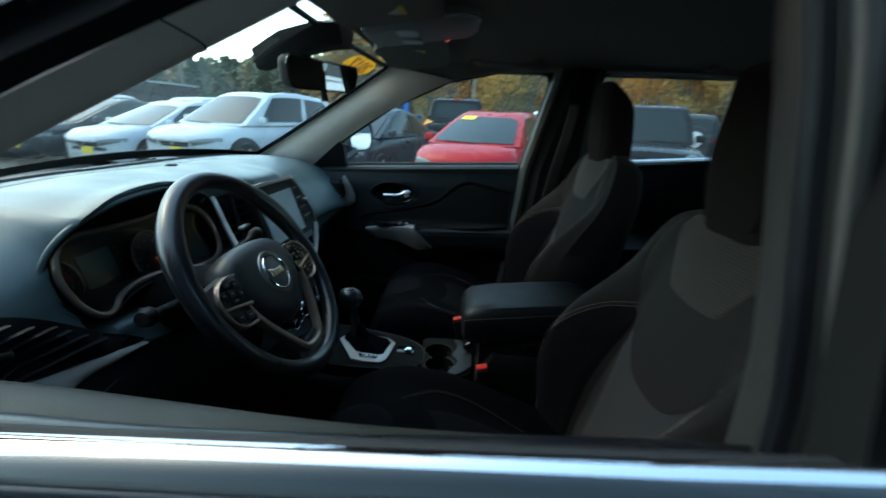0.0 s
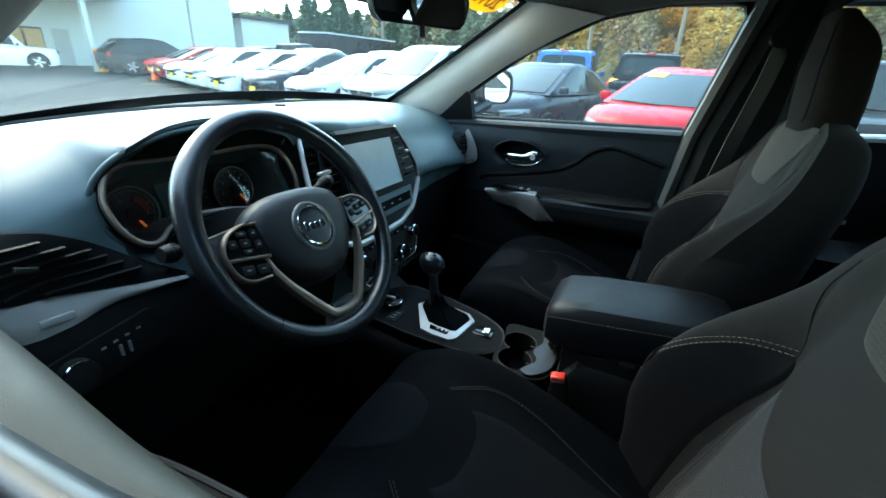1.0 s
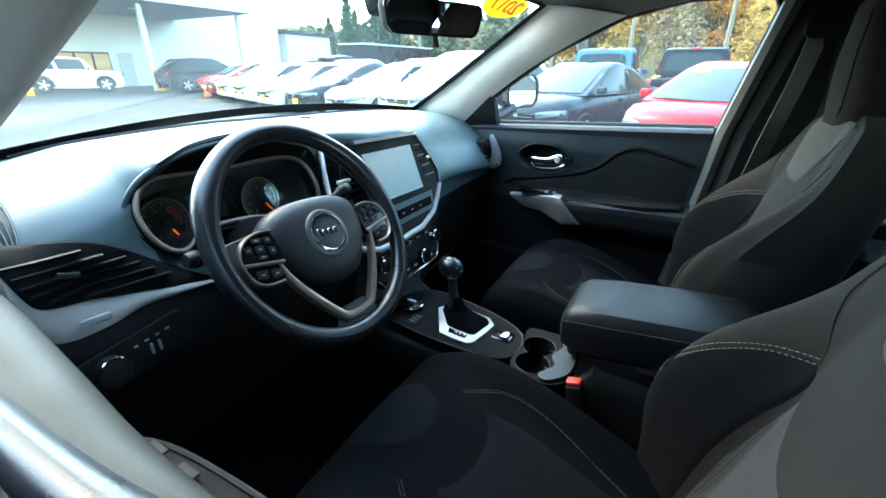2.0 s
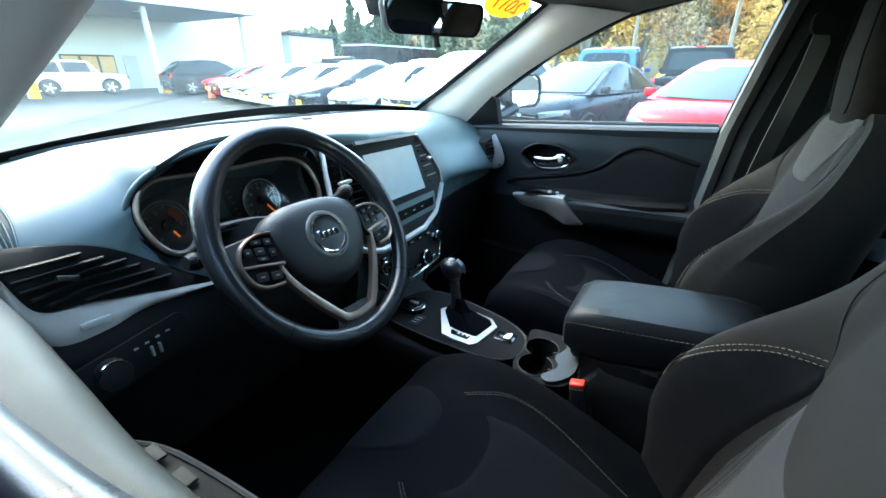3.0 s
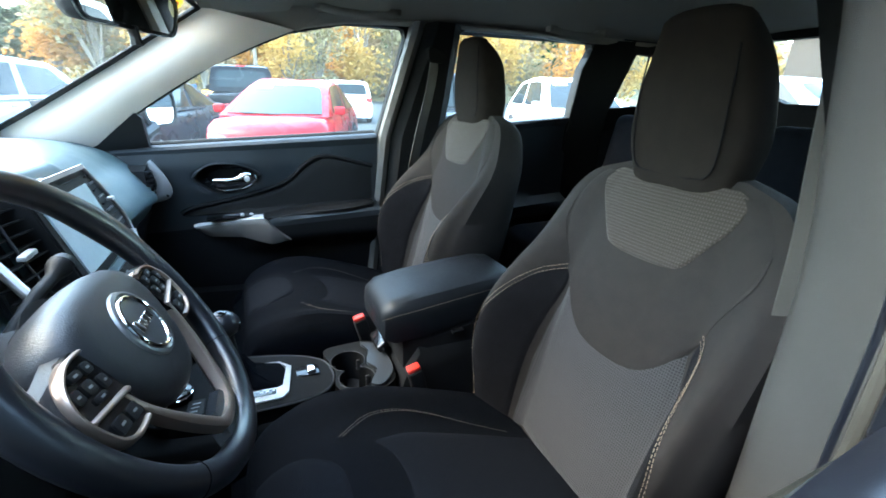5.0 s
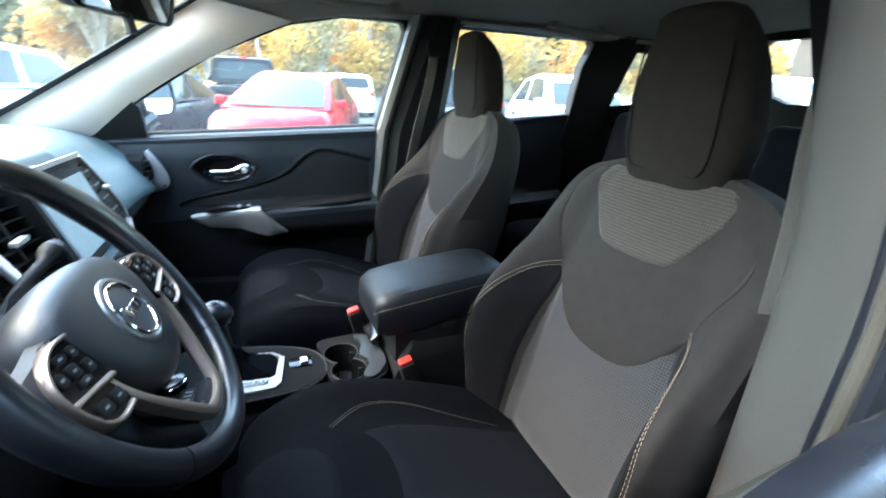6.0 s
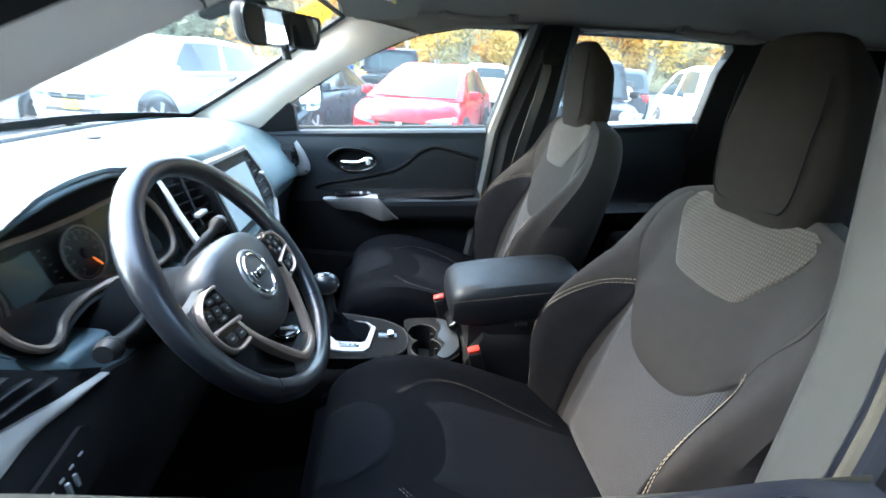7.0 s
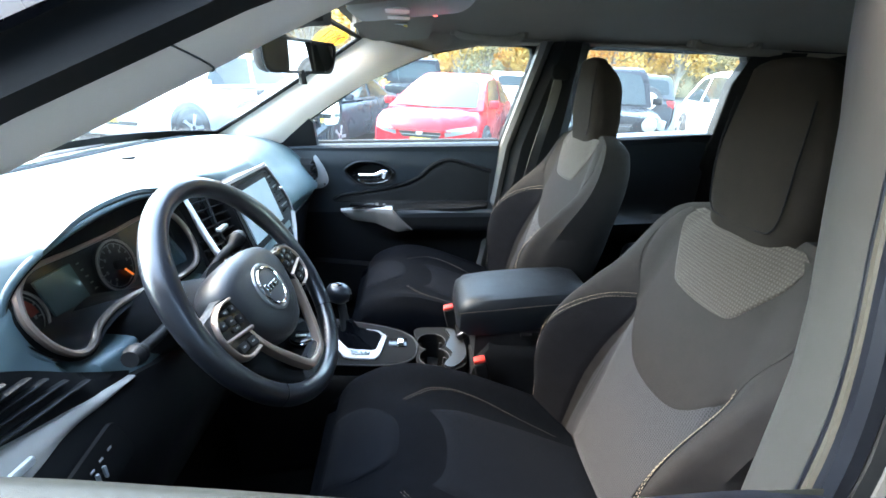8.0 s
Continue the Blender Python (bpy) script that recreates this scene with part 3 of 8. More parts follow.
solo(part("bonnet", sheet(grid(lambda u, v: Vector((-0.93 - 0.95 * u - 0.1 * (1 - (2 * v - 1) ** 2), -0.82 + 1.64 * v, 1.095 - 0.10 * u - 0.10 * u ** 4 - 0.05 * abs(2 * v - 1) ** 3)), 12, 12), 0.01, (0, 0, -1)), PAINT_BLACK),
     "black painted bonnet of the car", "car bonnet", kind="structure")
wiper = thing("wiper", "black wiper resting along the windscreen's foot", "windscreen wiper")
part("blade", tube([(-0.89 + 0.16 * t, 0.05 + 0.60 * t, 1.195 - 0.02 * t) for t in (0, 0.25, 0.5, 0.75, 1)], 0.008, 6), RUBBER, wiper)
part("arm", tube([(-0.93, 0.0, 1.16), (-0.91, 0.12, 1.19), (-0.87, 0.30, 1.198)], 0.006, 6), RUBBER, wiper)


# ---- doors ----
def x_rear(z):
    return interp(z, (0.4, 1.126), (0.335, 0.388))


def panel_y(x, z):
    """Inner face of a front door: flat above, swelling into the armrest."""
    y = 0.710 + 0.014 * smooth(1.02, 1.11, z)
    arm = smooth(-0.20, 0.02, x) * smooth(0.70, 0.80, z) * (1 - smooth(0.858, 0.885, z))
    y -= 0.085 * arm
    scoop = 1 - smooth(0.62, 1.0, math.hypot((x + 0.140) / 0.104, (z - 0.993) / 0.050))
    return y + 0.034 * scoop + 0.02 * (1 - smooth(0.45, 0.66, z))


def front_door(s, label):
    at = pose(0, 0, 0.05) if s > 0 else pose(-0.62, -0.78, 0.045, 0, 0, -1.5) @ pose(0.62, 0.667, 0)
    d = thing("door_1" if s < 0 else "door_2", label, "car door", at, kind="structure")
    down = Matrix.Translation((0, 0, -0.05))
    sill = (SILL_XZ[0], [z - 0.05 for z in SILL_XZ[1]])
    win = FRONT_WIN if s > 0 else DRIVER_WIN

    def low(bm):
        bmesh.ops.transform(bm, matrix=down, verts=bm.verts)
        return bm

    def pt(u, v):
        z = 0.42 + (interp(-0.53 + u * 0.916, *sill) - (0.0 if s > 0 else 0.048) - 0.42) * v
        x = -0.53 + u * (x_rear(z) + 0.53)
        return Vector((x, s * panel_y(x, z), z))
    part("inner_panel", sheet(grid(lambda u, v: pt(u, 0.60 + 0.40 * v), 60, 30), 0.02, (0, s, 0)), DOOR_SOFT, d)
    # Lower hard panel, coloured blacker to hold the shade beneath the armrest.
    part("lower_panel", sheet(grid(lambda u, v: pt(u, 0.60 * v), 60, 36), 0.02, (0, s, 0)), DASH_LOW, d, "hard lower panel, blackened for shade")
    # ledge along the window: rounded, meeting the seal
    inset = 0.0 if s > 0 else 0.033
    if s > 0:
        rings = []
        for i in range(13):
            x = -0.53 + i * (0.916 / 12)
            rings.append([Vector((x, y, interp(x, *sill) + dz)) for y, dz in ((0.722, -0.03), (0.718, -0.008), (0.726, 0.002), (0.745, 0.006), (0.765, 0.006), (0.770, -0.03))])
        part("window_ledge", loft(rings), DOOR_SOFT, d, "smooth top ledge along the window")
        part("inner_seal", tube([(x, 0.762, interp(x, *sill) + 0.010) for x in (-0.53, -0.2, 0.1, 0.386)], 0.007, 8), RUBBER, d, "black rubber strip")
    else:
        # a pale ledge that narrows towards the rear beside a broad glossy seal
        pale, seal = [], []
        for i in range(33):
            x = -0.60 + i * 0.975 / 32
            y0 = spline(x, (-0.60, -0.28, -0.13, 0.05, 0.40), (-0.752, -0.767, -0.782, -0.800, -0.804))
            y1 = spline(x, (-0.60, -0.24, -0.10, 0.035, 0.17, 0.29, 0.40), (-0.820, -0.829, -0.836, -0.832, -0.817, -0.808, -0.807))
            y2 = spline(x, (-0.60, 0.00, 0.17, 0.34, 0.40), (-0.866, -0.868, -0.864, -0.856, -0.852))
            w, end = (y1 - y0), smooth(0.375, 0.30, x) if x > 0.30 else 1.0
            top = 1.118 + 0.012 * min(1, -w / 0.04)
            pale.append([Vector((x, y, z)) for y, z in ((y0 + 0.012, 1.040), (y0 + 0.004, 1.095), (y0, 1.110), (y0 - 0.003, 1.116), (y0 + w * 0.3 - 0.002, top - 0.004), (y0 + w * 0.7, top), (y1, top - 0.001), (y1 - 0.004, 1.08), (y1, 1.04))])
            n, ring = 10, []
            for k in range(n + 1):
                t = k / n
                ring.append(Vector((x, y1 + 0.002 + (y2 - y1) * t, top - 0.006 + 0.016 * end * math.sin(math.pi * min(1, 0.10 + t * 0.80)) ** 0.7)))
            seal.append(ring + [Vector((x, y2, 1.05)), Vector((x, y1, 1.05))])
        back = at.inverted()
        for name, rings, m, text in (("window_ledge", pale, SILL, "smooth pale ledge along the window"), ("inner_seal", seal, SEAL_GLOSS, "broad glossy black window seal")):
            bm = loft(rings)
            bmesh.ops.transform(bm, matrix=back, verts=bm.verts)
            part(name, bm, m, d, text)
    part("outer_seal", tube([(x, s * (0.790 - inset * 1.1), interp(x, *sill) + 0.006) for x in (-0.53, -0.2, 0.1, 0.386)], 0.0085, 8), RUBBER, d, "black rubber strip")
    part("belt_moulding", tube([(x, s * (0.808 - inset), interp(x, *sill) + (0.003 if s < 0 else -0.014)) for x in (-0.62, -0.3, 0.0, 0.25, 0.50)], 0.0195, 12, flat=0.45, up=(0, -s, 1.3)), CHROME, d, "bright chrome strip")
    part("outer_panel", sheet(grid(lambda u, v: Vector((-0.60 + 1.08 * u, s * (0.815 - inset + 0.075 * math.sin(math.pi * min(1, v * 1.25) * 0.5) - 0.06 * max(0, v - 0.7)), interp(-0.6 + 1.08 * u, *sill) - 0.006 - 0.70 * v)), 10, 16), 0.01, (0, -s, 0)), PAINT_BLACK, d, "black painted outer skin")
    part("window_frame", low(side_ring(win, s, 0.0, 0.040 if s > 0 else 0.030, 0.014, 0.055)), VENT_BLACK, d, "black window frame")
    part("frame_skin", low(side_ring(win, s, 0.012 if s > 0 else 0.028, 0.060 if s > 0 else 0.13, 0.056, 0.068)), PAINT_BLACK, d, "black painted door frame")
    if s > 0:
        ob = part("pane", low(side_pane(win, s, 0.022)), GLASS, d)
        ob.visible_shadow = False
    # mirror corner
    tri = [(-0.50, 1.138), (-0.345, 1.150), (-0.345, 1.24), (-0.36, 1.255)]
    part("mirror_corner", low(loft([[on_side(x, z, s, y) for x, z in tri] for y in (-0.006, 0.03)])), DASH_LOW, d, "black plastic corner")
    # wave-edged insert
    wx, wz = (-0.29, -0.255, -0.115, 0.0, 0.067, 0.113, 0.17, 0.23, 0.36), (0.876, 0.894, 0.920, 0.948, 0.981, 1.024, 1.049, 1.043, 1.008)

    def ins(u, v):
        x = -0.285 + 0.64 * u
        z = 0.872 + (spline(x, wx, wz) - 0.872) * v
        edge = min(u, 1 - u, 1) * 8
        return Vector((x, s * (panel_y(x, z) - 0.006 * min(1, edge, v * 8 + 0.3, (1 - v) * 6)), z))
    part("insert", grid(ins, 40, 10), DOOR_CLOTH, d, "charcoal cloth insert")
    part("insert_edge", tube([Vector((x, s * (panel_y(x, z) - 0.001), z + 0.006)) for x, z in [(p.x, p.y) for p in curve_pts([(a, b, 0) for a, b in zip(wx, wz)], 4)]], 0.008, 8), VENT_BLACK, d, "black raised edge")
    # inner handle in its cup
    hc = (-0.140, 0.993)
    hexagon = rounded_poly([(-0.243, 1.002), (-0.190, 1.042), (-0.110, 1.039), (-0.040, 1.008), (-0.045, 0.985), (-0.085, 0.956), (-0.140, 0.945), (-0.195, 0.951)])

    def near(k, lift):
        return [Vector((x, s * (panel_y(x, z) - lift), z)) for x, z in [(hc[0] + (p - hc[0]) * k, hc[1] + (q - hc[1]) * k) for p, q in hexagon]]
    part("handle_surround", loft([near(1.03, -0.003), near(1.0, 0.005), near(0.95, 0.007), near(0.90, 0.001), near(0.90, -0.004)], caps=False), CONSOLE, d, "black six-sided surround")
    part("handle_cup", loft([near(k, 0.0018) for k in (0.92, 0.8, 0.68, 0.55, 0.4, 0.2, 0.02)], caps=False), VENT_BLACK, d, "black recessed cup")
    low_rim = curve_pts([(x, s * 0.702, z) for x, z in ((-0.186, 0.972), (-0.172, 0.959), (-0.145, 0.954), (-0.095, 0.959), (-0.062, 0.974), (-0.050, 0.990), (-0.056, 1.002))], 4)
    part("cup_rim", tube(low_rim, 0.0045, 8), CHROME, d, "bright chrome cup edge")
    lever = curve_pts([(-0.184, s * 0.698, 0.990), (-0.15, s * 0.690, 0.988), (-0.118, s * 0.687, 0.990), (-0.090, s * 0.688, 0.996), (-0.066, s * 0.694, 0.996)], 4)
    n = len(lever) - 1
    part("handle", tube(lever, [spline(i / n, (0, 0.1, 0.5, 0.62, 0.8, 0.94, 1), (0.004, 0.0075, 0.0085, 0.011, 0.0175, 0.016, 0.008)) for i in range(n + 1)], 12, flat=0.6), CHROME, d, "polished chrome lever")
    part("lock_knob", disc(0.009, 0.010, 14, facing((-0.080, s * 0.677, 0.996), (0, -s, 0)), 0.002), SATIN, d, "small silver lock knob")
    # silver grab trim: an upper lip coloured lighter as if lit, then a face that runs down to a point beside the
    # armrest
    ttop = lambda x: interp(x, (-0.262, -0.046, 0.037), (0.838, 0.866, 0.785))
    tlow = lambda x: interp(x, (-0.262, -0.250, -0.215, -0.116, -0.060, -0.028, 0.037), (0.832, 0.818, 0.797, 0.792, 0.776, 0.768, 0.779))
    ty = lambda x: interp(x, (-0.262, -0.116, -0.028, 0.037), (0.699, 0.668, 0.624, 0.618))
    face, lip = [], []
    for i in range(41):
        x = -0.262 + 0.299 * i / 40
        t, l, y = ttop(x), tlow(x), ty(x)
        face.append([Vector((x, s * (y + dy), z)) for dy, z in ((0.004, t), (0.0, t - min(0.004, (t - l) * 0.3)), (-0.002, t * 0.7 + l * 0.3), (0.002, t * 0.3 + l * 0.7), (0.009, l + 0.001), (0.016, l), (0.030, l + 0.001), (0.030, t - 0.001))])
        if x < -0.044:
            w = 0.010 + 0.016 * smooth(-0.262, -0.05, x)
            lip.append([Vector((x, s * (y + dy), t + dz)) for dy, dz in ((0.002, -0.003), (0.0022, 0.0), (0.004, 0.0028), (0.004 + w, 0.006), (0.006 + w, 0.0), (0.004 + w, -0.004))])
    part("grab_trim", loft(face), GRAB, d, "satin silver grab trim")
    part("grab_edge", loft(lip), SATIN, d, "upper lip in lighter silver for its highlight")
    # armrest pad and window switch
    rings = []
    for i in range(17):
        u = i / 16
        x = -0.040 + 0.385 * u
        y = 0.634 + 0.02 * smooth(0.24, 0.345, x)
        top = 0.872 + 0.016 * u
        foot = spline(x, (-0.040, 0.0, 0.040, 0.09, 0.20, 0.345), (0.858, 0.820, 0.784, 0.779, 0.797, 0.824))
        rings.append([Vector((x, s * (y + dy), top + (foot - top) * f)) for dy, f in ((0.10, -0.04), (0.06, -0.05), (0.02, -0.03), (0.004, 0.08), (0.0, 0.22), (0.003, 0.55), (0.012, 0.9), (0.030, 1.0), (0.10, 1.0))])
    part("armrest", loft(rings), VENT_BLACK, d, "black padded armrest")
    part("pad_seam", tube([(-0.036 + 0.038 * k, s * (0.633 + 0.02 * smooth(0.24, 0.345, -0.036 + 0.038 * k)), 0.8655 + 0.0016 * k) for k in range(11)], 0.0014, 6), CONSOLE, d, "sewn seam")
    part("pocket_edge", tube(curve_pts([(0.040, s * 0.645, 0.781), (0.09, s * 0.648, 0.776), (0.20, s * 0.650, 0.795), (0.335, s * 0.662, 0.820)], 5), 0.0022, 6), GRAB, d, "thin pale pocket edge")
    part("switch_plate", box(0.18, 0.045, 0.006, (-0.13, s * 0.690, 0.864), 0.002), GLOSS_BLACK, d, "glossy black switch plate")
    for k in range(2):
        part("window_switch", box(0.012, 0.016, 0.008, (-0.11 + 0.030 * k, s * 0.688, 0.870), 0.002), SATIN, d, "small silver switch")
    if s < 0:
        part("switch_pod", loft([[Vector((x, s * y, z + dz)) for y, dz in ((0.70, -0.02), (0.70, 0.012), (0.665, 0.016), (y1, 0.008), (y1 - 0.004, -0.02), (0.66, -0.04))] for x, y1, z in ((-0.27, 0.645, 0.868), (-0.18, 0.602, 0.880), (-0.06, 0.588, 0.885), (0.10, 0.586, 0.885), (0.18, 0.602, 0.877))]), VENT_BLACK, d, "black window switch pod")
        part("pod_edge", tube(curve_pts([(x, s * (y1 + 0.001), z + 0.009) for x, y1, z in ((-0.27, 0.645, 0.868), (-0.18, 0.602, 0.880), (-0.06, 0.588, 0.885), (0.10, 0.586, 0.885), (0.18, 0.602, 0.877))], 5), 0.0035, 6), CONSOLE, d, "smooth pod edge")
        for k in range(4):
            part("window_switch", box(0.030, 0.016, 0.004, (-0.15 + 0.060 * (k // 2), s * (0.612 + 0.026 * (k % 2)), 0.9005), 0.0015), DASH_LOW, d, "small black switch")
    # map pocket below
    part("map_pocket", loft([[Vector((x, s * y, z)) for x, z in ((-0.40, 0.46), (0.30, 0.46), (0.31, 0.56), (-0.38, 0.62))] for y in (0.73, 0.665)]), DASH_LOW, d, "hard plastic map pocket")
    return d


front_door(1, "closed passenger door with charcoal inner panel and silver grab trim")
front_door(-1, "closed driver's door with its window wound down")


def rear_door(s):
    d = thing("door_3" if s < 0 else "door_4", "closed black rear door with a dark inner panel", "car door", kind="structure")

    def pt(u, v):
        x = 0.60 + 0.68 * u
        z = 0.45 + (interp(x, *SILL_XZ) - 0.45) * v
        y = 0.715 + 0.005 * smooth(1.05, 1.15, z) - 0.06 * smooth(0.75, 0.82, z) * (1 - smooth(0.86, 0.90, z)) * smooth(0.70, 0.85, x)
        return Vector((x, s * y, z))
    part("inner_panel", sheet(grid(pt, 20, 30), 0.02, (0, s, 0)), DOOR_SOFT, d)
    rings = []
    for i in range(9):
        x = 0.63 + i * 0.65 / 8
        z = interp(x, *SILL_XZ)
        rings.append([Vector((x, s * y, z + dz)) for y, dz in ((0.720, -0.03), (0.710, -0.008), (0.718, 0.002), (0.74, 0.006), (0.765, 0.004), (0.770, -0.03))])
    part("window_ledge", loft(rings), DOOR_SOFT, d)
    part("window_frame", side_ring(REAR_WIN, s, 0.0, 0.035, 0.014, 0.055), RUBBER, d, "black window frame")
    part("frame_skin", side_ring(REAR_WIN, s, 0.012, 0.060, 0.056, 0.068), PAINT_BLACK, d, "black painted door frame")
    ob = part("pane", side_pane(REAR_WIN, s, 0.022), GLASS, d)
    ob.visible_shadow = False
    part("belt_moulding", tube([(x, s * 0.808, interp(x, *SILL_XZ) + (0.014 if s < 0 else -0.012)) for x in (0.50, 0.8, 1.1, 1.32)], 0.0165, 10, flat=0.55, up=(0, 0, 1)), CHROME, d, "bright chrome strip")
    part("outer_panel", sheet(grid(lambda u, v: Vector((0.49 + 0.90 * u, s * (0.815 + 0.075 * math.sin(math.pi * min(1, v * 1.25) * 0.5) - 0.06 * max(0, v - 0.7)), interp(0.49 + 0.9 * u, *SILL_XZ) - 0.006 - 0.70 * v)), 10, 16), 0.01, (0, -s, 0)), PAINT_BLACK, d, "black painted outer skin")
    part("pull_handle", tube([(0.78, s * 0.70, 0.93), (0.80, s * 0.675, 0.95), (0.84, s * 0.675, 0.97), (0.87, s * 0.70, 0.97)], 0.008, 8), SATIN, d, "small silver pull")
    return d


rear_door(1)
rear_door(-1)

# outside mirror on the passenger's side, seen through the glass
om = thing("door_mirror", "black outside mirror with a rounded glass", "door mirror")
oc = Vector((-0.335, 0.965, 1.262))
face = Vector((0.93, -0.36, 0.02)).normalized()
mo = facing(oc, face)
shape = [(x * 1.0, y) for x, y in rounded(0.20, 0.135, 0.05, 6)]
part("glass", plate([(x * 0.9, y * 0.9) for x, y in shape], 0.003, mo @ pose(0, 0, 0.002)), MIRROR, om, "mirror glass")
part("housing", loft([[mo @ Vector((x * k, y * k, z)) for x, y in shape] for k, z in ((1.0, 0.004), (1.02, -0.02), (0.95, -0.06), (0.7, -0.10), (0.35, -0.115))]), PAINT_BLACK, om, "black rounded shell")
part("rim", frame_ring([(x, y) for x, y in shape], [(x * 0.88, y * 0.88) for x, y in shape], 0.006, mo @ pose(0, 0, 0.003)), RUBBER, om)
part("foot", tube([(-0.42, 0.80, 1.165), (-0.39, 0.86, 1.17), (-0.355, 0.92, 1.20)], 0.025, 8), PAINT_BLACK, om)
# ---- front seats ----
def seat_section(z):
    """Of a backrest at a height above the ground: centre front x, half width, bolster rise, thickness."""
    x0 = spline(z, (0.60, 0.70, 0.78, 0.88, 1.00, 1.10, 1.20, 1.26), (0.43, 0.458, 0.482, 0.508, 0.536, 0.566, 0.592, 0.620))
    w = spline(z, (0.60, 0.80, 0.90, 1.00, 1.08, 1.14, 1.19, 1.225, 1.245), (0.235, 0.256, 0.264, 0.262, 0.252, 0.236, 0.212, 0.175, 0.115))
    b = spline(z, (0.60, 0.72, 0.82, 0.90, 0.96, 1.02, 1.07, 1.12, 1.18, 1.25), (0.072, 0.106, 0.141, 0.146, 0.128, 0.088, 0.050, 0.024, 0.008, 0.0))
    t = spline(z, (0.60, 0.90, 1.10, 1.20, 1.245), (0.15, 0.15, 0.13, 0.105, 0.05))
    return x0, w, b, t


def bolster(a):
    """The rise of the side wings across the seat: 0 in the middle, 1 on the crest, falling at the rim."""
    a = abs(a)
    return smooth(0.55, 0.88, a) - 0.45 * smooth(0.86, 1.0, a) ** 2


def back_pt(a, z, lift=0.0):
    """A place on a backrest's front: a from -1 to 1 across."""
    x0, w, b, t = seat_section(z)
    crown = 0.010 * (1 - min(1, abs(a) / 0.55) ** 2)
    return Vector((x0 - b * bolster(a) - crown - lift, w * a, z))


def cush_pt(a, x, lift=0.0):
    """A place on a cushion's top: x runs from the front edge (-0.165) to the back."""
    w = spline(x, (-0.17, -0.12, 0.0, 0.2, 0.45), (0.215, 0.235, 0.250, 0.255, 0.235))
    z0 = spline(x, (-0.175, -0.165, -0.14, -0.10, -0.03, 0.08, 0.25, 0.45), (0.680, 0.722, 0.750, 0.768, 0.778, 0.760, 0.700, 0.625))
    b = spline(x, (-0.17, -0.08, 0.05, 0.25, 0.45), (0.0, 0.008, 0.026, 0.034, 0.030))
    edge = 0.030 * max(0, abs(a) - 0.88) / 0.12
    if x < 0.10:   # a short front
        x = 0.10 + (x - 0.10) * 0.89
    return Vector((x, w * a, z0 + b * bolster(a) - edge + 0.006 * (1 - min(1, abs(a) / 0.5) ** 2) + lift))


def patch(fn, v0, v1, lo, hi, nv=48, nu=60, lift=0.005):
    """A cloth panel sewn into fn's surface between lo(v) and hi(v); its rim sinks into the seam."""
    def pt(u, v):
        t = v0 + (v1 - v0) * v
        rim = min(u, 1 - u, v, 1 - v) * 14
        return fn(lo(t) + (hi(t) - lo(t)) * u, t, -0.0025 + (lift + 0.0025) * min(1, rim) ** 0.6)
    return grid(pt, nu, nv)


def stitches(fn, pts, gap=0.0026, dash=0.0048, r=0.00048, lift=0.003):
    """A row of thread stitches along (a, v) points of fn's surface."""
    line = [fn(p.x, p.y, lift) for p in curve_pts([(a, v, 0) for a, v in pts], 90)]
    acc = 0.0
    out = bmesh.new()
    on, seg = True, [line[0]]
    for p, q in zip(line, line[1:]):
        acc += (q - p).length
        seg.append(q)
        if acc > (dash if on else gap):
            if on and len(seg) > 1:
                a, b = seg[0], seg[-1]
                d = (b - a).normalized()
                n1 = d.orthogonal().normalized()
                n2 = d.cross(n1)
                ra = [out.verts.new(a + (n1 * math.cos(k * math.pi / 2) + n2 * math.sin(k * math.pi / 2)) * r) for k in range(4)]
                rb = [out.verts.new(b + (n1 * math.cos(k * math.pi / 2) + n2 * math.sin(k * math.pi / 2)) * r) for k in range(4)]
                for k in range(4):
                    out.faces.new((ra[k], ra[(k + 1) % 4], rb[(k + 1) % 4], rb[k]))
            on, seg, acc = not on, [q], 0.0
    return out


def groove(fn, pts, r=0.0022, lift=0.0):
    return tube([fn(p.x, p.y, lift) for p in curve_pts([(a, v, 0) for a, v in pts], 8)], r, 6)


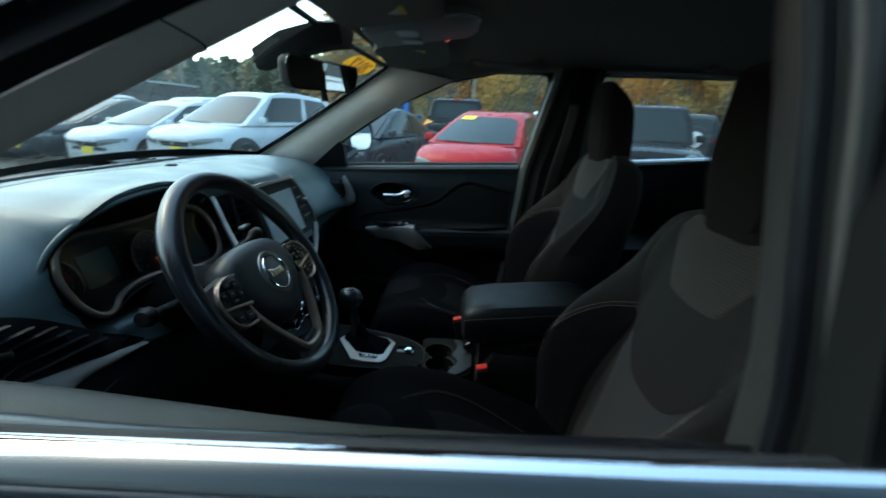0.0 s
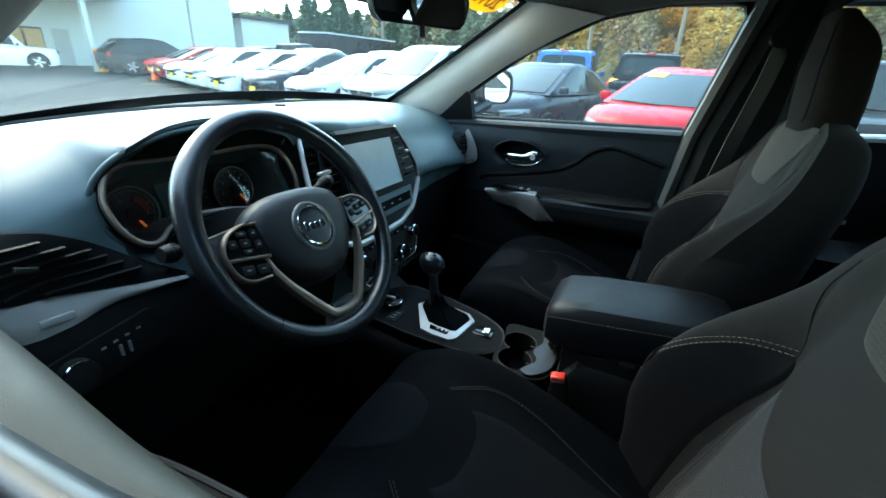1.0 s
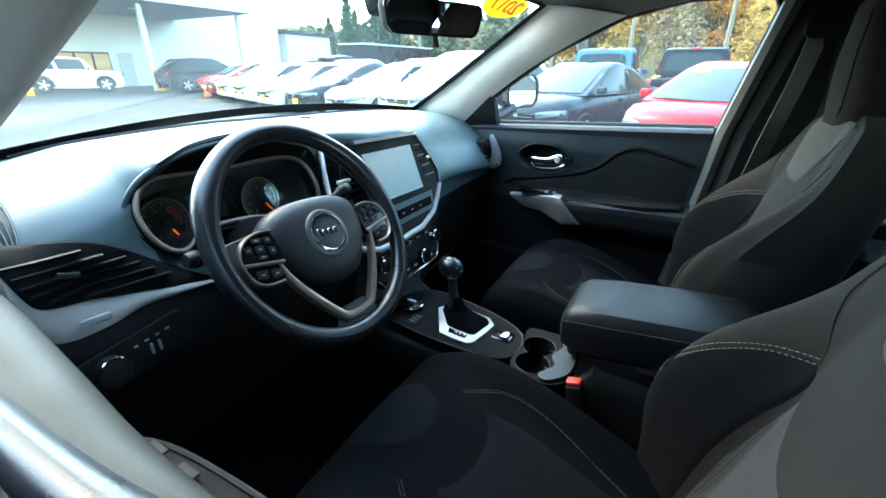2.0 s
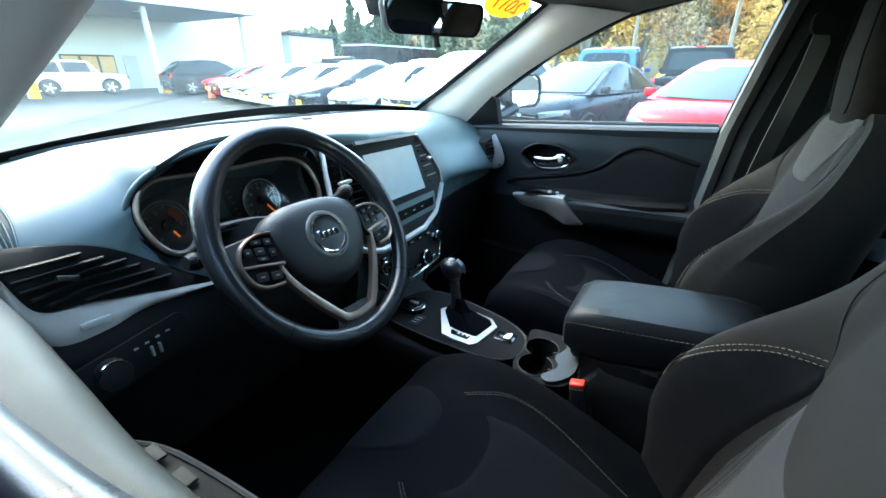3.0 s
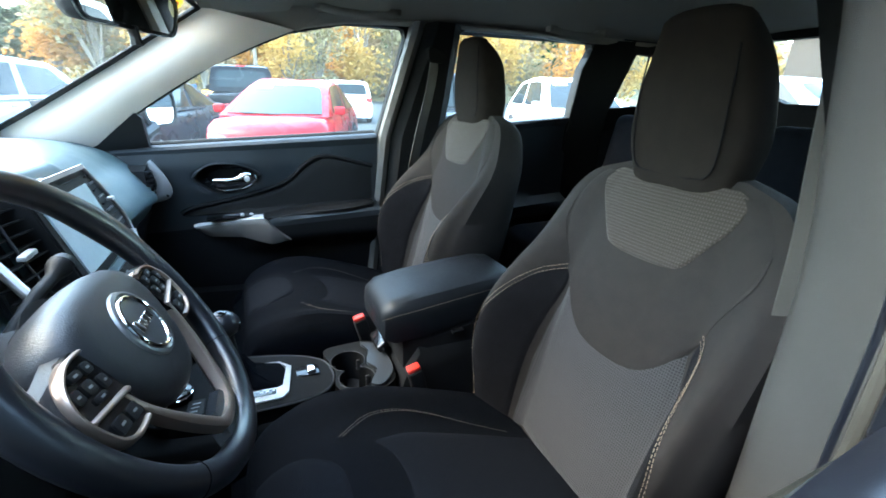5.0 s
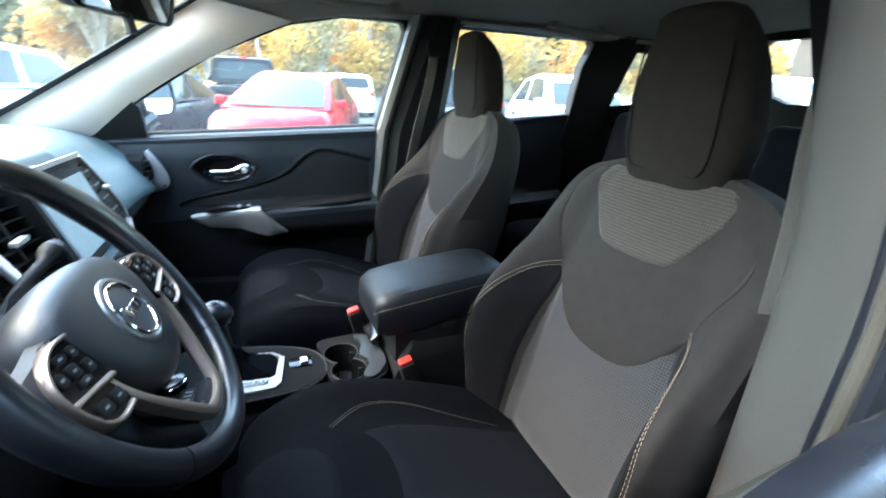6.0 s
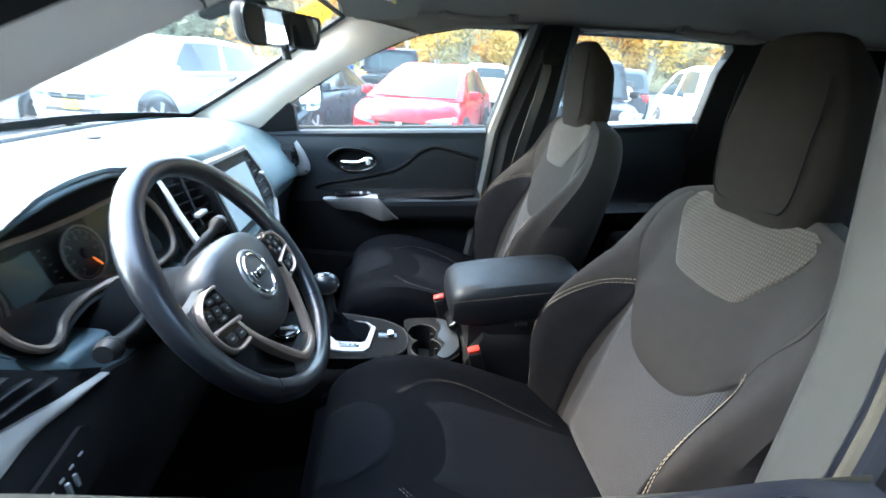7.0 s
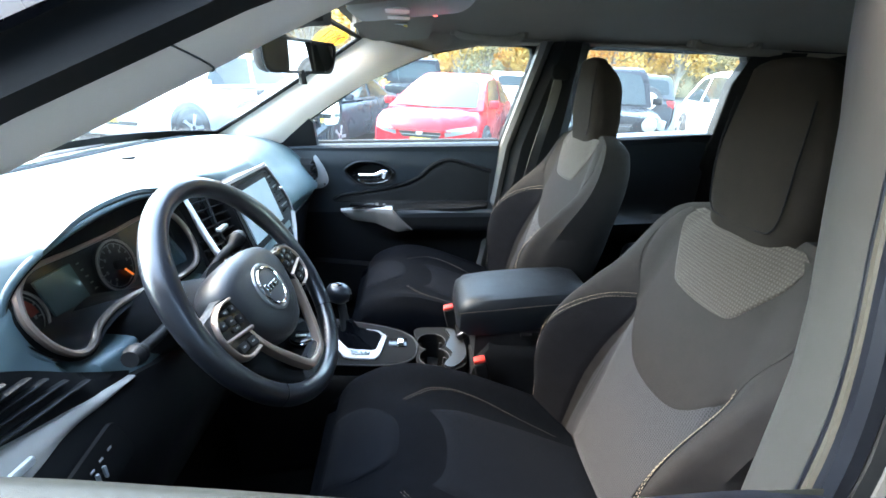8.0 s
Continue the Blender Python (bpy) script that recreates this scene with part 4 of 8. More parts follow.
def front_seat(y0, dz, drop, head, label):
    seat = thing("front_seat", label, "car seat", pose(0, y0, dz), group="front seats")
    # backrest body: closed sections up the height
    rings = []
    for k in range(60):
        z = 0.61 + 0.635 * (k / 59) ** 0.85
        x0, w, b, t = seat_section(z)
        ring = [back_pt(-1 + 2 * i / 80, z) for i in range(81)]
        for i in range(1, 14):
            a = math.pi * i / 14
            ring.append(Vector((x0 - 0.45 * b + (t + 0.45 * b) * math.sin(a) ** 0.6, w * (1.01 if 2 < i < 12 else 1.0) * math.copysign(abs(math.cos(a)) ** 0.5, math.cos(a)), z)))
        rings.append(ring)
    back = part("backrest", loft(rings), CLOTH_YOKE, seat, "brown-grey cloth backrest")
    # sewn panels
    half = lambda z: spline(z, (0.63, 0.79, 0.90, 0.955, 0.985, 0.995), (0.665, 0.645, 0.605, 0.565, 0.548, 0.535))
    part("lower_insert", patch(back_pt, 0.63, 0.995, lambda z: -half(z), half), CLOTH_MESH, back, "grey mesh cloth panel")

    def dip(a):
        return spline(abs(a), (0, 0.17, 0.30, 0.42, 0.50, 0.56, 0.60), (0.886, 0.890, 0.902, 0.930, 0.960, 0.990, 1.012))

    def yoke(u, v):
        c = 2 * u - 1
        z = dip(0.60 * c) + (1.225 - dip(0.60 * c)) * v
        rim = min(u, 1 - u, v) * 14
        return back_pt(c * (0.60 + 0.27 * smooth(0.99, 1.19, z)), z, -0.001 + 0.008 * min(1, rim) ** 0.6)
    part("yoke", grid(yoke, 60, 50), CLOTH_YOKE, back, "brown-grey cloth upper panel dipping in the middle")

    def bib(u, v):
        a = -0.75 + 1.50 * u
        lo = spline(abs(a), (0, 0.20, 0.31, 0.36, 0.47, 0.62, 0.75), (1.092, 1.094, 1.100, 1.112, 1.146, 1.186, 1.222))
        z = lo + (1.234 - lo) * v
        rim = min(u, 1 - u, v) * 14
        return back_pt(a, z, 0.008 - 0.003 * smooth(0.55, 0.75, abs(a)) + 0.003 * min(1, rim) ** 0.6)
    part("neck_panel", grid(bib, 48, 30), CLOTH_CHECK, back, "pale chequered cloth panel below the headrest")
    for s in (-1, 1):
        part("shoulder_seam", groove(back_pt, [(s * 0.595, 1.012), (s * 0.64, 1.045), (s * 0.73, 1.085), (s * 0.81, 1.118), (s * 0.86, 1.16)], 0.0012, 0.001), CLOTH_YOKE, back, "sewn seam")

        def wing(u, v):
            z = 0.625 + 0.392 * v
            a0 = spline(z, (0.625, 0.79, 0.90, 0.955, 0.985, 1.017), (0.675, 0.657, 0.618, 0.580, 0.566, 0.60))
            a1 = spline(z, (0.625, 0.76, 0.84, 0.90, 0.95, 0.985, 1.005, 1.017), (0.87, 0.895, 0.895, 0.875, 0.825, 0.765, 0.70, 0.615))
            rim = min(u, 1 - u, v, 1 - v) * 12
            return back_pt(s * (a0 + (a1 - a0) * u), z, -0.003 + 0.010 * min(1, rim) ** 0.6)
        part("wing", grid(wing, 24, 48), CLOTH_WING, back, "charcoal cloth side wing")
        line = [(s * 0.60, 1.023), (s * 0.71, 1.010), (s * 0.785, 0.985), (s * 0.845, 0.945), (s * 0.895, 0.89), (s * 0.915, 0.82), (s * 0.91, 0.75), (s * 0.89, 0.67)]
        for off in (0.0, 0.013):
            part("stitching", stitches(back_pt, [(a - s * off * (0.3 if i < 2 else 1.0), z - off * (0.7 if i < 4 else 0.15)) for i, (a, z) in enumerate(line)], lift=0.0065), THREAD, back, "cream thread")
    # cushion
    rings = []
    xs = [-0.176, -0.172, -0.165, -0.155, -0.14, -0.12, -0.09, -0.05] + [0.0 + i * 0.05 for i in range(10)]
    for x in xs:
        ring = [cush_pt(-1 + 2 * i / 36, x) for i in range(37)]
        w = ring[-1].y
        low = 0.57 if x > -0.13 else 0.62
        for i in range(1, 8):
            a = i / 8
            ring.append(Vector((x, w * (1.0 + 0.02 * math.sin(math.pi * a)) if a < 0.4 else (w * (1 - (a - 0.4) / 0.1 * 1.0) if a < 0.6 else -w), ring[36].z + (low - ring[36].z) * min(1, a / 0.4) if a < 0.5 else low + (ring[0].z - low) * max(0, (a - 0.6) / 0.4))))
        rings.append(ring)
    cush = part("cushion", loft(rings), CLOTH, seat, "charcoal cloth cushion, darkened for shade")
    cush.location.z = drop

    def rear_ins(u, v):
        c = 2 * u - 1
        x0 = 0.104 - 0.040 * abs(c) ** 2.5
        x = x0 + (0.44 - x0) * v
        rim = min(u, 1 - u, v, 1 - v) * 12
        return cush_pt(c * spline(x, (0.06, 0.10, 0.16, 0.44), (0.36, 0.42, 0.47, 0.43)), x, -0.002 + 0.006 * min(1, rim) ** 0.6)
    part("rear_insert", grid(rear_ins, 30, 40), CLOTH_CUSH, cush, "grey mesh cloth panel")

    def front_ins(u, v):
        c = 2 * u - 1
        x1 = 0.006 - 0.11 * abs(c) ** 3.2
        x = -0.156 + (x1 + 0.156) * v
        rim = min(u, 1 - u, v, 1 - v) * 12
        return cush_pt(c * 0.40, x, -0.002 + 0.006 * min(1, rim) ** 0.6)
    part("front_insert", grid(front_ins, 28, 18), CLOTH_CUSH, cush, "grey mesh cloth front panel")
    for s in (-1, 1):
        line = [(s * 0.46, 0.008), (s * 0.56, 0.040), (s * 0.64, 0.078), (s * 0.675, 0.135), (s * 0.655, 0.21), (s * 0.58, 0.30), (s * 0.50, 0.38)]
        for off in (0.0, 0.014):
            part("stitching", stitches(cush_pt, [(a * (1 - off), x + off * 0.5) for a, x in line], lift=0.0015), THREAD_DIM, cush, "cream thread in a dimmed tone")
    part("cushion_shield", loft([[Vector((x, y * k, z)) for y, z in ((-0.258, 0.60), (0.258, 0.60), (0.255, 0.52), (-0.255, 0.52))] for x, k in ((-0.15, 0.85), (-0.05, 0.97), (0.30, 1.0), (0.56, 0.95))]), DASH_LOW, seat, "black plastic seat base")
    for s in (-1, 1):
        part("rail", box(0.62, 0.05, 0.06, (0.18, s * 0.19, 0.44), 0.01), DASH_LOW, seat, "black steel floor rail")
        part("riser", box(0.40, 0.03, 0.10, (0.20, s * 0.19, 0.51), 0.01), DASH_LOW, seat)
        part("recliner_cover", plate(rounded(0.16, 0.11, 0.05), 0.02, facing((0.46, s * 0.245, 0.70), (0, s, 0)), 0.006), DASH_LOW, seat, "black hinge cover")
    part("recliner_lever", tube([(0.40, -0.262, 0.655), (0.34, -0.268, 0.66), (0.27, -0.268, 0.672)], 0.010, 8, flat=0.6), DASH_LOW, seat)
    # headrest
    hr = []
    for k in range(20):
        t = k / 19
        z = 1.199 + head * t
        w = 0.115 * (1 - 0.38 * max(0, (t - 0.30) / 0.70) ** 2.0) * (1 - 0.20 * (1 - smooth(0, 0.40, t)))
        dep = 0.104 * (1 - 0.55 * max(0, (t - 0.6) / 0.4) ** 2.5) * (0.86 + 0.14 * smooth(0, 0.15, t))
        cx = 0.563 + 0.018 * (1 - t) + 0.028 * max(0, t - 0.6)
        ring = []
        for i in range(36):
            a = 2 * math.pi * i / 36
            c, sn = math.cos(a), math.sin(a)
            ring.append(Vector((cx + dep / 2 - math.copysign(abs(c) ** 0.62, c) * dep / 2 + 0.016 * (1 - abs(c)) * 0, math.copysign(abs(sn) ** 0.62, sn) * w, z)))
        hr.append(ring)
    top = hr[-1]
    mid = sum(top, Vector()) / len(top)
    for k, dz in ((0.86, 0.008), (0.6, 0.014), (0.25, 0.017)):
        hr.append([mid + (p - mid) * k + Vector((0, 0, dz)) for p in top])
    head = part("headrest", loft(hr), CLOTH_HEAD, seat, "brown-grey cloth headrest")
    seam = [(-0.088, 1.455), (-0.094, 1.38), (-0.092, 1.30), (-0.080, 1.266), (-0.05, 1.257), (0.05, 1.257), (0.080, 1.266), (0.092, 1.30), (0.094, 1.38), (0.088, 1.455)]
    part("seam", tube([(0.563 + 0.018 * (1 - (p.y - 1.211) / 0.267) + 0.028 * max(0, (p.y - 1.211) / 0.267 - 0.6) + 0.002, p.x * 0.87, p.y - 0.016) for p in curve_pts([(a, b, 0) for a, b in seam], 6)], 0.0016, 6), CLOTH_WING, head, "sewn seam")
    for s in (-1, 1):
        part("headrest_post", tube([(0.625, s * 0.050, 1.19), (0.622, s * 0.050, 1.24)], 0.006, 10), CHROME, seat, "steel post")
    return seat


front_seat(-0.388, -0.028, 0.0, 0.280, "driver's seat in charcoal and brown-grey cloth with cream stitching")
front_seat(0.378, 0.026, -0.042, 0.252, "passenger seat in charcoal and brown-grey cloth with cream stitching")


# ---- rear bench and belts ----
bench = thing("rear_bench", "dark cloth rear bench behind the front seats", "rear bench")
part("cushion", box(0.50, 1.28, 0.20, (1.18, 0, 0.70), 0.06, 4), CLOTH, bench)
for s in (-1, 1):
    part("backrest", box(0.14, 0.62, 0.52, (1.49, s * 0.325, 1.00), 0.05, 4, pose(0, 0, 0, 0, 12, 0)), CLOTH, bench, "dark cloth backrest")
    part("headrest", box(0.09, 0.25, 0.13, (1.54, s * 0.36, 1.27), 0.035, 4, pose(0, 0, 0, 0, 8, 0)), CLOTH, bench, "dark cloth headrest")


def belt(s):
    b = thing("seat_belt", "grey seat belt hanging from the door pillar", "seat belt", group="front seat belts")
    def band(pts, w, t=0.0012):
        P = curve_pts(pts, 8)
        rings = []
        for i, p in enumerate(P):
            k = i / (len(P) - 1)
            turn = -0.75 + 0.20 * k if s > 0 else -0.9 - 0.3 * k
            d = Vector((math.cos(turn), s * -math.sin(turn) * 0.6, 0)).normalized()
            n = Vector((-d.y, d.x, 0))
            rings.append([p + d * w / 2 + n * t, p - d * w / 2 + n * t, p - d * w / 2 - n * t, p + d * w / 2 - n * t])
        return loft(rings)
    if s < 0:
        run = [(0.590, s * 0.59, 1.44), (0.572, s * 0.605, 1.33), (0.548, s * 0.632, 1.18), (0.552, s * 0.636, 1.07), (0.568, s * 0.634, 0.94), (0.59, s * 0.63, 0.78), (0.60, s * 0.63, 0.62)]
    else:
        run = [(0.545, s * 0.545, 1.44), (0.535, s * 0.570, 1.33), (0.515, s * 0.615, 1.18), (0.490, s * 0.655, 0.98), (0.47, s * 0.665, 0.80), (0.46, s * 0.665, 0.62)]
    part("webbing", band(run, 0.047), WEBBING, b, "grey woven strap")
    part("guide", plate(rounded(0.07, 0.05, 0.018), 0.014, facing((run[0][0], s * (abs(run[0][1]) + 0.003), 1.45), (0.2, -s, 0.1)), 0.004), PILLAR_DARK, b, "black guide loop")
    part("stop_button", disc(0.009, 0.006, 14, facing((run[4][0] + 0.004, s * (abs(run[4][1]) - 0.02), 0.86), (0.5, -s, 0)), 0.002), SATIN, b, "small round button")
    return b


belt(-1)
belt(1)


def buckle(at, label):
    b = thing("belt_buckle", label, "seat belt buckle", pose(*at, 0, -14, 0), group="belt buckles")
    part("housing", box(0.034, 0.026, 0.11, (0, 0, -0.055), 0.006, 3), DASH_LOW, b)
    part("release_button", box(0.030, 0.021, 0.012, (0.0, 0, 0.004), 0.004, 3), RED, b, "red push button")
    part("stalk", box(0.022, 0.014, 0.16, (0.0, 0, -0.18), 0.004), DASH_LOW, b)
    return b


buckle((0.212, -0.137, 0.748), "black belt buckle with a red button beside the console")
buckle((0.150, 0.110, 0.760), "black belt buckle with a red button beside the passenger seat")
# ---- dashboard ----
dash = thing("dashboard", "charcoal moulded dashboard with silver vents and bronze-rimmed dials", "dashboard")

# per station across the car: windscreen edge, brow, lip, recess (3), lower lip, knee, foot; each x, z
ST = {
    -0.74: ((-0.745, 1.165), (-0.57, 1.174), (-0.480, 1.139), (-0.442, 1.106), (-0.428, 1.082), (-0.420, 1.06), (-0.41, 0.99), (-0.40, 0.94), (-0.44, 0.72)),
    -0.66: ((-0.775, 1.182), (-0.59, 1.197), (-0.495, 1.164), (-0.450, 1.126), (-0.436, 1.09), (-0.44, 1.05), (-0.40, 0.985), (-0.385, 0.92), (-0.44, 0.70)),
    -0.60: ((-0.795, 1.190), (-0.60, 1.207), (-0.500, 1.178), (-0.450, 1.140), (-0.434, 1.10), (-0.43, 1.06), (-0.395, 0.99), (-0.37, 0.90), (-0.43, 0.68)),
    -0.555: ((-0.805, 1.195), (-0.60, 1.217), (-0.490, 1.192), (-0.444, 1.155), (-0.438, 1.13), (-0.425, 1.075), (-0.39, 0.995), (-0.365, 0.89), (-0.43, 0.68)),
    -0.535: ((-0.81, 1.197), (-0.60, 1.222), (-0.470, 1.204), (-0.440, 1.176), (-0.50, 1.14), (-0.440, 1.050), (-0.39, 1.0), (-0.36, 0.88), (-0.43, 0.68)),
    -0.522: ((-0.812, 1.198), (-0.60, 1.224), (-0.460, 1.211), (-0.432, 1.188), (-0.68, 1.02), (-0.425, 1.042), (-0.39, 1.0), (-0.36, 0.88), (-0.43, 0.68)),
    -0.46: ((-0.82, 1.200), (-0.61, 1.228), (-0.468, 1.229), (-0.417, 1.216), (-0.70, 1.02), (-0.425, 1.035), (-0.385, 1.0), (-0.36, 0.87), (-0.43, 0.68)),
    -0.36: ((-0.83, 1.204), (-0.61, 1.232), (-0.465, 1.234), (-0.410, 1.222), (-0.70, 1.02), (-0.425, 1.038), (-0.385, 1.0), (-0.36, 0.87), (-0.43, 0.68)),
    -0.27: ((-0.835, 1.206), (-0.61, 1.232), (-0.457, 1.227), (-0.418, 1.203), (-0.70, 1.02), (-0.425, 1.030), (-0.385, 0.99), (-0.36, 0.87), (-0.43, 0.68)),
    -0.207: ((-0.84, 1.207), (-0.61, 1.230), (-0.445, 1.224), (-0.420, 1.194), (-0.68, 1.02), (-0.420, 1.030), (-0.385, 0.98), (-0.36, 0.87), (-0.43, 0.68)),
    -0.20: ((-0.84, 1.207), (-0.61, 1.230), (-0.445, 1.222), (-0.418, 1.190), (-0.46, 1.12), (-0.415, 1.03), (-0.385, 0.98), (-0.36, 0.87), (-0.43, 0.68)),
    -0.165: ((-0.84, 1.207), (-0.61, 1.228), (-0.470, 1.216), (-0.446, 1.188), (-0.47, 1.10), (-0.400, 1.02), (-0.37, 0.96), (-0.35, 0.87), (-0.40, 0.68)),
    -0.095: ((-0.84, 1.207), (-0.61, 1.224), (-0.458, 1.212), (-0.432, 1.185), (-0.47, 1.10), (-0.39, 1.015), (-0.365, 0.95), (-0.345, 0.865), (-0.38, 0.68)),
    0.0: ((-0.84, 1.207), (-0.61, 1.220), (-0.445, 1.206), (-0.402, 1.180), (-0.400, 1.10), (-0.375, 1.00), (-0.36, 0.93), (-0.335, 0.86), (-0.36, 0.68)),
    0.16: ((-0.835, 1.206), (-0.61, 1.216), (-0.450, 1.200), (-0.404, 1.172), (-0.392, 1.10), (-0.375, 1.00), (-0.36, 0.93), (-0.335, 0.86), (-0.36, 0.68)),
    0.24: ((-0.83, 1.205), (-0.61, 1.214), (-0.470, 1.192), (-0.410, 1.150), (-0.385, 1.10), (-0.362, 1.03), (-0.36, 0.96), (-0.36, 0.87), (-0.40, 0.66)),
    0.34: ((-0.825, 1.202), (-0.61, 1.210), (-0.480, 1.184), (-0.415, 1.140), (-0.378, 1.09), (-0.350, 1.025), (-0.375, 0.985), (-0.40, 0.87), (-0.44, 0.64)),
    0.50: ((-0.81, 1.197), (-0.60, 1.203), (-0.485, 1.175), (-0.415, 1.125), (-0.372, 1.075), (-0.345, 1.015), (-0.38, 0.98), (-0.41, 0.87), (-0.44, 0.64)),
    0.64: ((-0.785, 1.188), (-0.59, 1.190), (-0.48, 1.160), (-0.412, 1.110), (-0.368, 1.06), (-0.340, 1.002), (-0.37, 0.97), (-0.41, 0.87), (-0.44, 0.66)),
    0.71: ((-0.76, 1.176), (-0.57, 1.176), (-0.47, 1.148), (-0.41, 1.10), (-0.372, 1.055), (-0.345, 0.998), (-0.37, 0.965), (-0.41, 0.87), (-0.44, 0.66)),
    0.745: ((-0.745, 1.165), (-0.56, 1.160), (-0.46, 1.130), (-0.42, 1.08), (-0.40, 1.03), (-0.385, 0.99), (-0.40, 0.95), (-0.42, 0.87), (-0.45, 0.66)),
}
stations = sorted(ST)


def dash_row(y):
    k = max(i for i, a in enumerate(stations) if a <= y + 1e-9)
    if k == len(stations) - 1:
        k -= 1
    a, b = stations[k], stations[k + 1]
    t = (y - a) / (b - a)
    t = t * t * (3 - 2 * t) if b - a < 0.06 else t
    row = [(p[0] + (q[0] - p[0]) * t, p[1] + (q[1] - p[1]) * t) for p, q in zip(ST[a], ST[b])]
    if y < -0.21:   # the brow over the dials runs in one smooth sweep
        row[:4] = [tuple(spline(y, stations, [ST[w][i][c] for w in stations]) for c in (0, 1)) for i in range(4)]
    return row


rings = []
ys = sorted(set([-0.74 + 1.485 * i / 74 for i in range(75)] + stations))
for y in ys:
    row = dash_row(y)
    line = [(p.x, p.y) for p in curve_pts([(x, z, 0) for x, z in row], 6)]
    rings.append([Vector((row[0][0] - 0.01, y, row[0][1] - 0.10))] + [Vector((x, y, z)) for x, z in line] + [Vector((row[-1][0] - 0.18, y, row[-1][1] - 0.02))])
part("top_pad", loft(rings, caps=True), DASH, dash, "charcoal soft-touch pad with fine grain, sky sheen in its colour")
# seam and speaker grille on the top
def dash_top(x, y, up=0.0):
    row = dash_row(y)[:3]
    xs = [p[0] for p in row]
    return Vector((x, y, interp(x, xs, [p[1] for p in row]) + up))


part("defroster_slot", tube([dash_top(-0.73 - 0.02 * math.cos(y), y, 0.0) for y in [i * 0.05 - 0.60 for i in range(25)]], 0.007, 6, flat=0.5), RUBBER, dash, "black air slot")
part("pad_seam", tube([dash_top(-0.66 + 0.03 * abs(y), y, 0.0005) for y in [i * 0.05 - 0.65 for i in range(25)]], 0.0016, 6), DASH_LOW, dash, "moulded seam")
part("sun_sensor", disc(0.014, 0.006, 16, Matrix.Translation(dash_top(-0.62, 0.0, -0.001)), 0.002), DASH_LOW, dash, "small round sensor")
def pad_z(x, y):
    line = [(p.x, p.y) for p in curve_pts([(a, c, 0) for a, c in dash_row(y)[:4]], 6)]
    return interp(x, [p[0] for p in line], [p[1] for p in line])


def demist(u, v, up):
    x, y = -0.535 + 0.10 * u, -0.722 + 0.034 * v * (1 - 0.75 * u ** 2.5)
    return Vector((x, y, pad_z(x, y) + up))


sv = part("side_vent", sheet(grid(lambda u, v: demist(u, v, 0.0015), 16, 6), 0.006, (0, 0, -1)), GAUGE, dash, "narrow black demister")
for k in range(4):
    part("louvre", tube([demist(i / 10, 0.12 + 0.26 * k, 0.003) for i in range(10)], 0.0014, 5), DASH, sv)

# dial binnacle: a bronze rim under a black hood, the dials deep behind it
def cpt(y, z, off=0.0):
    """A place on the slanting plane of the bronze rim."""
    return Vector((-0.428 - (z - 1.128) * 0.325 + off, y, z))


def dpt(y, z, off=0.0):
    """A place on the dial plane, deep in the binnacle."""
    return Vector((-0.528 - (z - 1.07) * 0.2 + off, y, z))


bezel = [(-0.563, 1.125), (-0.556, 1.092), (-0.540, 1.068), (-0.520, 1.058), (-0.502, 1.062), (-0.484, 1.074), (-0.442, 1.081), (-0.376, 1.075), (-0.290, 1.055), (-0.225, 1.051), (-0.196, 1.064), (-0.184, 1.092), (-0.190, 1.130), (-0.210, 1.157), (-0.250, 1.172), (-0.310, 1.175), (-0.370, 1.174), (-0.450, 1.177), (-0.515, 1.180), (-0.545, 1.167), (-0.558, 1.147)]
bz = [cpt(p.x, p.y) for p in curve_pts([(a, b, 0) for a, b in bezel], 5, True)]
part("dial_bezel", tube(bz, 0.0052, 8, closed=True), COPPER, dash, "satin bronze rim round the dials")
lipline = [(-0.446, -0.571, 1.125), (-0.432, -0.564, 1.088), (-0.415, -0.546, 1.060), (-0.408, -0.520, 1.049), (-0.408, -0.500, 1.052), (-0.408, -0.482, 1.064), (-0.409, -0.442, 1.071), (-0.408, -0.376, 1.065), (-0.405, -0.290, 1.046), (-0.405, -0.222, 1.042), (-0.405, -0.188, 1.055), (-0.412, -0.172, 1.092), (-0.418, -0.174, 1.138), (-0.422, -0.192, 1.180), (-0.413, -0.250, 1.201), (-0.406, -0.310, 1.216), (-0.402, -0.370, 1.224), (-0.407, -0.455, 1.219), (-0.424, -0.514, 1.198), (-0.438, -0.549, 1.172), (-0.445, -0.566, 1.147)]
hood = curve_pts(lipline, 5, True)
part("dial_hood", loft([[p + Vector((0.004, 0, 0)) for p in hood], [p.lerp(q, 0.35) + Vector((-0.004, 0, 0.002)) for p, q in zip(hood, bz)], [q + Vector((0.001, 0, 0)) for q in bz]], caps=False), VENT_BLACK, dash, "matt black hood lining round the rim")
turn = next(i for i, p in enumerate(hood) if p.z > 1.135 and p.y > -0.20 and i > 40)
brow = hood[turn:] + [p for p in hood[:30] if p.z > 1.062 and p.y < -0.53]
brow = [p + Vector((-0.001, -0.003 * smooth(-0.48, -0.55, p.y), 0.004 * smooth(1.14, 1.19, p.z))) for p in brow]
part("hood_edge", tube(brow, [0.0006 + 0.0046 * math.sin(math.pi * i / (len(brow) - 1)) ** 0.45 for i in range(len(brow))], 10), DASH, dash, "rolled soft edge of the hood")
back = [dpt(-0.355 + (p.y + 0.372) * 1.03, 1.086 + (p.z - 1.118) * 1.06, -0.012) for p in bz]
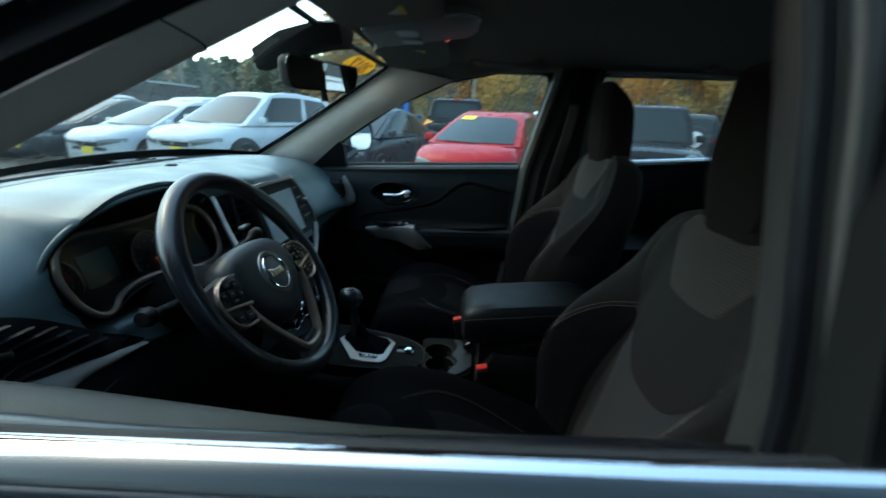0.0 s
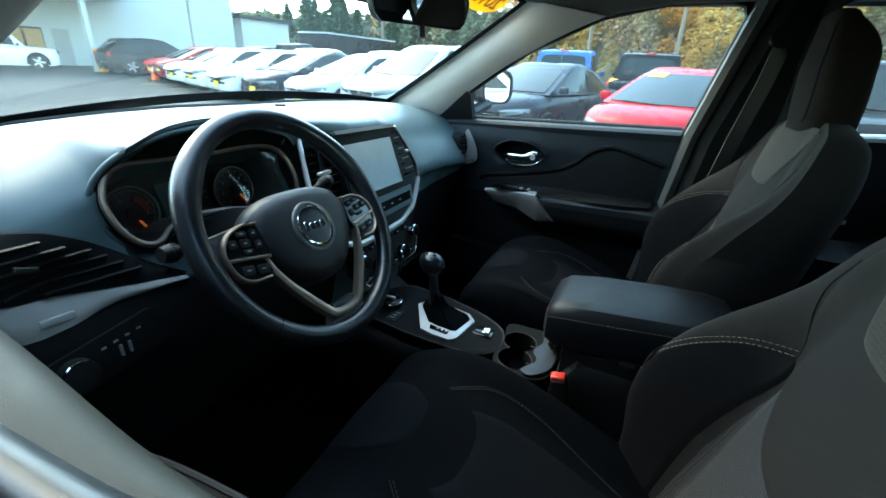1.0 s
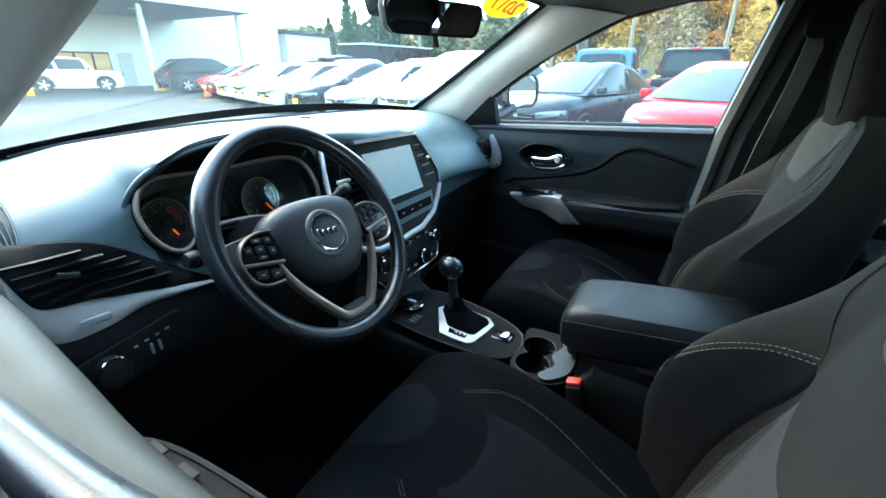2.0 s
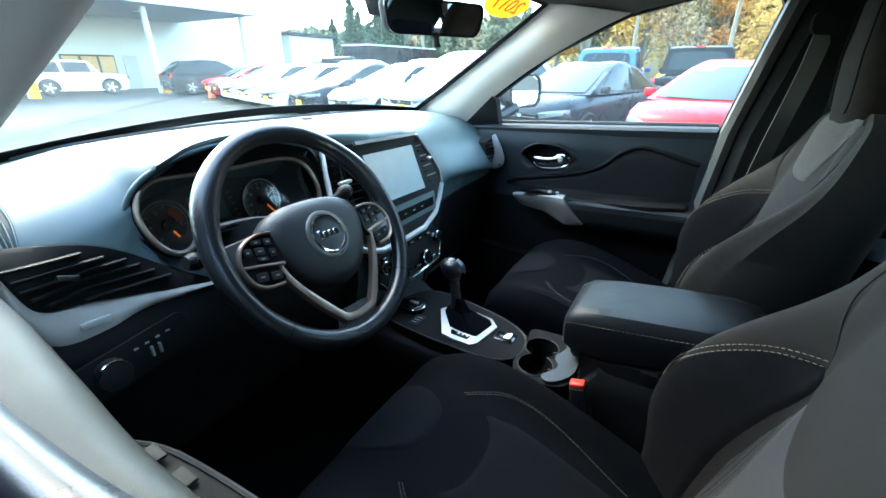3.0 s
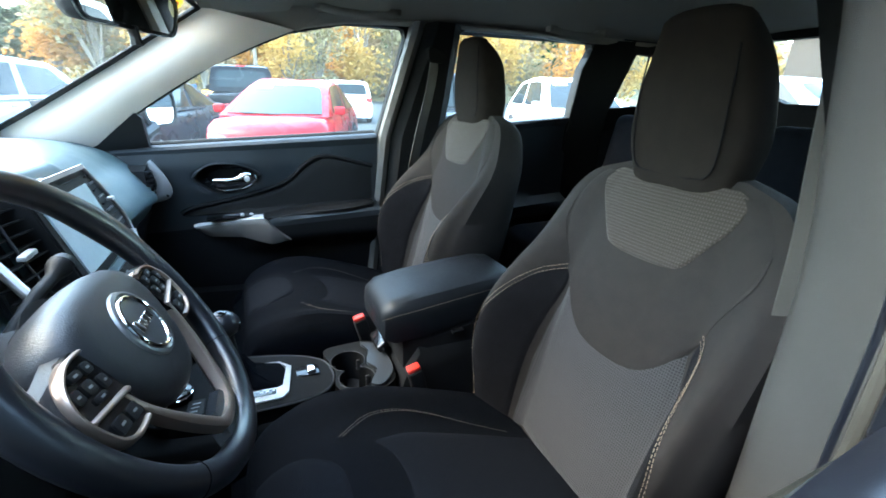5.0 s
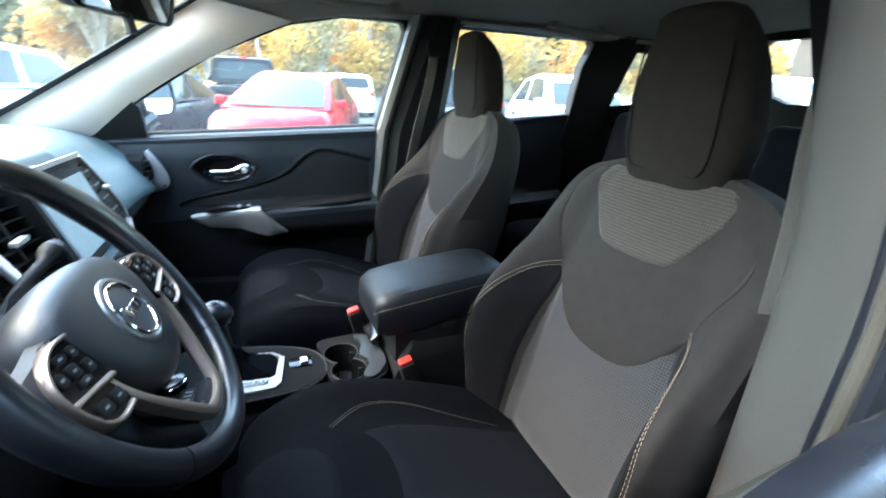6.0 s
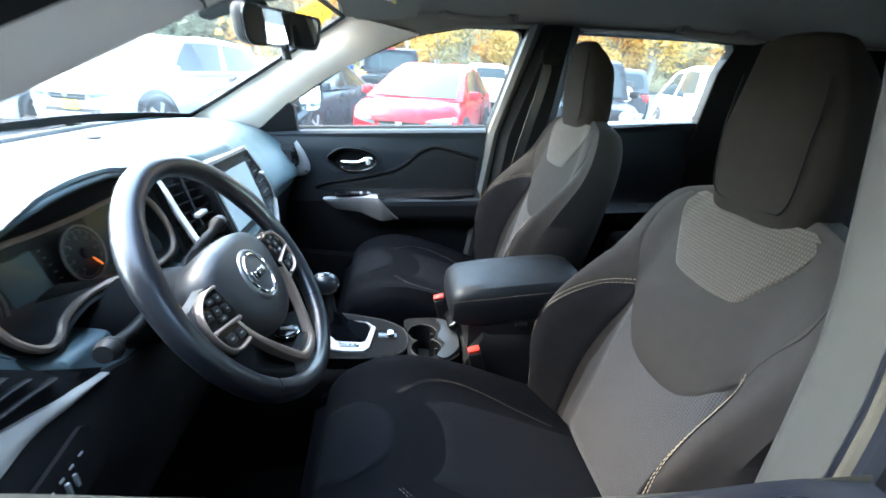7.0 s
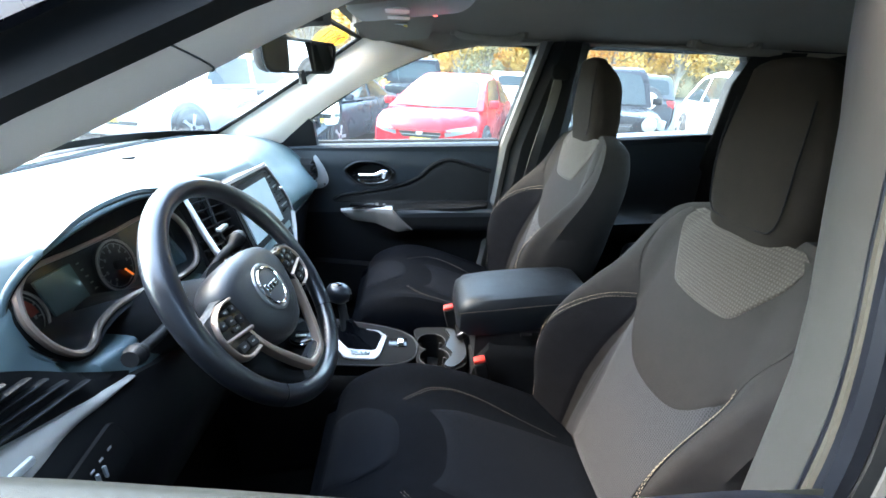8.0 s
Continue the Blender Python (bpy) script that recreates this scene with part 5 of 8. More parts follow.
part("dial_well", loft([bz, [p.lerp(q, 0.5) for p, q in zip(bz, back)], back], caps=False), GAUGE, dash, "black inner wall")
part("dial_panel", loft([[p + Vector((0.002, 0, 0)) for p in back], [p + Vector((-0.008, 0, 0)) for p in back]]), GAUGE, dash, "matt black dial panel")


def dial(cy, cz, r, marks, a0, a1, name, needle):
    m = facing(dpt(cy, cz), (0.98, 0, 0.196))
    d = part(name, disc(r, 0.006, 32, m), GAUGE, dash, "round black dial with pale figures")
    ring = [m @ Vector((r * math.cos(2 * math.pi * i / 40), r * math.sin(2 * math.pi * i / 40), 0.008)) for i in range(40)]
    part("ring", tube(ring, 0.0022, 6, closed=True), SATIN_DIM, d, "thin silver ring")
    part("inner_ring", tube([m @ Vector((r * 0.86 * math.cos(2 * math.pi * i / 40), r * 0.86 * math.sin(2 * math.pi * i / 40), 0.0065)) for i in range(40)], 0.0008, 5, closed=True), ICON_DIM, d)
    for i in range(marks):
        a = radians(a0 + (a1 - a0) * i / (marks - 1))
        part("tick", box(0.007, 0.0018, 0.0012, (0, 0, 0), 0, 1, m @ pose(r * 0.78 * math.cos(a), r * 0.78 * math.sin(a), 0.0068, 0, 0, math.degrees(a))), ICON_DIM, d)
        if i % 2 == 0:
            part("figure", box(0.004, 0.006, 0.0010, (0, 0, 0), 0, 1, m @ pose(r * 0.60 * math.cos(a), r * 0.60 * math.sin(a), 0.0066)), ICON_DIM, d)
    a = radians(needle)
    p0, p1 = m @ Vector((0, 0, 0.011)), m @ Vector((r * 0.80 * math.cos(a), r * 0.80 * math.sin(a), 0.011))
    part("needle", tube([p0.lerp(p1, 0.42), p1], 0.0020, 6), ORANGE, d, "orange pointer")
    part("hub", disc(0.010, 0.007, 16, m @ pose(0, 0, 0.007), 0.002), GAUGE, d)
    return d, m, r


tach, tm, tr = dial(-0.478, 1.073, 0.047, 9, 235, -10, "rev_counter", -62)
for i in range(5):
    a = radians(8 + 13 * i)
    part("red_zone", box(0.014, 0.010, 0.0012, (0, 0, 0), 0, 1, tm @ pose(tr * 0.58 * math.cos(a), tr * 0.58 * math.sin(a), 0.0078, 0, 0, math.degrees(a))), REDZONE, tach, "red warning band")
dial(-0.262, 1.068, 0.048, 13, 235, -50, "speed_dial", -55)
part("trip_display", loft([[dpt(y, z, o) for y, z in ((-0.425, 1.112), (-0.352, 1.112), (-0.345, 1.046), (-0.418, 1.046))] for o in (0.001, 0.005)]), DISPLAY, dash, "dim teal screen")
for i in range(5):
    part("gauge_mark", box(0.0015, 0.006, 0.0025, dpt(-0.336 + 0.003 * i, 1.105 - 0.013 * i, 0.003)), ICON_DIM, dash)
ob = part("dial_glass", loft([[p + Vector((-0.012, 0, 0)) for p in bz], [p + Vector((-0.011, 0, 0)) for p in bz]]), CLUSTER_GLASS, dash, "clear dial cover")
ob.visible_shadow = False

# centre stack: a slanting plane from the pad's edge to the console
TAN = math.tan(radians(15))


def spt(y, z, off=0.0):
    return Vector((-0.366 - (z - 1.148) * TAN + off * 0.966, y, z + off * 0.259))


def stack_plate(name, pts, off, depth, material, parent, label, n=0):
    P = pts if not n else [(p.x, p.y) for p in curve_pts([(a, b, 0) for a, b in pts], n, True)]
    return part(name, loft([[spt(y, z, off) for y, z in P], [spt(y, z, off + depth) for y, z in P]]), material, parent, label)


outer = [(-0.100, 1.187), (0.0, 1.189), (0.168, 1.178), (0.212, 1.122), (0.248, 1.060), (0.244, 1.022), (0.175, 0.952), (0.10, 0.932), (-0.105, 0.932), (-0.16, 0.952), (-0.205, 1.005), (-0.150, 1.022), (-0.092, 1.030)]
stack = stack_plate("stack_panel", outer, -0.05, 0.05, DASH_LOW, dash, "black centre panel")
part("stack_rim", tube(curve_pts([spt(-0.132, 1.184, -0.074), spt(-0.148, 1.160, -0.060), spt(-0.174, 1.116, -0.040), spt(-0.198, 1.068, -0.018), spt(-0.207, 1.030, -0.004), spt(-0.200, 1.000, 0.002)], 5), 0.0090, 8, flat=0.7), SATIN, dash, "satin silver edge beside the vent")
part("vent_cave", loft([[spt(-0.138, 1.184, -0.085), spt(-0.098, 1.184, -0.060), spt(-0.090, 1.030, -0.070), spt(-0.204, 1.020, -0.050)], [spt(-0.128, 1.184, -0.080), spt(-0.098, 1.184, -0.055), spt(-0.090, 1.030, -0.065), spt(-0.200, 1.026, -0.045)]]), VENT_BLACK, dash, "matt black air outlet")
part("stack_rim", tube([spt(*p, 0.003) for p in ((0.168, 1.176), (0.211, 1.122), (0.247, 1.062), (0.244, 1.026))], 0.0038, 8), SATIN_DIM, dash, "satin silver edge beside the vent")
part("lower_rim", tube([spt(*p, 0.002) for p in ((0.243, 1.022), (0.212, 0.985), (0.172, 0.950), (0.10, 0.927), (0.0, 0.924), (-0.10, 0.927), (-0.16, 0.948), (-0.21, 0.99))], 0.0078, 8), SATIN, dash, "satin silver lower rim")
stack_plate("brow_trim", [(-0.100, 1.190), (0.165, 1.183), (0.158, 1.175), (-0.097, 1.182)], 0.0, 0.008, SATIN_DIM, dash, "thin silver strip over the screen")
stack_plate("screen", [(-0.082, 1.156), (0.128, 1.152), (0.146, 1.030), (-0.066, 1.034)], 0.002, 0.004, SCREEN, dash, "large switched-off touch screen, coloured pale for its reflection")
stack_plate("screen_border", [(-0.098, 1.170), (0.142, 1.166), (0.168, 1.020), (-0.086, 1.022)], 0.0, 0.003, DASH_LOW, dash, "black border")
def vent_bar(p, q, down, back, t=0.0026):
    """A louvre from p to q, sloping down to its back edge."""
    rows = []
    for a in (p, q):
        e = a + Vector((-back, 0, -down))
        rows.append([a + Vector((0, 0, t / 2)), e + Vector((0, 0, t / 2)), e - Vector((0, 0, t / 2)), a - Vector((0, 0, t / 2))])
    return loft(rows)


for i in range(8):
    t = (i + 0.5) / 8
    z = 1.176 - 0.140 * t
    y = interp(z, (1.03, 1.068, 1.116, 1.160, 1.184), (-0.203, -0.194, -0.170, -0.144, -0.128))
    o = interp(z, (1.03, 1.068, 1.116, 1.160, 1.184), (-0.010, -0.024, -0.046, -0.066, -0.080))
    part("vent_slat", vent_bar(spt(y, z, o), spt(-0.097, z, -0.012), 0.006, 0.020), DASH_LOW, dash)
part("vent_divider", tube([spt(-0.118, 1.178, -0.035), spt(-0.140, 1.100, -0.026), spt(-0.150, 1.036, -0.016)], 0.0022, 6), DASH_LOW, dash)
part("vent_tab", box(0.012, 0.040, 0.008, spt(-0.140, 1.108, -0.018), 0.003), SATIN, dash, "silver vent tab")
for i in range(9):
    t = (i + 0.5) / 9
    z = 1.168 - 0.132 * t
    part("vent_slat", vent_bar(spt(0.150 + 0.030 * t, z, 0.004), spt(0.171 + 0.066 * t, z, 0.003), 0.005, 0.016, 0.0035), (SATIN_DIM if i % 2 else DASH_LOW), dash)
part("vent_tab", box(0.012, 0.018, 0.007, spt(0.196, 1.105, 0.010), 0.002), SATIN, dash, "silver vent tab")
btn = stack_plate("key_panel", [(-0.062, 1.014), (0.190, 1.012), (0.182, 0.962), (-0.05, 0.960)], 0.0, 0.004, DASH, dash, "charcoal button strip")
stack_plate("radio_keys", [(-0.045, 0.999), (0.172, 0.998), (0.166, 0.976), (-0.036, 0.974)], 0.004, 0.004, GLOSS_BLACK, btn, "glossy black key row")
for i in range(4):
    part("legend", box(0.0012, 0.010, 0.003, spt(-0.02 + 0.042 * i, 0.986, 0.0085)), ICON_DIM, btn)
# climate panel
hv = stack_plate("climate_panel", [(-0.13, 0.922), (0.145, 0.922), (0.152, 0.86), (0.130, 0.828), (-0.115, 0.828), (-0.138, 0.86)], -0.03, 0.032, DASH_LOW, dash, "black climate control panel")
for y, z, r in ((-0.060, 0.856, 0.018), (0.062, 0.852, 0.018), (0.140, 0.888, 0.015), (-0.118, 0.888, 0.015)):
    k = part("control_knob", disc(r, 0.024, 24, facing(spt(y, z, 0.0), (0.966, 0, 0.259)), 0.004), GLOSS_BLACK, hv, "black rotary knob")
    part("knob_ring", tube([facing(spt(y, z, 0.016), (0.966, 0, 0.259)) @ Vector((r * math.cos(2 * math.pi * i / 24), r * math.sin(2 * math.pi * i / 24), 0)) for i in range(24)], 0.0022, 6, closed=True), CHROME, k, "chrome ring")
for i in range(6):
    for j in range(2):
        part("climate_key", box(0.005, 0.028, 0.010, spt(-0.105 + 0.042 * i, 0.908 - 0.066 * j, 0.003), 0.0015), GLOSS_BLACK, hv)
        part("legend", box(0.0010, 0.011, 0.003, spt(-0.105 + 0.042 * i, 0.908 - 0.066 * j, 0.0062)), ICON_DIM, hv)
part("climate_rim", tube([spt(*p, 0.004) for p in ((0.156, 0.880), (0.153, 0.858), (0.130, 0.826), (0.0, 0.822), (-0.115, 0.826), (-0.14, 0.858))], 0.0035, 8), CHROME, dash, "chrome lower edge")
part("hazard_button", box(0.008, 0.02, 0.010, spt(0.135, 0.895, 0.006), 0.002), SATIN, hv, "small silver button")

# outer vents with silver surrounds
def pad_line(y):
    return [(p.x, p.y) for p in curve_pts([(x, z, 0) for x, z in dash_row(y)], 6)]


def pad_x(y, z):
    """How far back the pad's face stands at a height: the foremost of its folds there."""
    line = pad_line(y)[14:]
    hits = [p[0] + (q[0] - p[0]) * (p[1] - z) / max(p[1] - q[1], 1e-6) for p, q in zip(line, line[1:]) if min(p[1], q[1]) - 1e-6 <= z <= max(p[1], q[1]) + 1e-6]
    return max(hits) if hits else line[-1][0]


LIP = curve_pts([(-0.735, 1.130, 0), (-0.692, 1.124, 0), (-0.640, 1.111, 0), (-0.590, 1.080, 0), (-0.548, 1.044, 0), (-0.495, 1.006, 0)], 6)
STRIP_TOP = curve_pts([(-0.741, 1.100, 0), (-0.731, 1.060, 0), (-0.712, 1.040, 0), (-0.653, 1.028, 0), (-0.592, 1.018, 0), (-0.500, 1.002, 0)], 6)
STRIP_LOW = curve_pts([(-0.746, 1.082, 0), (-0.746, 1.036, 0), (-0.720, 0.995, 0), (-0.660, 0.992, 0), (-0.602, 1.002, 0), (-0.500, 0.998, 0)], 6)


def between(a, b, u, v, out):
    k = min(int(u * (len(a) - 1)), len(a) - 2)
    f = u * (len(a) - 1) - k
    p = a[k].lerp(a[k + 1], f).lerp(b[k].lerp(b[k + 1], f), v)
    return Vector((pad_x(max(p.x, -0.739), p.y) + out, p.x, p.y))


# Shallow sheet coloured black to stand for the outlet's shaded depth.
lv = part("outer_vent", sheet(grid(lambda u, v: between(LIP, STRIP_TOP, u, v, 0.012 + 0.010 * math.sin(math.pi * v) * (1 - u)), 40, 12), 0.01, (-1, 0, 0)), VENT_BLACK, dash, "matt black air outlet")
for i in range(6):
    level, run = 1.108 - 0.0135 * i, []
    for k in range(41):
        top, low = between(LIP, STRIP_TOP, k / 40, 0.0, 0.0).z, between(LIP, STRIP_TOP, k / 40, 1.0, 0.0).z
        v = (top - level + 0.10 * (k / 40) * (top - low)) / max(top - low, 1e-4)
        if top - low > 0.008 and 0.10 < v < 0.92:
            run.append(between(LIP, STRIP_TOP, k / 40, v, 0.022))
    if len(run) > 3:
        part("vent_slat", tube(run, 0.0085, 8, flat=0.32, up=(1, 0, 0.35)), DASH_LOW, lv)
part("vent_tab", tube([between(LIP, STRIP_TOP, 0.30 + 0.03 * k, 0.46, 0.033) for k in range(5)], 0.0045, 8, flat=0.7), SILL, lv, "grey vent tab")


part("vent_surround", sheet(grid(lambda u, v: between(STRIP_TOP, STRIP_LOW, u, v, 0.018 + 0.004 * math.sin(math.pi * v)), 40, 6), 0.012, (-1, 0, 0)), VENT_SILVER, dash, "satin silver sweep below the outer vent")
part("boot_button", box(0.006, 0.040, 0.011, (pad_x(-0.672, 1.008) + 0.025, -0.672, 1.009), 0.003, 2, pose(0, 0, 0, -4, 0, 0)), SATIN, dash, "small bright button in the silver trim")
rv = part("outer_vent", loft([[Vector((x, y, z)) for y, z in ((0.635, 1.090), (0.690, 1.100), (0.690, 1.005), (0.635, 1.010))] for x in (-0.45, -0.358)]), GAUGE, dash, "narrow black air outlet")
for i in range(6):
    part("vent_slat", box(0.024, 0.046, 0.003, (-0.356, 0.662, 1.086 - 0.014 * i), 0.001, 1), DASH_LOW, rv)
OUTER = curve_pts([(-0.346, 1.117, 0), (-0.330, 1.092, 0), (-0.315, 1.064, 0), (-0.303, 1.029, 0), (-0.307, 1.001, 0), (-0.330, 0.986, 0), (-0.365, 0.981, 0)], 5)
INNER = curve_pts([(-0.352, 1.111, 0), (-0.347, 1.087, 0), (-0.340, 1.062, 0), (-0.338, 1.040, 0), (-0.346, 1.019, 0), (-0.358, 1.006, 0), (-0.368, 0.985, 0)], 5)


def crescent(u, v):
    k = min(int(u * (len(OUTER) - 1)), len(OUTER) - 2)
    f = u * (len(OUTER) - 1) - k
    p = OUTER[k].lerp(OUTER[k + 1], f).lerp(INNER[k].lerp(INNER[k + 1], f), v)
    return Vector((p.x, 0.684 - 0.012 * v - 0.004 * math.sin(math.pi * v), p.y))


part("vent_surround", sheet(grid(crescent, 30, 5), 0.010, (0, 1, 0)), SATIN_DIM, dash, "satin silver sweep round the vent")
part("vent_screw", disc(0.004, 0.004, 12, facing((-0.316, 0.678, 1.004), (0.3, -1, 0))), GAUGE, dash, "small dark stud")

# lower panels: knee cover with lamp switch, glovebox
def face_skin(y0, y1, top, bottom, out):
    """A panel laid over the pad's lower face between two heights that follow y."""
    def pt(u, v):
        y = y0 + (y1 - y0) * u
        z = top(y) + (bottom - top(y)) * v
        return Vector((pad_x(y, z) + out, y, z))
    return sheet(grid(pt, 24, 14), 0.012, (-1, 0, 0))


part("knee_panel", face_skin(-0.735, -0.165, lambda y: interp(y, (-0.735, -0.70, -0.655, -0.60, -0.50, -0.44, -0.165), (0.998, 0.995, 0.994, 1.003, 1.000, 0.984, 0.980)), 0.69, 0.016), VENT_BLACK, dash, "black knee cover")
ls = part("lamp_switch", plate(rounded(0.165, 0.062, 0.012), 0.006, facing((-0.356, -0.648, 0.945), (1, 0, 0.2)) @ pose(0, 0, 0, 0, 0, 7), 0.002), VENT_BLACK, dash, "black switch plate")
kn = part("rotary_switch", disc(0.023, 0.020, 24, facing((-0.350, -0.688, 0.943), (1, 0, 0.2)), 0.005), DASH_LOW, ls, "round lamp knob")
part("knob_rim", tube([facing((-0.332, -0.688, 0.947), (1, 0, 0.2)) @ Vector((0.021 * math.cos(a * 0.4), 0.021 * math.sin(a * 0.4), 0)) for a in range(1, 8)], 0.0018, 6), CHROME, kn, "bright arc")
for i in range(4):
    part("legend", box(0.0012, 0.006, 0.003, (-0.348, -0.650 + 0.016 * i, 0.962 + 0.002 * i)), ICON_DIM, ls)
for i in range(2):
    part("thumb_wheel", box(0.004, 0.004, 0.018, (-0.348, -0.630 + 0.012 * i, 0.946), 0.001), ICON_DIM, ls)
part("glovebox", face_skin(0.17, 0.735, lambda y: interp(y, (0.17, 0.24, 0.34, 0.5, 0.64, 0.735), (0.930, 0.930, 0.935, 0.942, 0.950, 0.955)), 0.665, 0.007), DASH_LOW, dash, "black glovebox lid")
part("steering_shroud", loft([[Vector((x, -0.38 + 0.062 * w * math.cos(a), z + 0.055 * w * math.sin(a))) for a in [2 * math.pi * i / 20 for i in range(20)]] for x, z, w in ((-0.50, 1.00, 1.15), (-0.42, 1.015, 1.1), (-0.34, 1.035, 1.0), (-0.285, 1.05, 0.9))]), DASH_LOW, dash, "black column shroud")

# ---- steering wheel ----
TAU = radians(32.4)
WC = Vector((-0.22, -0.38, 1.086))
wn_ = Vector((math.cos(TAU), 0, math.sin(TAU)))
WM = facing(WC, wn_) @ pose(0, 0, 0, 0, 0, -3.5)   # turned a little; local x runs to the passenger, y up the wheel, z to the driver
wheel = thing("steering_wheel", "black leather steering wheel with a round chrome badge", "steering wheel")


def wp(x, y, z=0.0):
    return WM @ Vector((x, y, z))


R = 0.190
ring = []
for i in range(96):
    a = 2 * math.pi * i / 96
    fat = 0.0165 + 0.0030 * (math.exp(-((math.degrees(a) - 150) / 16) ** 2) + math.exp(-((math.degrees(a) - 30) / 16) ** 2))
    ring.append((wp(R * math.cos(a), R * math.sin(a)), fat))
part("rim", tube([p for p, f in ring], [f for p, f in ring], 16, closed=True, up=None), LEATHER_WORN, wheel, "worn black leather rim")
for a in (143, 37, 222.5, 317.5):
    t = radians(a)
    c = Vector((R * math.cos(t), R * math.sin(t), 0))
    rr = 0.0172 + (0.001 if a < 100 or a > 260 else 0.001)
    part("rim_seam", tube([WM @ (c + Vector((math.cos(t), math.sin(t), 0)) * rr * math.cos(b) + Vector((0, 0, 1)) * rr * math.sin(b)) for b in [2 * math.pi * k / 20 for k in range(20)]], 0.0005, 5, closed=True), VENT_BLACK, wheel)
# airbag cover: a shield with soft edges, a crease along its upper shoulders
def pad_ring(k, z, dy=0.0):
    base = [(0.0, 0.062), (0.055, 0.058), (0.092, 0.042), (0.104, 0.012), (0.096, -0.022), (0.074, -0.062), (0.040, -0.090), (0.0, -0.098), (-0.040, -0.090), (-0.074, -0.062), (-0.096, -0.022), (-0.104, 0.012), (-0.092, 0.042), (-0.055, 0.058)]
    return [wp(p.x * k, -0.012 + (p.y + 0.012) * k + dy, z) for p in curve_pts([(a, b, 0) for a, b in base], 4, True)]


part("airbag_cover", loft([pad_ring(0.97, -0.045), pad_ring(1.02, -0.026), pad_ring(1.02, -0.012), pad_ring(0.985, 0.001), pad_ring(0.90, 0.0095), pad_ring(0.75, 0.0142), pad_ring(0.5, 0.0163), pad_ring(0.1, 0.0168)]), LEATHER, wheel, "charcoal padded airbag cover")
part("badge_well", tube([wp(0.0395 * math.cos(a), -0.010 + 0.0395 * math.sin(a), 0.0160) for a in [2 * math.pi * i / 36 for i in range(36)]], 0.0042, 8, closed=True), mat("badge_surround", (0.20, 0.205, 0.21), 0.35, metal=0.6), wheel, "satin grey ring round the badge")
badge = part("badge", disc(0.0345, 0.004, 36, WM @ pose(0, -0.010, 0.0150), 0.001), mat("badge_grey", (0.055, 0.062, 0.070), 0.35, metal=0.2), wheel, "round grey badge")
part("badge_rim", tube([wp(0.0335 * math.cos(a), -0.010 + 0.0335 * math.sin(a), 0.0195) for a in [2 * math.pi * i / 36 for i in range(36)]], 0.0024, 8, closed=True), CHROME, badge, "chrome ring")
for i, (bx, bw) in enumerate(((-0.0185, 0.007), (-0.0075, 0.009), (0.0045, 0.009), (0.017, 0.010))):
    part("badge_shape", box(bw, 0.012 if i else 0.016, 0.003, (0, 0, 0), 0.001, 1, WM @ pose(bx, -0.010 + (0.002 if i == 0 else 0), 0.0195, 0, 0, 4)), CHROME, badge, "plain raised chrome shape")


def wheel_band(outer, inner, z0, z1, n=5):
    """A crowned band between two lines on the wheel, closed underneath."""
    o, c = curve_pts([(a, b, 0) for a, b in outer], n), curve_pts([(a, b, 0) for a, b in inner], n)
    rows = []
    for p, q in zip(o, c):
        rows.append([wp(p.x, p.y, z0), wp(*p.lerp(q, 0.12).xy, z1 - 0.002), wp(*p.lerp(q, 0.35).xy, z1), wp(*p.lerp(q, 0.65).xy, z1), wp(*p.lerp(q, 0.88).xy, z1 - 0.002), wp(q.x, q.y, z0), wp(*p.lerp(q, 0.5).xy, z0 - 0.006)])
    return loft(rows)


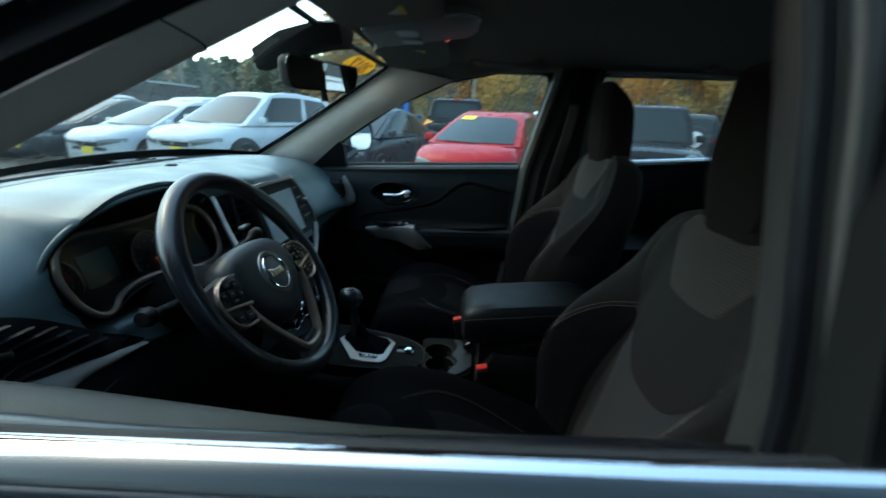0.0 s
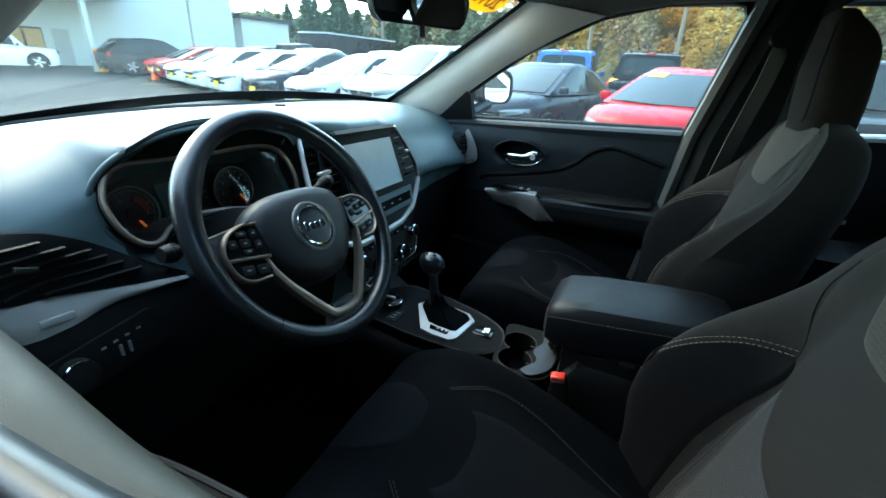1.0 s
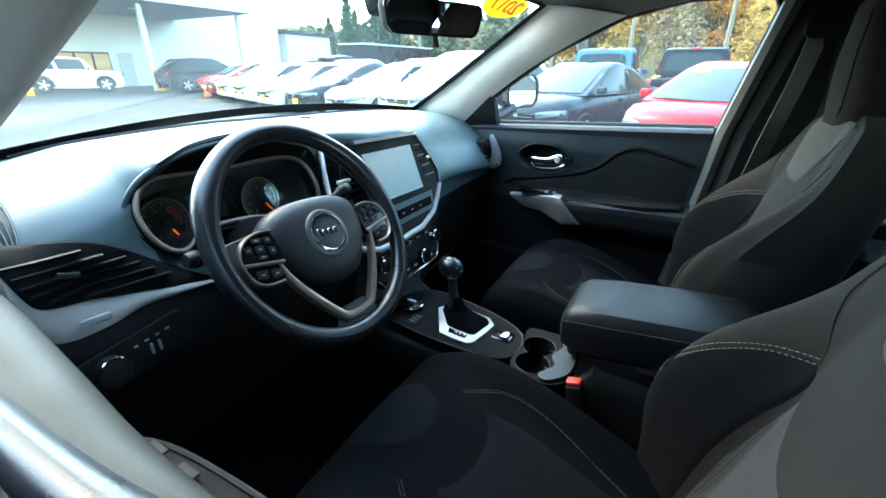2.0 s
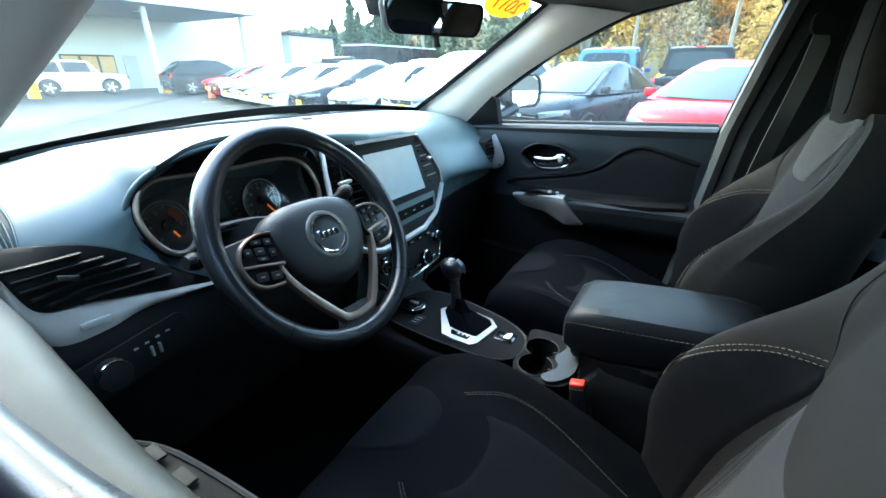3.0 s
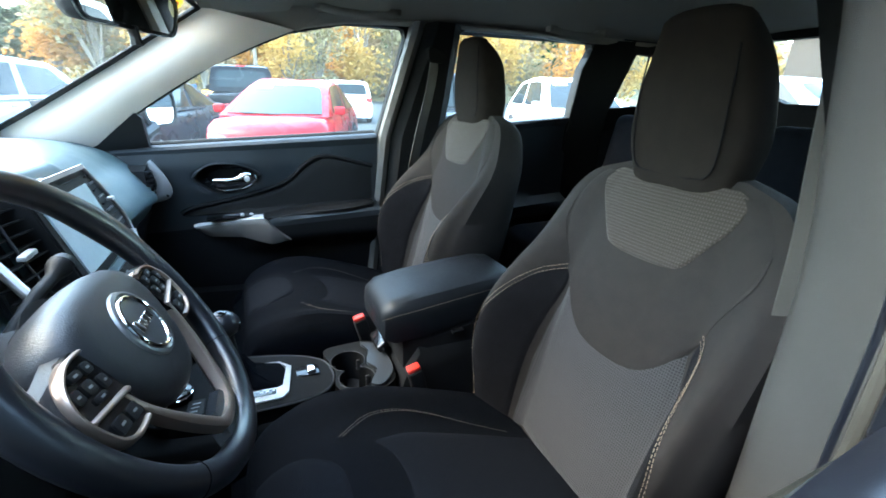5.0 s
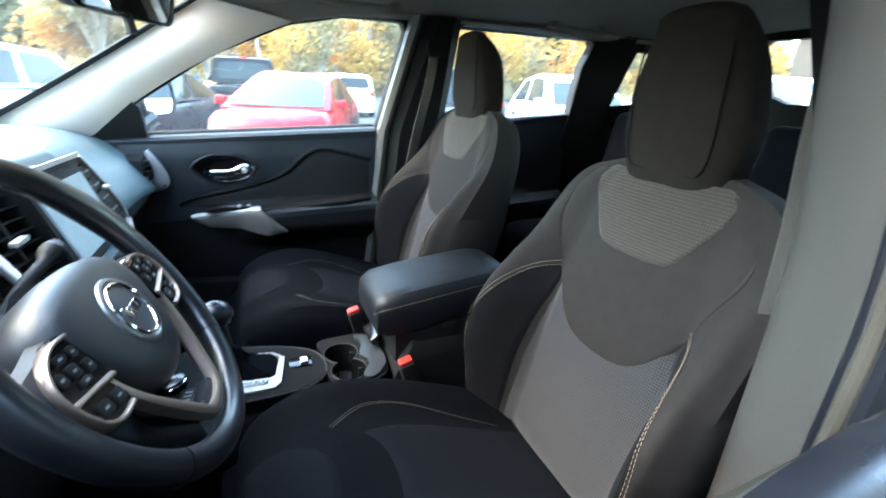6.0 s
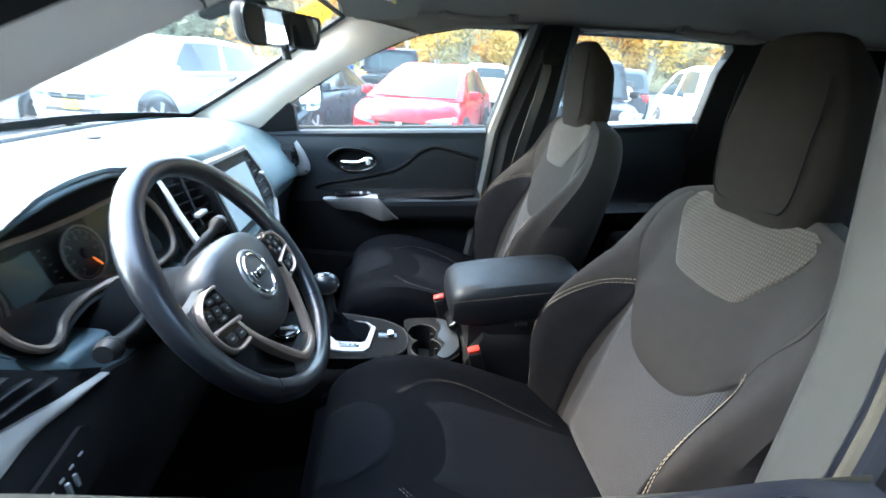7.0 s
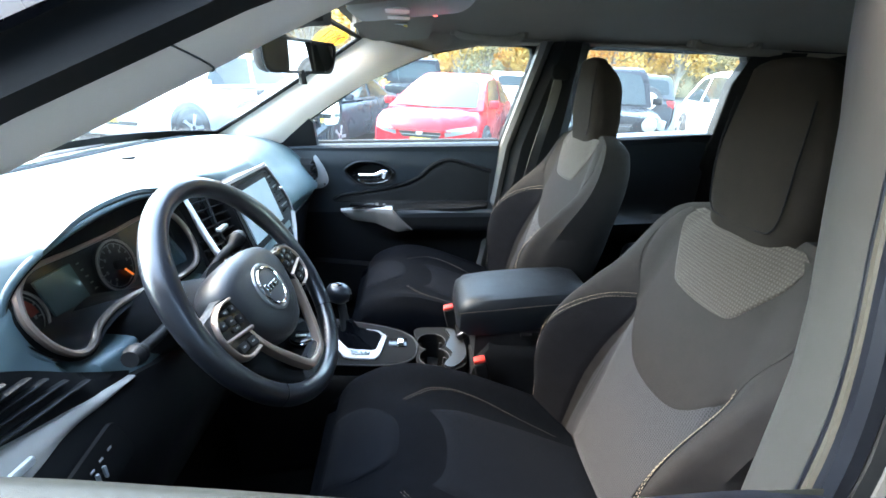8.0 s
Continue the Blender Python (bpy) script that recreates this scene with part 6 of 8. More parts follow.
for s in (-1, 1):
    # side spokes: leather root that runs out to the rim, key pod in a bronze frame
    part("spoke", loft([[wp(s * x, y * k + y0, z + dz) for y, z in ((0.030, -0.012), (0.026, 0.002), (0.0, 0.006), (-0.034, 0.004), (-0.044, -0.008), (-0.02, -0.026), (0.02, -0.026))] for x, k, y0, dz in ((0.070, 1.0, 0.002, -0.008), (0.100, 1.08, 0.000, -0.004), (0.135, 1.06, -0.004, 0.000), (0.160, 0.98, -0.004, 0.001), (0.182, 0.85, -0.004, 0.0))]), LEATHER, wheel, "leather covered spoke")
    kp = [(0.101, 0.024), (0.124, 0.025), (0.147, 0.017), (0.162, 0.002), (0.166, -0.016), (0.160, -0.043), (0.142, -0.056), (0.116, -0.058), (0.104, -0.047), (0.096, -0.020)]
    pod = part("key_pod", loft([[wp(s * p.x, p.y, z) for p in curve_pts([(a, b, 0) for a, b in kp], 5, True)] for z in (-0.004, 0.0085)]), GLOSS_BLACK, wheel, "black key pod")
    fr = [(0.098, 0.025), (0.124, 0.027), (0.149, 0.019), (0.165, 0.003), (0.1695, -0.016), (0.163, -0.045), (0.143, -0.0595), (0.113, -0.062)]
    fi = [(0.099, 0.020), (0.123, 0.0215), (0.1445, 0.0145), (0.158, 0.0005), (0.1625, -0.016), (0.1565, -0.041), (0.140, -0.053), (0.112, -0.055)]
    part("key_frame", wheel_band([(s * a, b) for a, b in fr], [(s * a, b) for a, b in fi], 0.002, 0.0125), COPPER, wheel, "satin bronze key surround")
    part("key_bar", wheel_band([(s * 0.098, -0.026), (s * 0.130, -0.0205), (s * 0.164, -0.0145)], [(s * 0.099, -0.034), (s * 0.130, -0.0275), (s * 0.163, -0.0215)], 0.002, 0.0125), COPPER, wheel, "bronze bar")
    for kx, ky, w, h in ((0.1105, 0.010, 0.012, 0.011), (0.129, 0.0135, 0.017, 0.008), (0.129, -0.001, 0.015, 0.013), (0.129, -0.0135, 0.017, 0.007), (0.148, 0.002, 0.013, 0.013), (0.1095, -0.008, 0.011, 0.013), (0.120, -0.0435, 0.019, 0.014), (0.143, -0.039, 0.019, 0.014)):
        part("key", plate(rounded(w, h, 0.003, 3), 0.003, WM @ pose(s * kx, ky, 0.0083, 0, 0, s * 8), 0.0008), DASH_LOW, pod, "small rubber key")
        part("legend", box(w * 0.35, 0.0022, 0.0006, (0, 0, 0), 0, 1, WM @ pose(s * kx, ky, 0.0115, 0, 0, s * 8)), ICON_DIM, pod)
# lower V spoke in bronze: an arm from each pod, joined by a flat foot
vo = [(0.113, -0.030), (0.1085, -0.050), (0.096, -0.080), (0.073, -0.118), (0.050, -0.148), (0.034, -0.163), (0.012, -0.1675), (0.0, -0.168)]
vi = [(0.099, -0.034), (0.0945, -0.052), (0.080, -0.079), (0.058, -0.110), (0.038, -0.136), (0.026, -0.147), (0.010, -0.1505), (0.0, -0.151)]
mirror = lambda pts: [(-a, b) for a, b in pts] + [(a, b) for a, b in reversed(pts[:-1])]
part("lower_spoke", wheel_band(mirror(vo), mirror(vi), -0.004, 0.0095), COPPER, wheel, "bronze V-shaped lower spoke")
part("lower_root", loft([[wp(x, y, z) for x, z in ((-w, -0.012), (w, -0.012), (w - 0.006, 0.003), (-w + 0.006, 0.003))] for y, w in ((-0.140, 0.030), (-0.160, 0.042), (-0.186, 0.060))]), LEATHER, wheel, "leather covered spoke root")
part("hub", loft([[wp(0.062 * k * math.cos(a), 0.062 * k * math.sin(a) - 0.004, z) for a in [2 * math.pi * i / 24 for i in range(24)]] for k, z in ((1.2, -0.040), (1.0, -0.06), (0.85, -0.095))]), DASH_LOW, wheel, "black hub behind the cover")
# stalks
for s, pts in ((-1, [(-0.345, -0.43, 1.046), (-0.33, -0.49, 1.060), (-0.324, -0.530, 1.069), (-0.322, -0.552, 1.073)]), (1, [(-0.345, -0.33, 1.055), (-0.33, -0.27, 1.085), (-0.322, -0.225, 1.096), (-0.318, -0.200, 1.104)])):
    st = thing("indicator_stalk" if s < 0 else "wiper_stalk", "black control stalk behind the steering wheel", "control stalk")
    P = curve_pts(pts, 5)
    part("arm", tube(P, [0.008] * (len(P) - 5) + [0.010, 0.013, 0.015, 0.015, 0.012], 10), DASH_LOW, st)
    part("tip", tube([P[-2], P[-1], P[-1] + (P[-1] - P[-2]).normalized() * 0.012], [0.0135, 0.015, 0.011], 12), CONSOLE, st, "ribbed grey tip")
# ---- centre console ----
con = thing("centre_console", "charcoal centre console with shifter, cup holders and armrest box", "centre console")


tun = []
for x, w, z in ((-0.42, 0.150, 0.76), (-0.34, 0.150, 0.74), (-0.28, 0.140, 0.708), (-0.18, 0.125, 0.690), (-0.05, 0.118, 0.678), (0.030, 0.112, 0.672), (0.042, 0.112, 0.615), (0.178, 0.108, 0.615), (0.20, 0.106, 0.71), (0.24, 0.104, 0.775), (0.60, 0.104, 0.775), (0.66, 0.10, 0.76)):
    tun.append([Vector((x, y * w - 0.005, zz)) for y, zz in ((-1.0, 0.36), (-1.02, z - 0.05), (-0.97, z - 0.012), (-0.86, z), (0.86, z), (0.97, z - 0.012), (1.02, z - 0.05), (1.0, 0.36))])
part("body", loft(tun), DASH_LOW, con, "black plastic console body")
# raised island round the shifter
isl = [(-0.285, 0.075), (-0.20, 0.100), (-0.05, 0.085), (0.030, 0.050), (0.052, 0.0), (0.045, -0.055), (0.0, -0.092), (-0.10, -0.108), (-0.22, -0.112), (-0.30, -0.100), (-0.325, -0.03)]
ip = rounded_poly(isl)
def isl_z(x):
    return 0.712 - 0.10 * (x + 0.04)
part("shifter_island", loft([[Vector((x, y, isl_z(x) - 0.04)) for x, y in ip], [Vector((x, y, isl_z(x) - 0.004)) for x, y in ip], [Vector((x * 0.985 - 0.002, y * 0.96, isl_z(x))) for x, y in ip]]), VENT_BLACK, con, "black raised panel")
edge = [Vector((x, y, isl_z(x) - 0.002)) for x, y in ip]
part("island_edge", tube(edge, 0.0028, 6, closed=True), CONSOLE, con, "glossy dark edge")
bo = [(-0.198, 0.010), (-0.178, 0.058), (-0.060, 0.052), (-0.036, 0.028), (-0.050, -0.066), (-0.064, -0.084), (-0.112, -0.088), (-0.142, -0.084)]
bi = [(-0.186, 0.009), (-0.170, 0.048), (-0.064, 0.043), (-0.047, 0.023), (-0.060, -0.047), (-0.070, -0.053), (-0.114, -0.055), (-0.136, -0.052)]
rings = [[Vector((x, y, isl_z(x) + dz)) for x, y in o] for o, dz in ((bo, -0.002), (bo, 0.005), (bi, 0.009), (bi, -0.002), (bo, -0.002))]
part("shift_bezel", loft(rings, caps=False), SATIN, con, "satin silver six-sided surround")
part("gear_legend", loft([[Vector((x, y, isl_z(x) + dz)) for x, y in ((-0.128, -0.056), (-0.074, -0.056), (-0.076, -0.072), (-0.122, -0.074))] for dz in (0.004, 0.0085)]), GLOSS_BLACK, con, "dark gear display")
for i in range(4):
    part("legend", box(0.005, 0.005, 0.001, (-0.116 + 0.012 * i, -0.064, isl_z(-0.1) + 0.0092)), ICON, con, "pale gear mark")
boot = []
for k, (f, dz) in enumerate(((1.0, -0.002), (0.86, 0.014), (0.66, 0.020), (0.50, 0.030), (0.36, 0.034), (0.26, 0.050), (0.20, 0.065))):
    boot.append([Vector((-0.118 + (p.x + 0.118) * f - 0.028 * (1 - f), -0.004 + (p.y + 0.004) * f + 0.012 * (1 - f), isl_z(p.x) + dz + 0.004 * math.sin(5 * i + k * 2) * (1 - f))) for i, p in enumerate(curve_pts([(a, b, 0) for a, b in bi], 4, True))])
part("shift_boot", loft(boot), CLOTH, con, "creased black leather boot")
lev = thing("gear_lever", "black gear lever with a leather knob", "gear lever")
part("stem", tube([(-0.146, 0.006, 0.75), (-0.152, 0.008, 0.80), (-0.158, 0.010, 0.845)], [0.016, 0.012, 0.013], 12), RUBBER, lev, "black stem")
part("knob", loft([[Vector((-0.160 + 0.033 * k * math.cos(a) + dx, 0.010 + 0.029 * k * math.sin(a), z)) for a in [2 * math.pi * i / 20 for i in range(20)]] for k, z, dx in ((0.45, 0.838, 0.0), (0.80, 0.846, 0), (1.0, 0.860, 0), (1.02, 0.870, -0.002), (0.90, 0.882, -0.004), (0.62, 0.890, -0.006), (0.25, 0.893, -0.006))]), LEATHER_WORN, lev, "rounded leather knob")
part("knob_cap", loft([[Vector((-0.166 + 0.017 * k * math.cos(a), 0.010 + 0.014 * k * math.sin(a), z)) for a in [2 * math.pi * i / 16 for i in range(16)]] for k, z in ((1.0, 0.886), (0.9, 0.893), (0.4, 0.896))]), GLOSS_BLACK, lev, "small glossy cap")
part("release_button", box(0.010, 0.012, 0.018, (-0.132, 0.004, 0.858), 0.003), GLOSS_BLACK, lev)
# terrain dial, parking-brake key
td = part("terrain_dial", disc(0.030, 0.022, 28, Matrix.Translation((-0.262, -0.028, isl_z(-0.262) - 0.002)), 0.004), GLOSS_BLACK, con, "round black drive-mode dial")
part("dial_ring", tube([(-0.262 + 0.030 * math.cos(a), -0.028 + 0.030 * math.sin(a), isl_z(-0.262) + 0.012) for a in [2 * math.pi * i / 28 for i in range(28)]], 0.0022, 6, closed=True), CHROME, td, "chrome ring")
part("dial_pointer", box(0.028, 0.008, 0.004, (-0.262, -0.028, isl_z(-0.262) + 0.022), 0.001), SATIN, td, "silver pointer")
part("mode_plate", box(0.030, 0.050, 0.003, (-0.225, -0.070, isl_z(-0.225) + 0.001), 0.001), DASH_LOW, con)
for i in range(3):
    part("legend", box(0.014, 0.003, 0.0008, (-0.228 + 0.002 * i, -0.082 + 0.012 * i, isl_z(-0.225) + 0.003)), ICON_DIM, con)
part("key_well", box(0.058, 0.040, 0.004, (-0.006, 0.004, isl_z(-0.006) + 0.000), 0.003), GLOSS_BLACK, con, "glossy black key plate")
part("parking_key", box(0.020, 0.032, 0.012, (0.006, 0.004, isl_z(0) + 0.005), 0.004, 3), CHROME, con, "bright parking brake key")
# cup holders
cups = [(0.094, 0.010), (0.100, -0.062)]
tray = rounded_poly([(0.045, 0.075), (0.10, 0.088), (0.165, 0.080), (0.185, 0.02), (0.188, -0.08), (0.15, -0.118), (0.08, -0.115), (0.050, -0.075), (0.058, -0.01)])


def two_rounds(r, z, n=40):
    """The outline of the two cups run together."""
    a, b = [Vector((x, y, z)) for x, y in cups]
    ax = (b - a).normalized()
    turn = math.acos(min(1.0, (b - a).length / 2 / r))
    base = math.atan2(ax.y, ax.x)
    loop = []
    for c, mid in ((a, base + math.pi), (b, base)):
        for i in range(n // 2 + 1):
            w = mid + (math.pi - turn) * (2 * i / (n // 2) - 1)
            loop.append(c + Vector((r * math.cos(w), r * math.sin(w), 0)))
    return loop


top = bmesh.new()
for loop in [[Vector((x, y, 0.706)) for x, y in tray], two_rounds(0.0405, 0.706)]:
    vs = [top.verts.new(p) for p in loop]
    for i in range(len(vs)):
        top.edges.new((vs[i - 1], vs[i]))
bmesh.ops.triangle_fill(top, use_beauty=True, use_dissolve=False, edges=top.edges[:])
skirt = loft([[Vector((x, y, 0.706)) for x, y in tray], [Vector((x, y, 0.60)) for x, y in tray]], caps=False)
part("cup_tray", join(top, skirt), VENT_BLACK, con, "black cup holder tray", smooth=25)
cup = part("cup_holder", loft([two_rounds(0.0405, 0.7065), two_rounds(0.0398, 0.700), two_rounds(0.0385, 0.625)], caps=False), VENT_BLACK, con, "deep black double cup holder")
part("cup_floor", plate([(p.x, p.y) for p in two_rounds(0.0395, 0)], 0.004, Matrix.Translation((0, 0, 0.622))), RUBBER, cup, "rubber floor")
part("cup_ring", tube(two_rounds(0.041, 0.7072), 0.0013, 6, closed=True), CONSOLE, cup, "thin dark rim")
for cx, cy in cups:
    for k in (0.6, 2.7):
        part("grip_fin", box(0.010, 0.006, 0.030, (cx + 0.036 * math.cos(k), cy + 0.036 * math.sin(k), 0.675), 0.002), RUBBER, cup, "rubber grip fin")
web = rounded_poly([(0.140, 0.070), (0.180, 0.040), (0.188, -0.06), (0.150, -0.112), (0.125, -0.100), (0.150, -0.055), (0.135, -0.018), (0.150, 0.03)])
part("cup_web", loft([[Vector((x, y, 0.700)) for x, y in web], [Vector((x, y, 0.714)) for x, y in web]]), mat("dark_silver_plastic", (0.022, 0.025, 0.028), 0.45), con, "dark silver cup divider")
part("coin_slot", box(0.030, 0.075, 0.020, (0.180, 0.030, 0.735), 0.006, 3, pose(0, 0, 0, 0, -35, 0)), GLOSS_BLACK, con, "glossy black slot")
# armrest: padded lid on its box
arm = thing("armrest", "black leather armrest lid with cream stitched edges", "armrest")
lid = []
for x, w, zt, zb in ((0.155, 0.070, 0.905, 0.862), (0.162, 0.086, 0.925, 0.850), (0.185, 0.096, 0.940, 0.842), (0.25, 0.100, 0.950, 0.846), (0.38, 0.100, 0.962, 0.866), (0.46, 0.098, 0.966, 0.880), (0.50, 0.092, 0.960, 0.892), (0.515, 0.078, 0.945, 0.905)):
    ring = []
    for y, f in ((-1.0, 0.42), (-1.0, 0.62), (-0.97, 0.82), (-0.86, 0.96), (-0.6, 1.0), (0, 1.01), (0.6, 1.0), (0.86, 0.96), (0.97, 0.82), (1.0, 0.62), (1.0, 0.42), (0.92, 0.0), (0.0, -0.03), (-0.92, 0.0)):
        ring.append(Vector((x, -0.005 + y * w, zb + (zt - zb) * f)))
    lid.append(ring)
arm.location.z = -0.045
part("lid", loft(lid), LID, arm, "smooth black leather pad")


def lid_line(a, x, lift):
    w = interp(x, (0.155, 0.162, 0.185, 0.25, 0.38, 0.46, 0.50, 0.515), (0.070, 0.086, 0.096, 0.100, 0.100, 0.098, 0.092, 0.078))
    zt = interp(x, (0.155, 0.162, 0.185, 0.25, 0.38, 0.46, 0.50, 0.515), (0.905, 0.925, 0.940, 0.950, 0.962, 0.966, 0.960, 0.945))
    zb = interp(x, (0.155, 0.162, 0.185, 0.25, 0.38, 0.46, 0.50, 0.515), (0.862, 0.850, 0.842, 0.846, 0.866, 0.880, 0.892, 0.905))
    return Vector((x, -0.005 + a * (w * 0.985 + 0.001), zb + (zt - zb) * 0.74 + lift))


for a in (-1, 1):
    part("stitching", stitches(lid_line, [(a, 0.158), (a, 0.20), (a, 0.30), (a, 0.42), (a, 0.508)], lift=0.0), THREAD, arm, "cream thread")
part("storage_box", loft([[Vector((x, -0.005 + y * w, z)) for y, z in ((-1, 0.62), (-1, zt), (1, zt), (1, 0.62))] for x, w, zt in ((0.205, 0.080, 0.790), (0.26, 0.094, 0.795), (0.40, 0.097, 0.817), (0.50, 0.094, 0.840), (0.53, 0.085, 0.835))]), DASH_LOW, con, "black storage box")
part("lid_latch", box(0.03, 0.014, 0.010, (0.335, -0.106, 0.803), 0.003), DASH_LOW, con, "small latch")

# ---- overhead things ----
rm = thing("rear_view_mirror", "black framed rear view mirror on the windscreen", "rear view mirror")
mc = Vector((-0.215, 0.018, 1.452))
mm = facing(mc, (0.915, -0.37, -0.09))
shp = rounded(0.262, 0.070, 0.022, 5)
shp = [(x * (1.0 + 0.06 * (y / 0.035)), y) for x, y in shp]
part("mirror_glass", plate([(x * 0.955, y * 0.86) for x, y in shp], 0.002, mm @ pose(0, 0, 0.003)), MIRROR, rm, "mirror glass")
part("housing", loft([[mm @ Vector((x * k, y * k, z)) for x, y in shp] for k, z in ((1.0, 0.003), (1.02, -0.006), (0.97, -0.022), (0.80, -0.034), (0.4, -0.040))]), RUBBER, rm, "black plastic housing")
part("rim", frame_ring(shp, [(x * 0.945, y * 0.84) for x, y in shp], 0.006, mm @ pose(0, 0, 0.001)), GLOSS_BLACK, rm)
part("dip_lever", tube([mm @ Vector((0.0, -0.030, 0.0)), mm @ Vector((0.0, -0.046, 0.004)), mm @ Vector((0, -0.058, 0.006))], [0.008, 0.008, 0.010], 8), RUBBER, rm, "small black lever")
part("stalk", tube([mm @ Vector((0, 0.012, -0.03)), mm @ Vector((0.0, 0.04, -0.055)), (-0.285, 0.0, 1.535)], 0.012, 10), RUBBER, rm, "black mount")
part("sensor_cover", loft([[Vector((x, y * w, z)) for y, z in ((-1, z0), (-0.6, z0 - 0.04), (0.6, z0 - 0.04), (1, z0), (0.5, z0 + 0.01), (-0.5, z0 + 0.01))] for x, w, z0 in ((-0.36, 0.05, 1.500), (-0.28, 0.085, 1.535), (-0.20, 0.090, 1.555), (-0.15, 0.07, 1.558))]), RUBBER, rm, "black sensor cover on the glass")

oc2 = thing("overhead_console", "grey overhead console with map lamps", "overhead console")
oh = [(-0.085, -0.105), (-0.10, 0.0), (-0.085, 0.105), (0.02, 0.125), (0.14, 0.105), (0.16, 0.0), (0.14, -0.105), (0.02, -0.125)]
op = rounded_poly(oh)
part("body", loft([[Vector((x, y, roof_z(x, y) - 0.001)) for x, y in op], [Vector((x, y, roof_z(x, y) - 0.022)) for x, y in op], [Vector((x * 0.9 + 0.003, y * 0.88, roof_z(x, y) - 0.030)) for x, y in op]]), mat("grey_overhead_plastic", (0.30, 0.285, 0.265), 0.5, grain=0.2), oc2, "grey plastic body")
part("edge", tube([Vector((x * 1.0, y, roof_z(x, y) - 0.016)) for x, y in op], 0.003, 6, closed=True), CHROME, oc2, "thin bright edge")
for s in (-1, 1):
    part("lamp_lens", plate(rounded(0.050, 0.062, 0.012), 0.004, Matrix.Translation((0.0, s * 0.055, roof_z(0.0, 0.05) - 0.037)), 0.001), LAMP_LENS, oc2, "frosted map lamp lens")
part("warning_lamp", disc(0.005, 0.005, 12, Matrix.Translation((0.085, 0.10, roof_z(0.085, 0.1) - 0.034))), glow_mat("red_lamp", (1.0, 0.12, 0.12), 0.35), oc2, "small red tell-tale lamp")

for s in (-1, 1):
    v = thing("sun_visor", "grey cloth sun visor folded up against the roof", "sun visor", group="sun visors")
    part("panel", loft([[Vector((x, s * y, roof_z(x, y) - dz)) for x, y in rounded_poly([(-0.105, 0.14), (-0.115, 0.30), (-0.105, 0.47), (-0.06, 0.50), (0.055, 0.49), (0.085, 0.44), (0.085, 0.17), (0.05, 0.13)])] for dz in (0.006, 0.026)]), HEADLINER, v, "grey padded panel")
    part("label_card", box(0.055, 0.085, 0.0015, (-0.01, s * 0.27, roof_z(0, 0.27) - 0.0275)), PAPER, v, "pale warning label")
    part("label_bar", box(0.010, 0.075, 0.0008, (0.012, s * 0.27, roof_z(0, 0.27) - 0.0288)), YELLOW, v, "yellow band")
    part("hinge", tube([(-0.075, s * 0.50, 1.535), (-0.075, s * 0.52, 1.532)], 0.01, 8), HEADLINER, v)
for x0 in (0.17, 0.98):
    for s in (1,):
        g = thing("grab_handle", "grey folding grab handle above the door", "grab handle", group="grab handles")
        zz = 1.556
        part("bar", tube(curve_pts([(x0, s * 0.50, zz), (x0 + 0.02, s * 0.470, zz - 0.012), (x0 + 0.11, s * 0.462, zz - 0.018), (x0 + 0.20, s * 0.470, zz - 0.012), (x0 + 0.22, s * 0.50, zz)], 5), 0.0105, 10, flat=0.7), HEADLINER, g, "moulded grip")
        for dx in (0.0, 0.22):
            part("mount", box(0.035, 0.03, 0.022, (x0 + dx, s * 0.505, zz + 0.002), 0.006), HEADLINER, g)

# oval price-year sticker on the windscreen
stk = thing("windscreen_sticker", "yellow oval sticker with dark red year figures", "sticker")
sc = shield_pt(0.868, 0.880)
sn = (shield_pt(0.92, 0.885) - shield_pt(0.85, 0.885)).normalized()
su = (shield_pt(0.885, 0.95) - shield_pt(0.885, 0.82)).normalized()
sz = sn.cross(su)
sm = Matrix((sn, su, sz)).transposed().to_4x4()
sm.translation = sc + sz * (0.004 if sz.x < 0 else -0.004)
part("oval", plate([(0.105 * math.cos(a), 0.052 * math.sin(a)) for a in [2 * math.pi * i / 36 for i in range(36)]], 0.001, sm), YELLOW_FILM, stk, "yellow oval")
lettering("year", "2017", 0.075, MAROON_FILM, stk, sm @ (pose(0, 0, -0.0015) if sz.x < 0 else pose(0, 0, 0.0025, 0, 180, 0)), 0.001, "dark red figures, seen from behind")
# ---- outside: the lot, parked vehicles, building, trees ----
from mathutils.bvhtree import BVHTree


def asphalt():
    m = mat("asphalt", (0.040, 0.048, 0.048), 0.8, grain=0.5, scale=60, vary=0.16, patch=0.35, spec=0.2)
    return m


solo(part("ground", grid(lambda u, v: Vector((-260 + 520 * u, -200 + 460 * v, 0)), 8, 8), asphalt()), "grey asphalt of a car lot reaching to the trees", "ground", kind="structure", inside=False)
LINE = mat("worn_yellow_line", (0.42, 0.33, 0.10), 0.8, vary=0.4, patch=6)
CONC = mat("pale_concrete", (0.36, 0.36, 0.34), 0.8, grain=0.4, scale=80, vary=0.12, patch=1.5)
TYRE = mat("tyre_rubber", (0.018, 0.018, 0.019), 0.75)
ALLOY = mat("alloy_wheel", (0.55, 0.56, 0.57), 0.35, metal=0.7)
DGLASS = mat("dark_vehicle_glass", (0.017, 0.024, 0.026), 0.05, vary=0.05, spec=0.24, noise_rough=0.02)
LENS = mat("headlamp_lens", (0.17, 0.19, 0.20), 0.10, spec=0.8)
TAIL = mat("red_tail_lens", (0.45, 0.02, 0.02), 0.2)
PLATE = mat("yellow_number_plate", (0.80, 0.60, 0.06), 0.5)


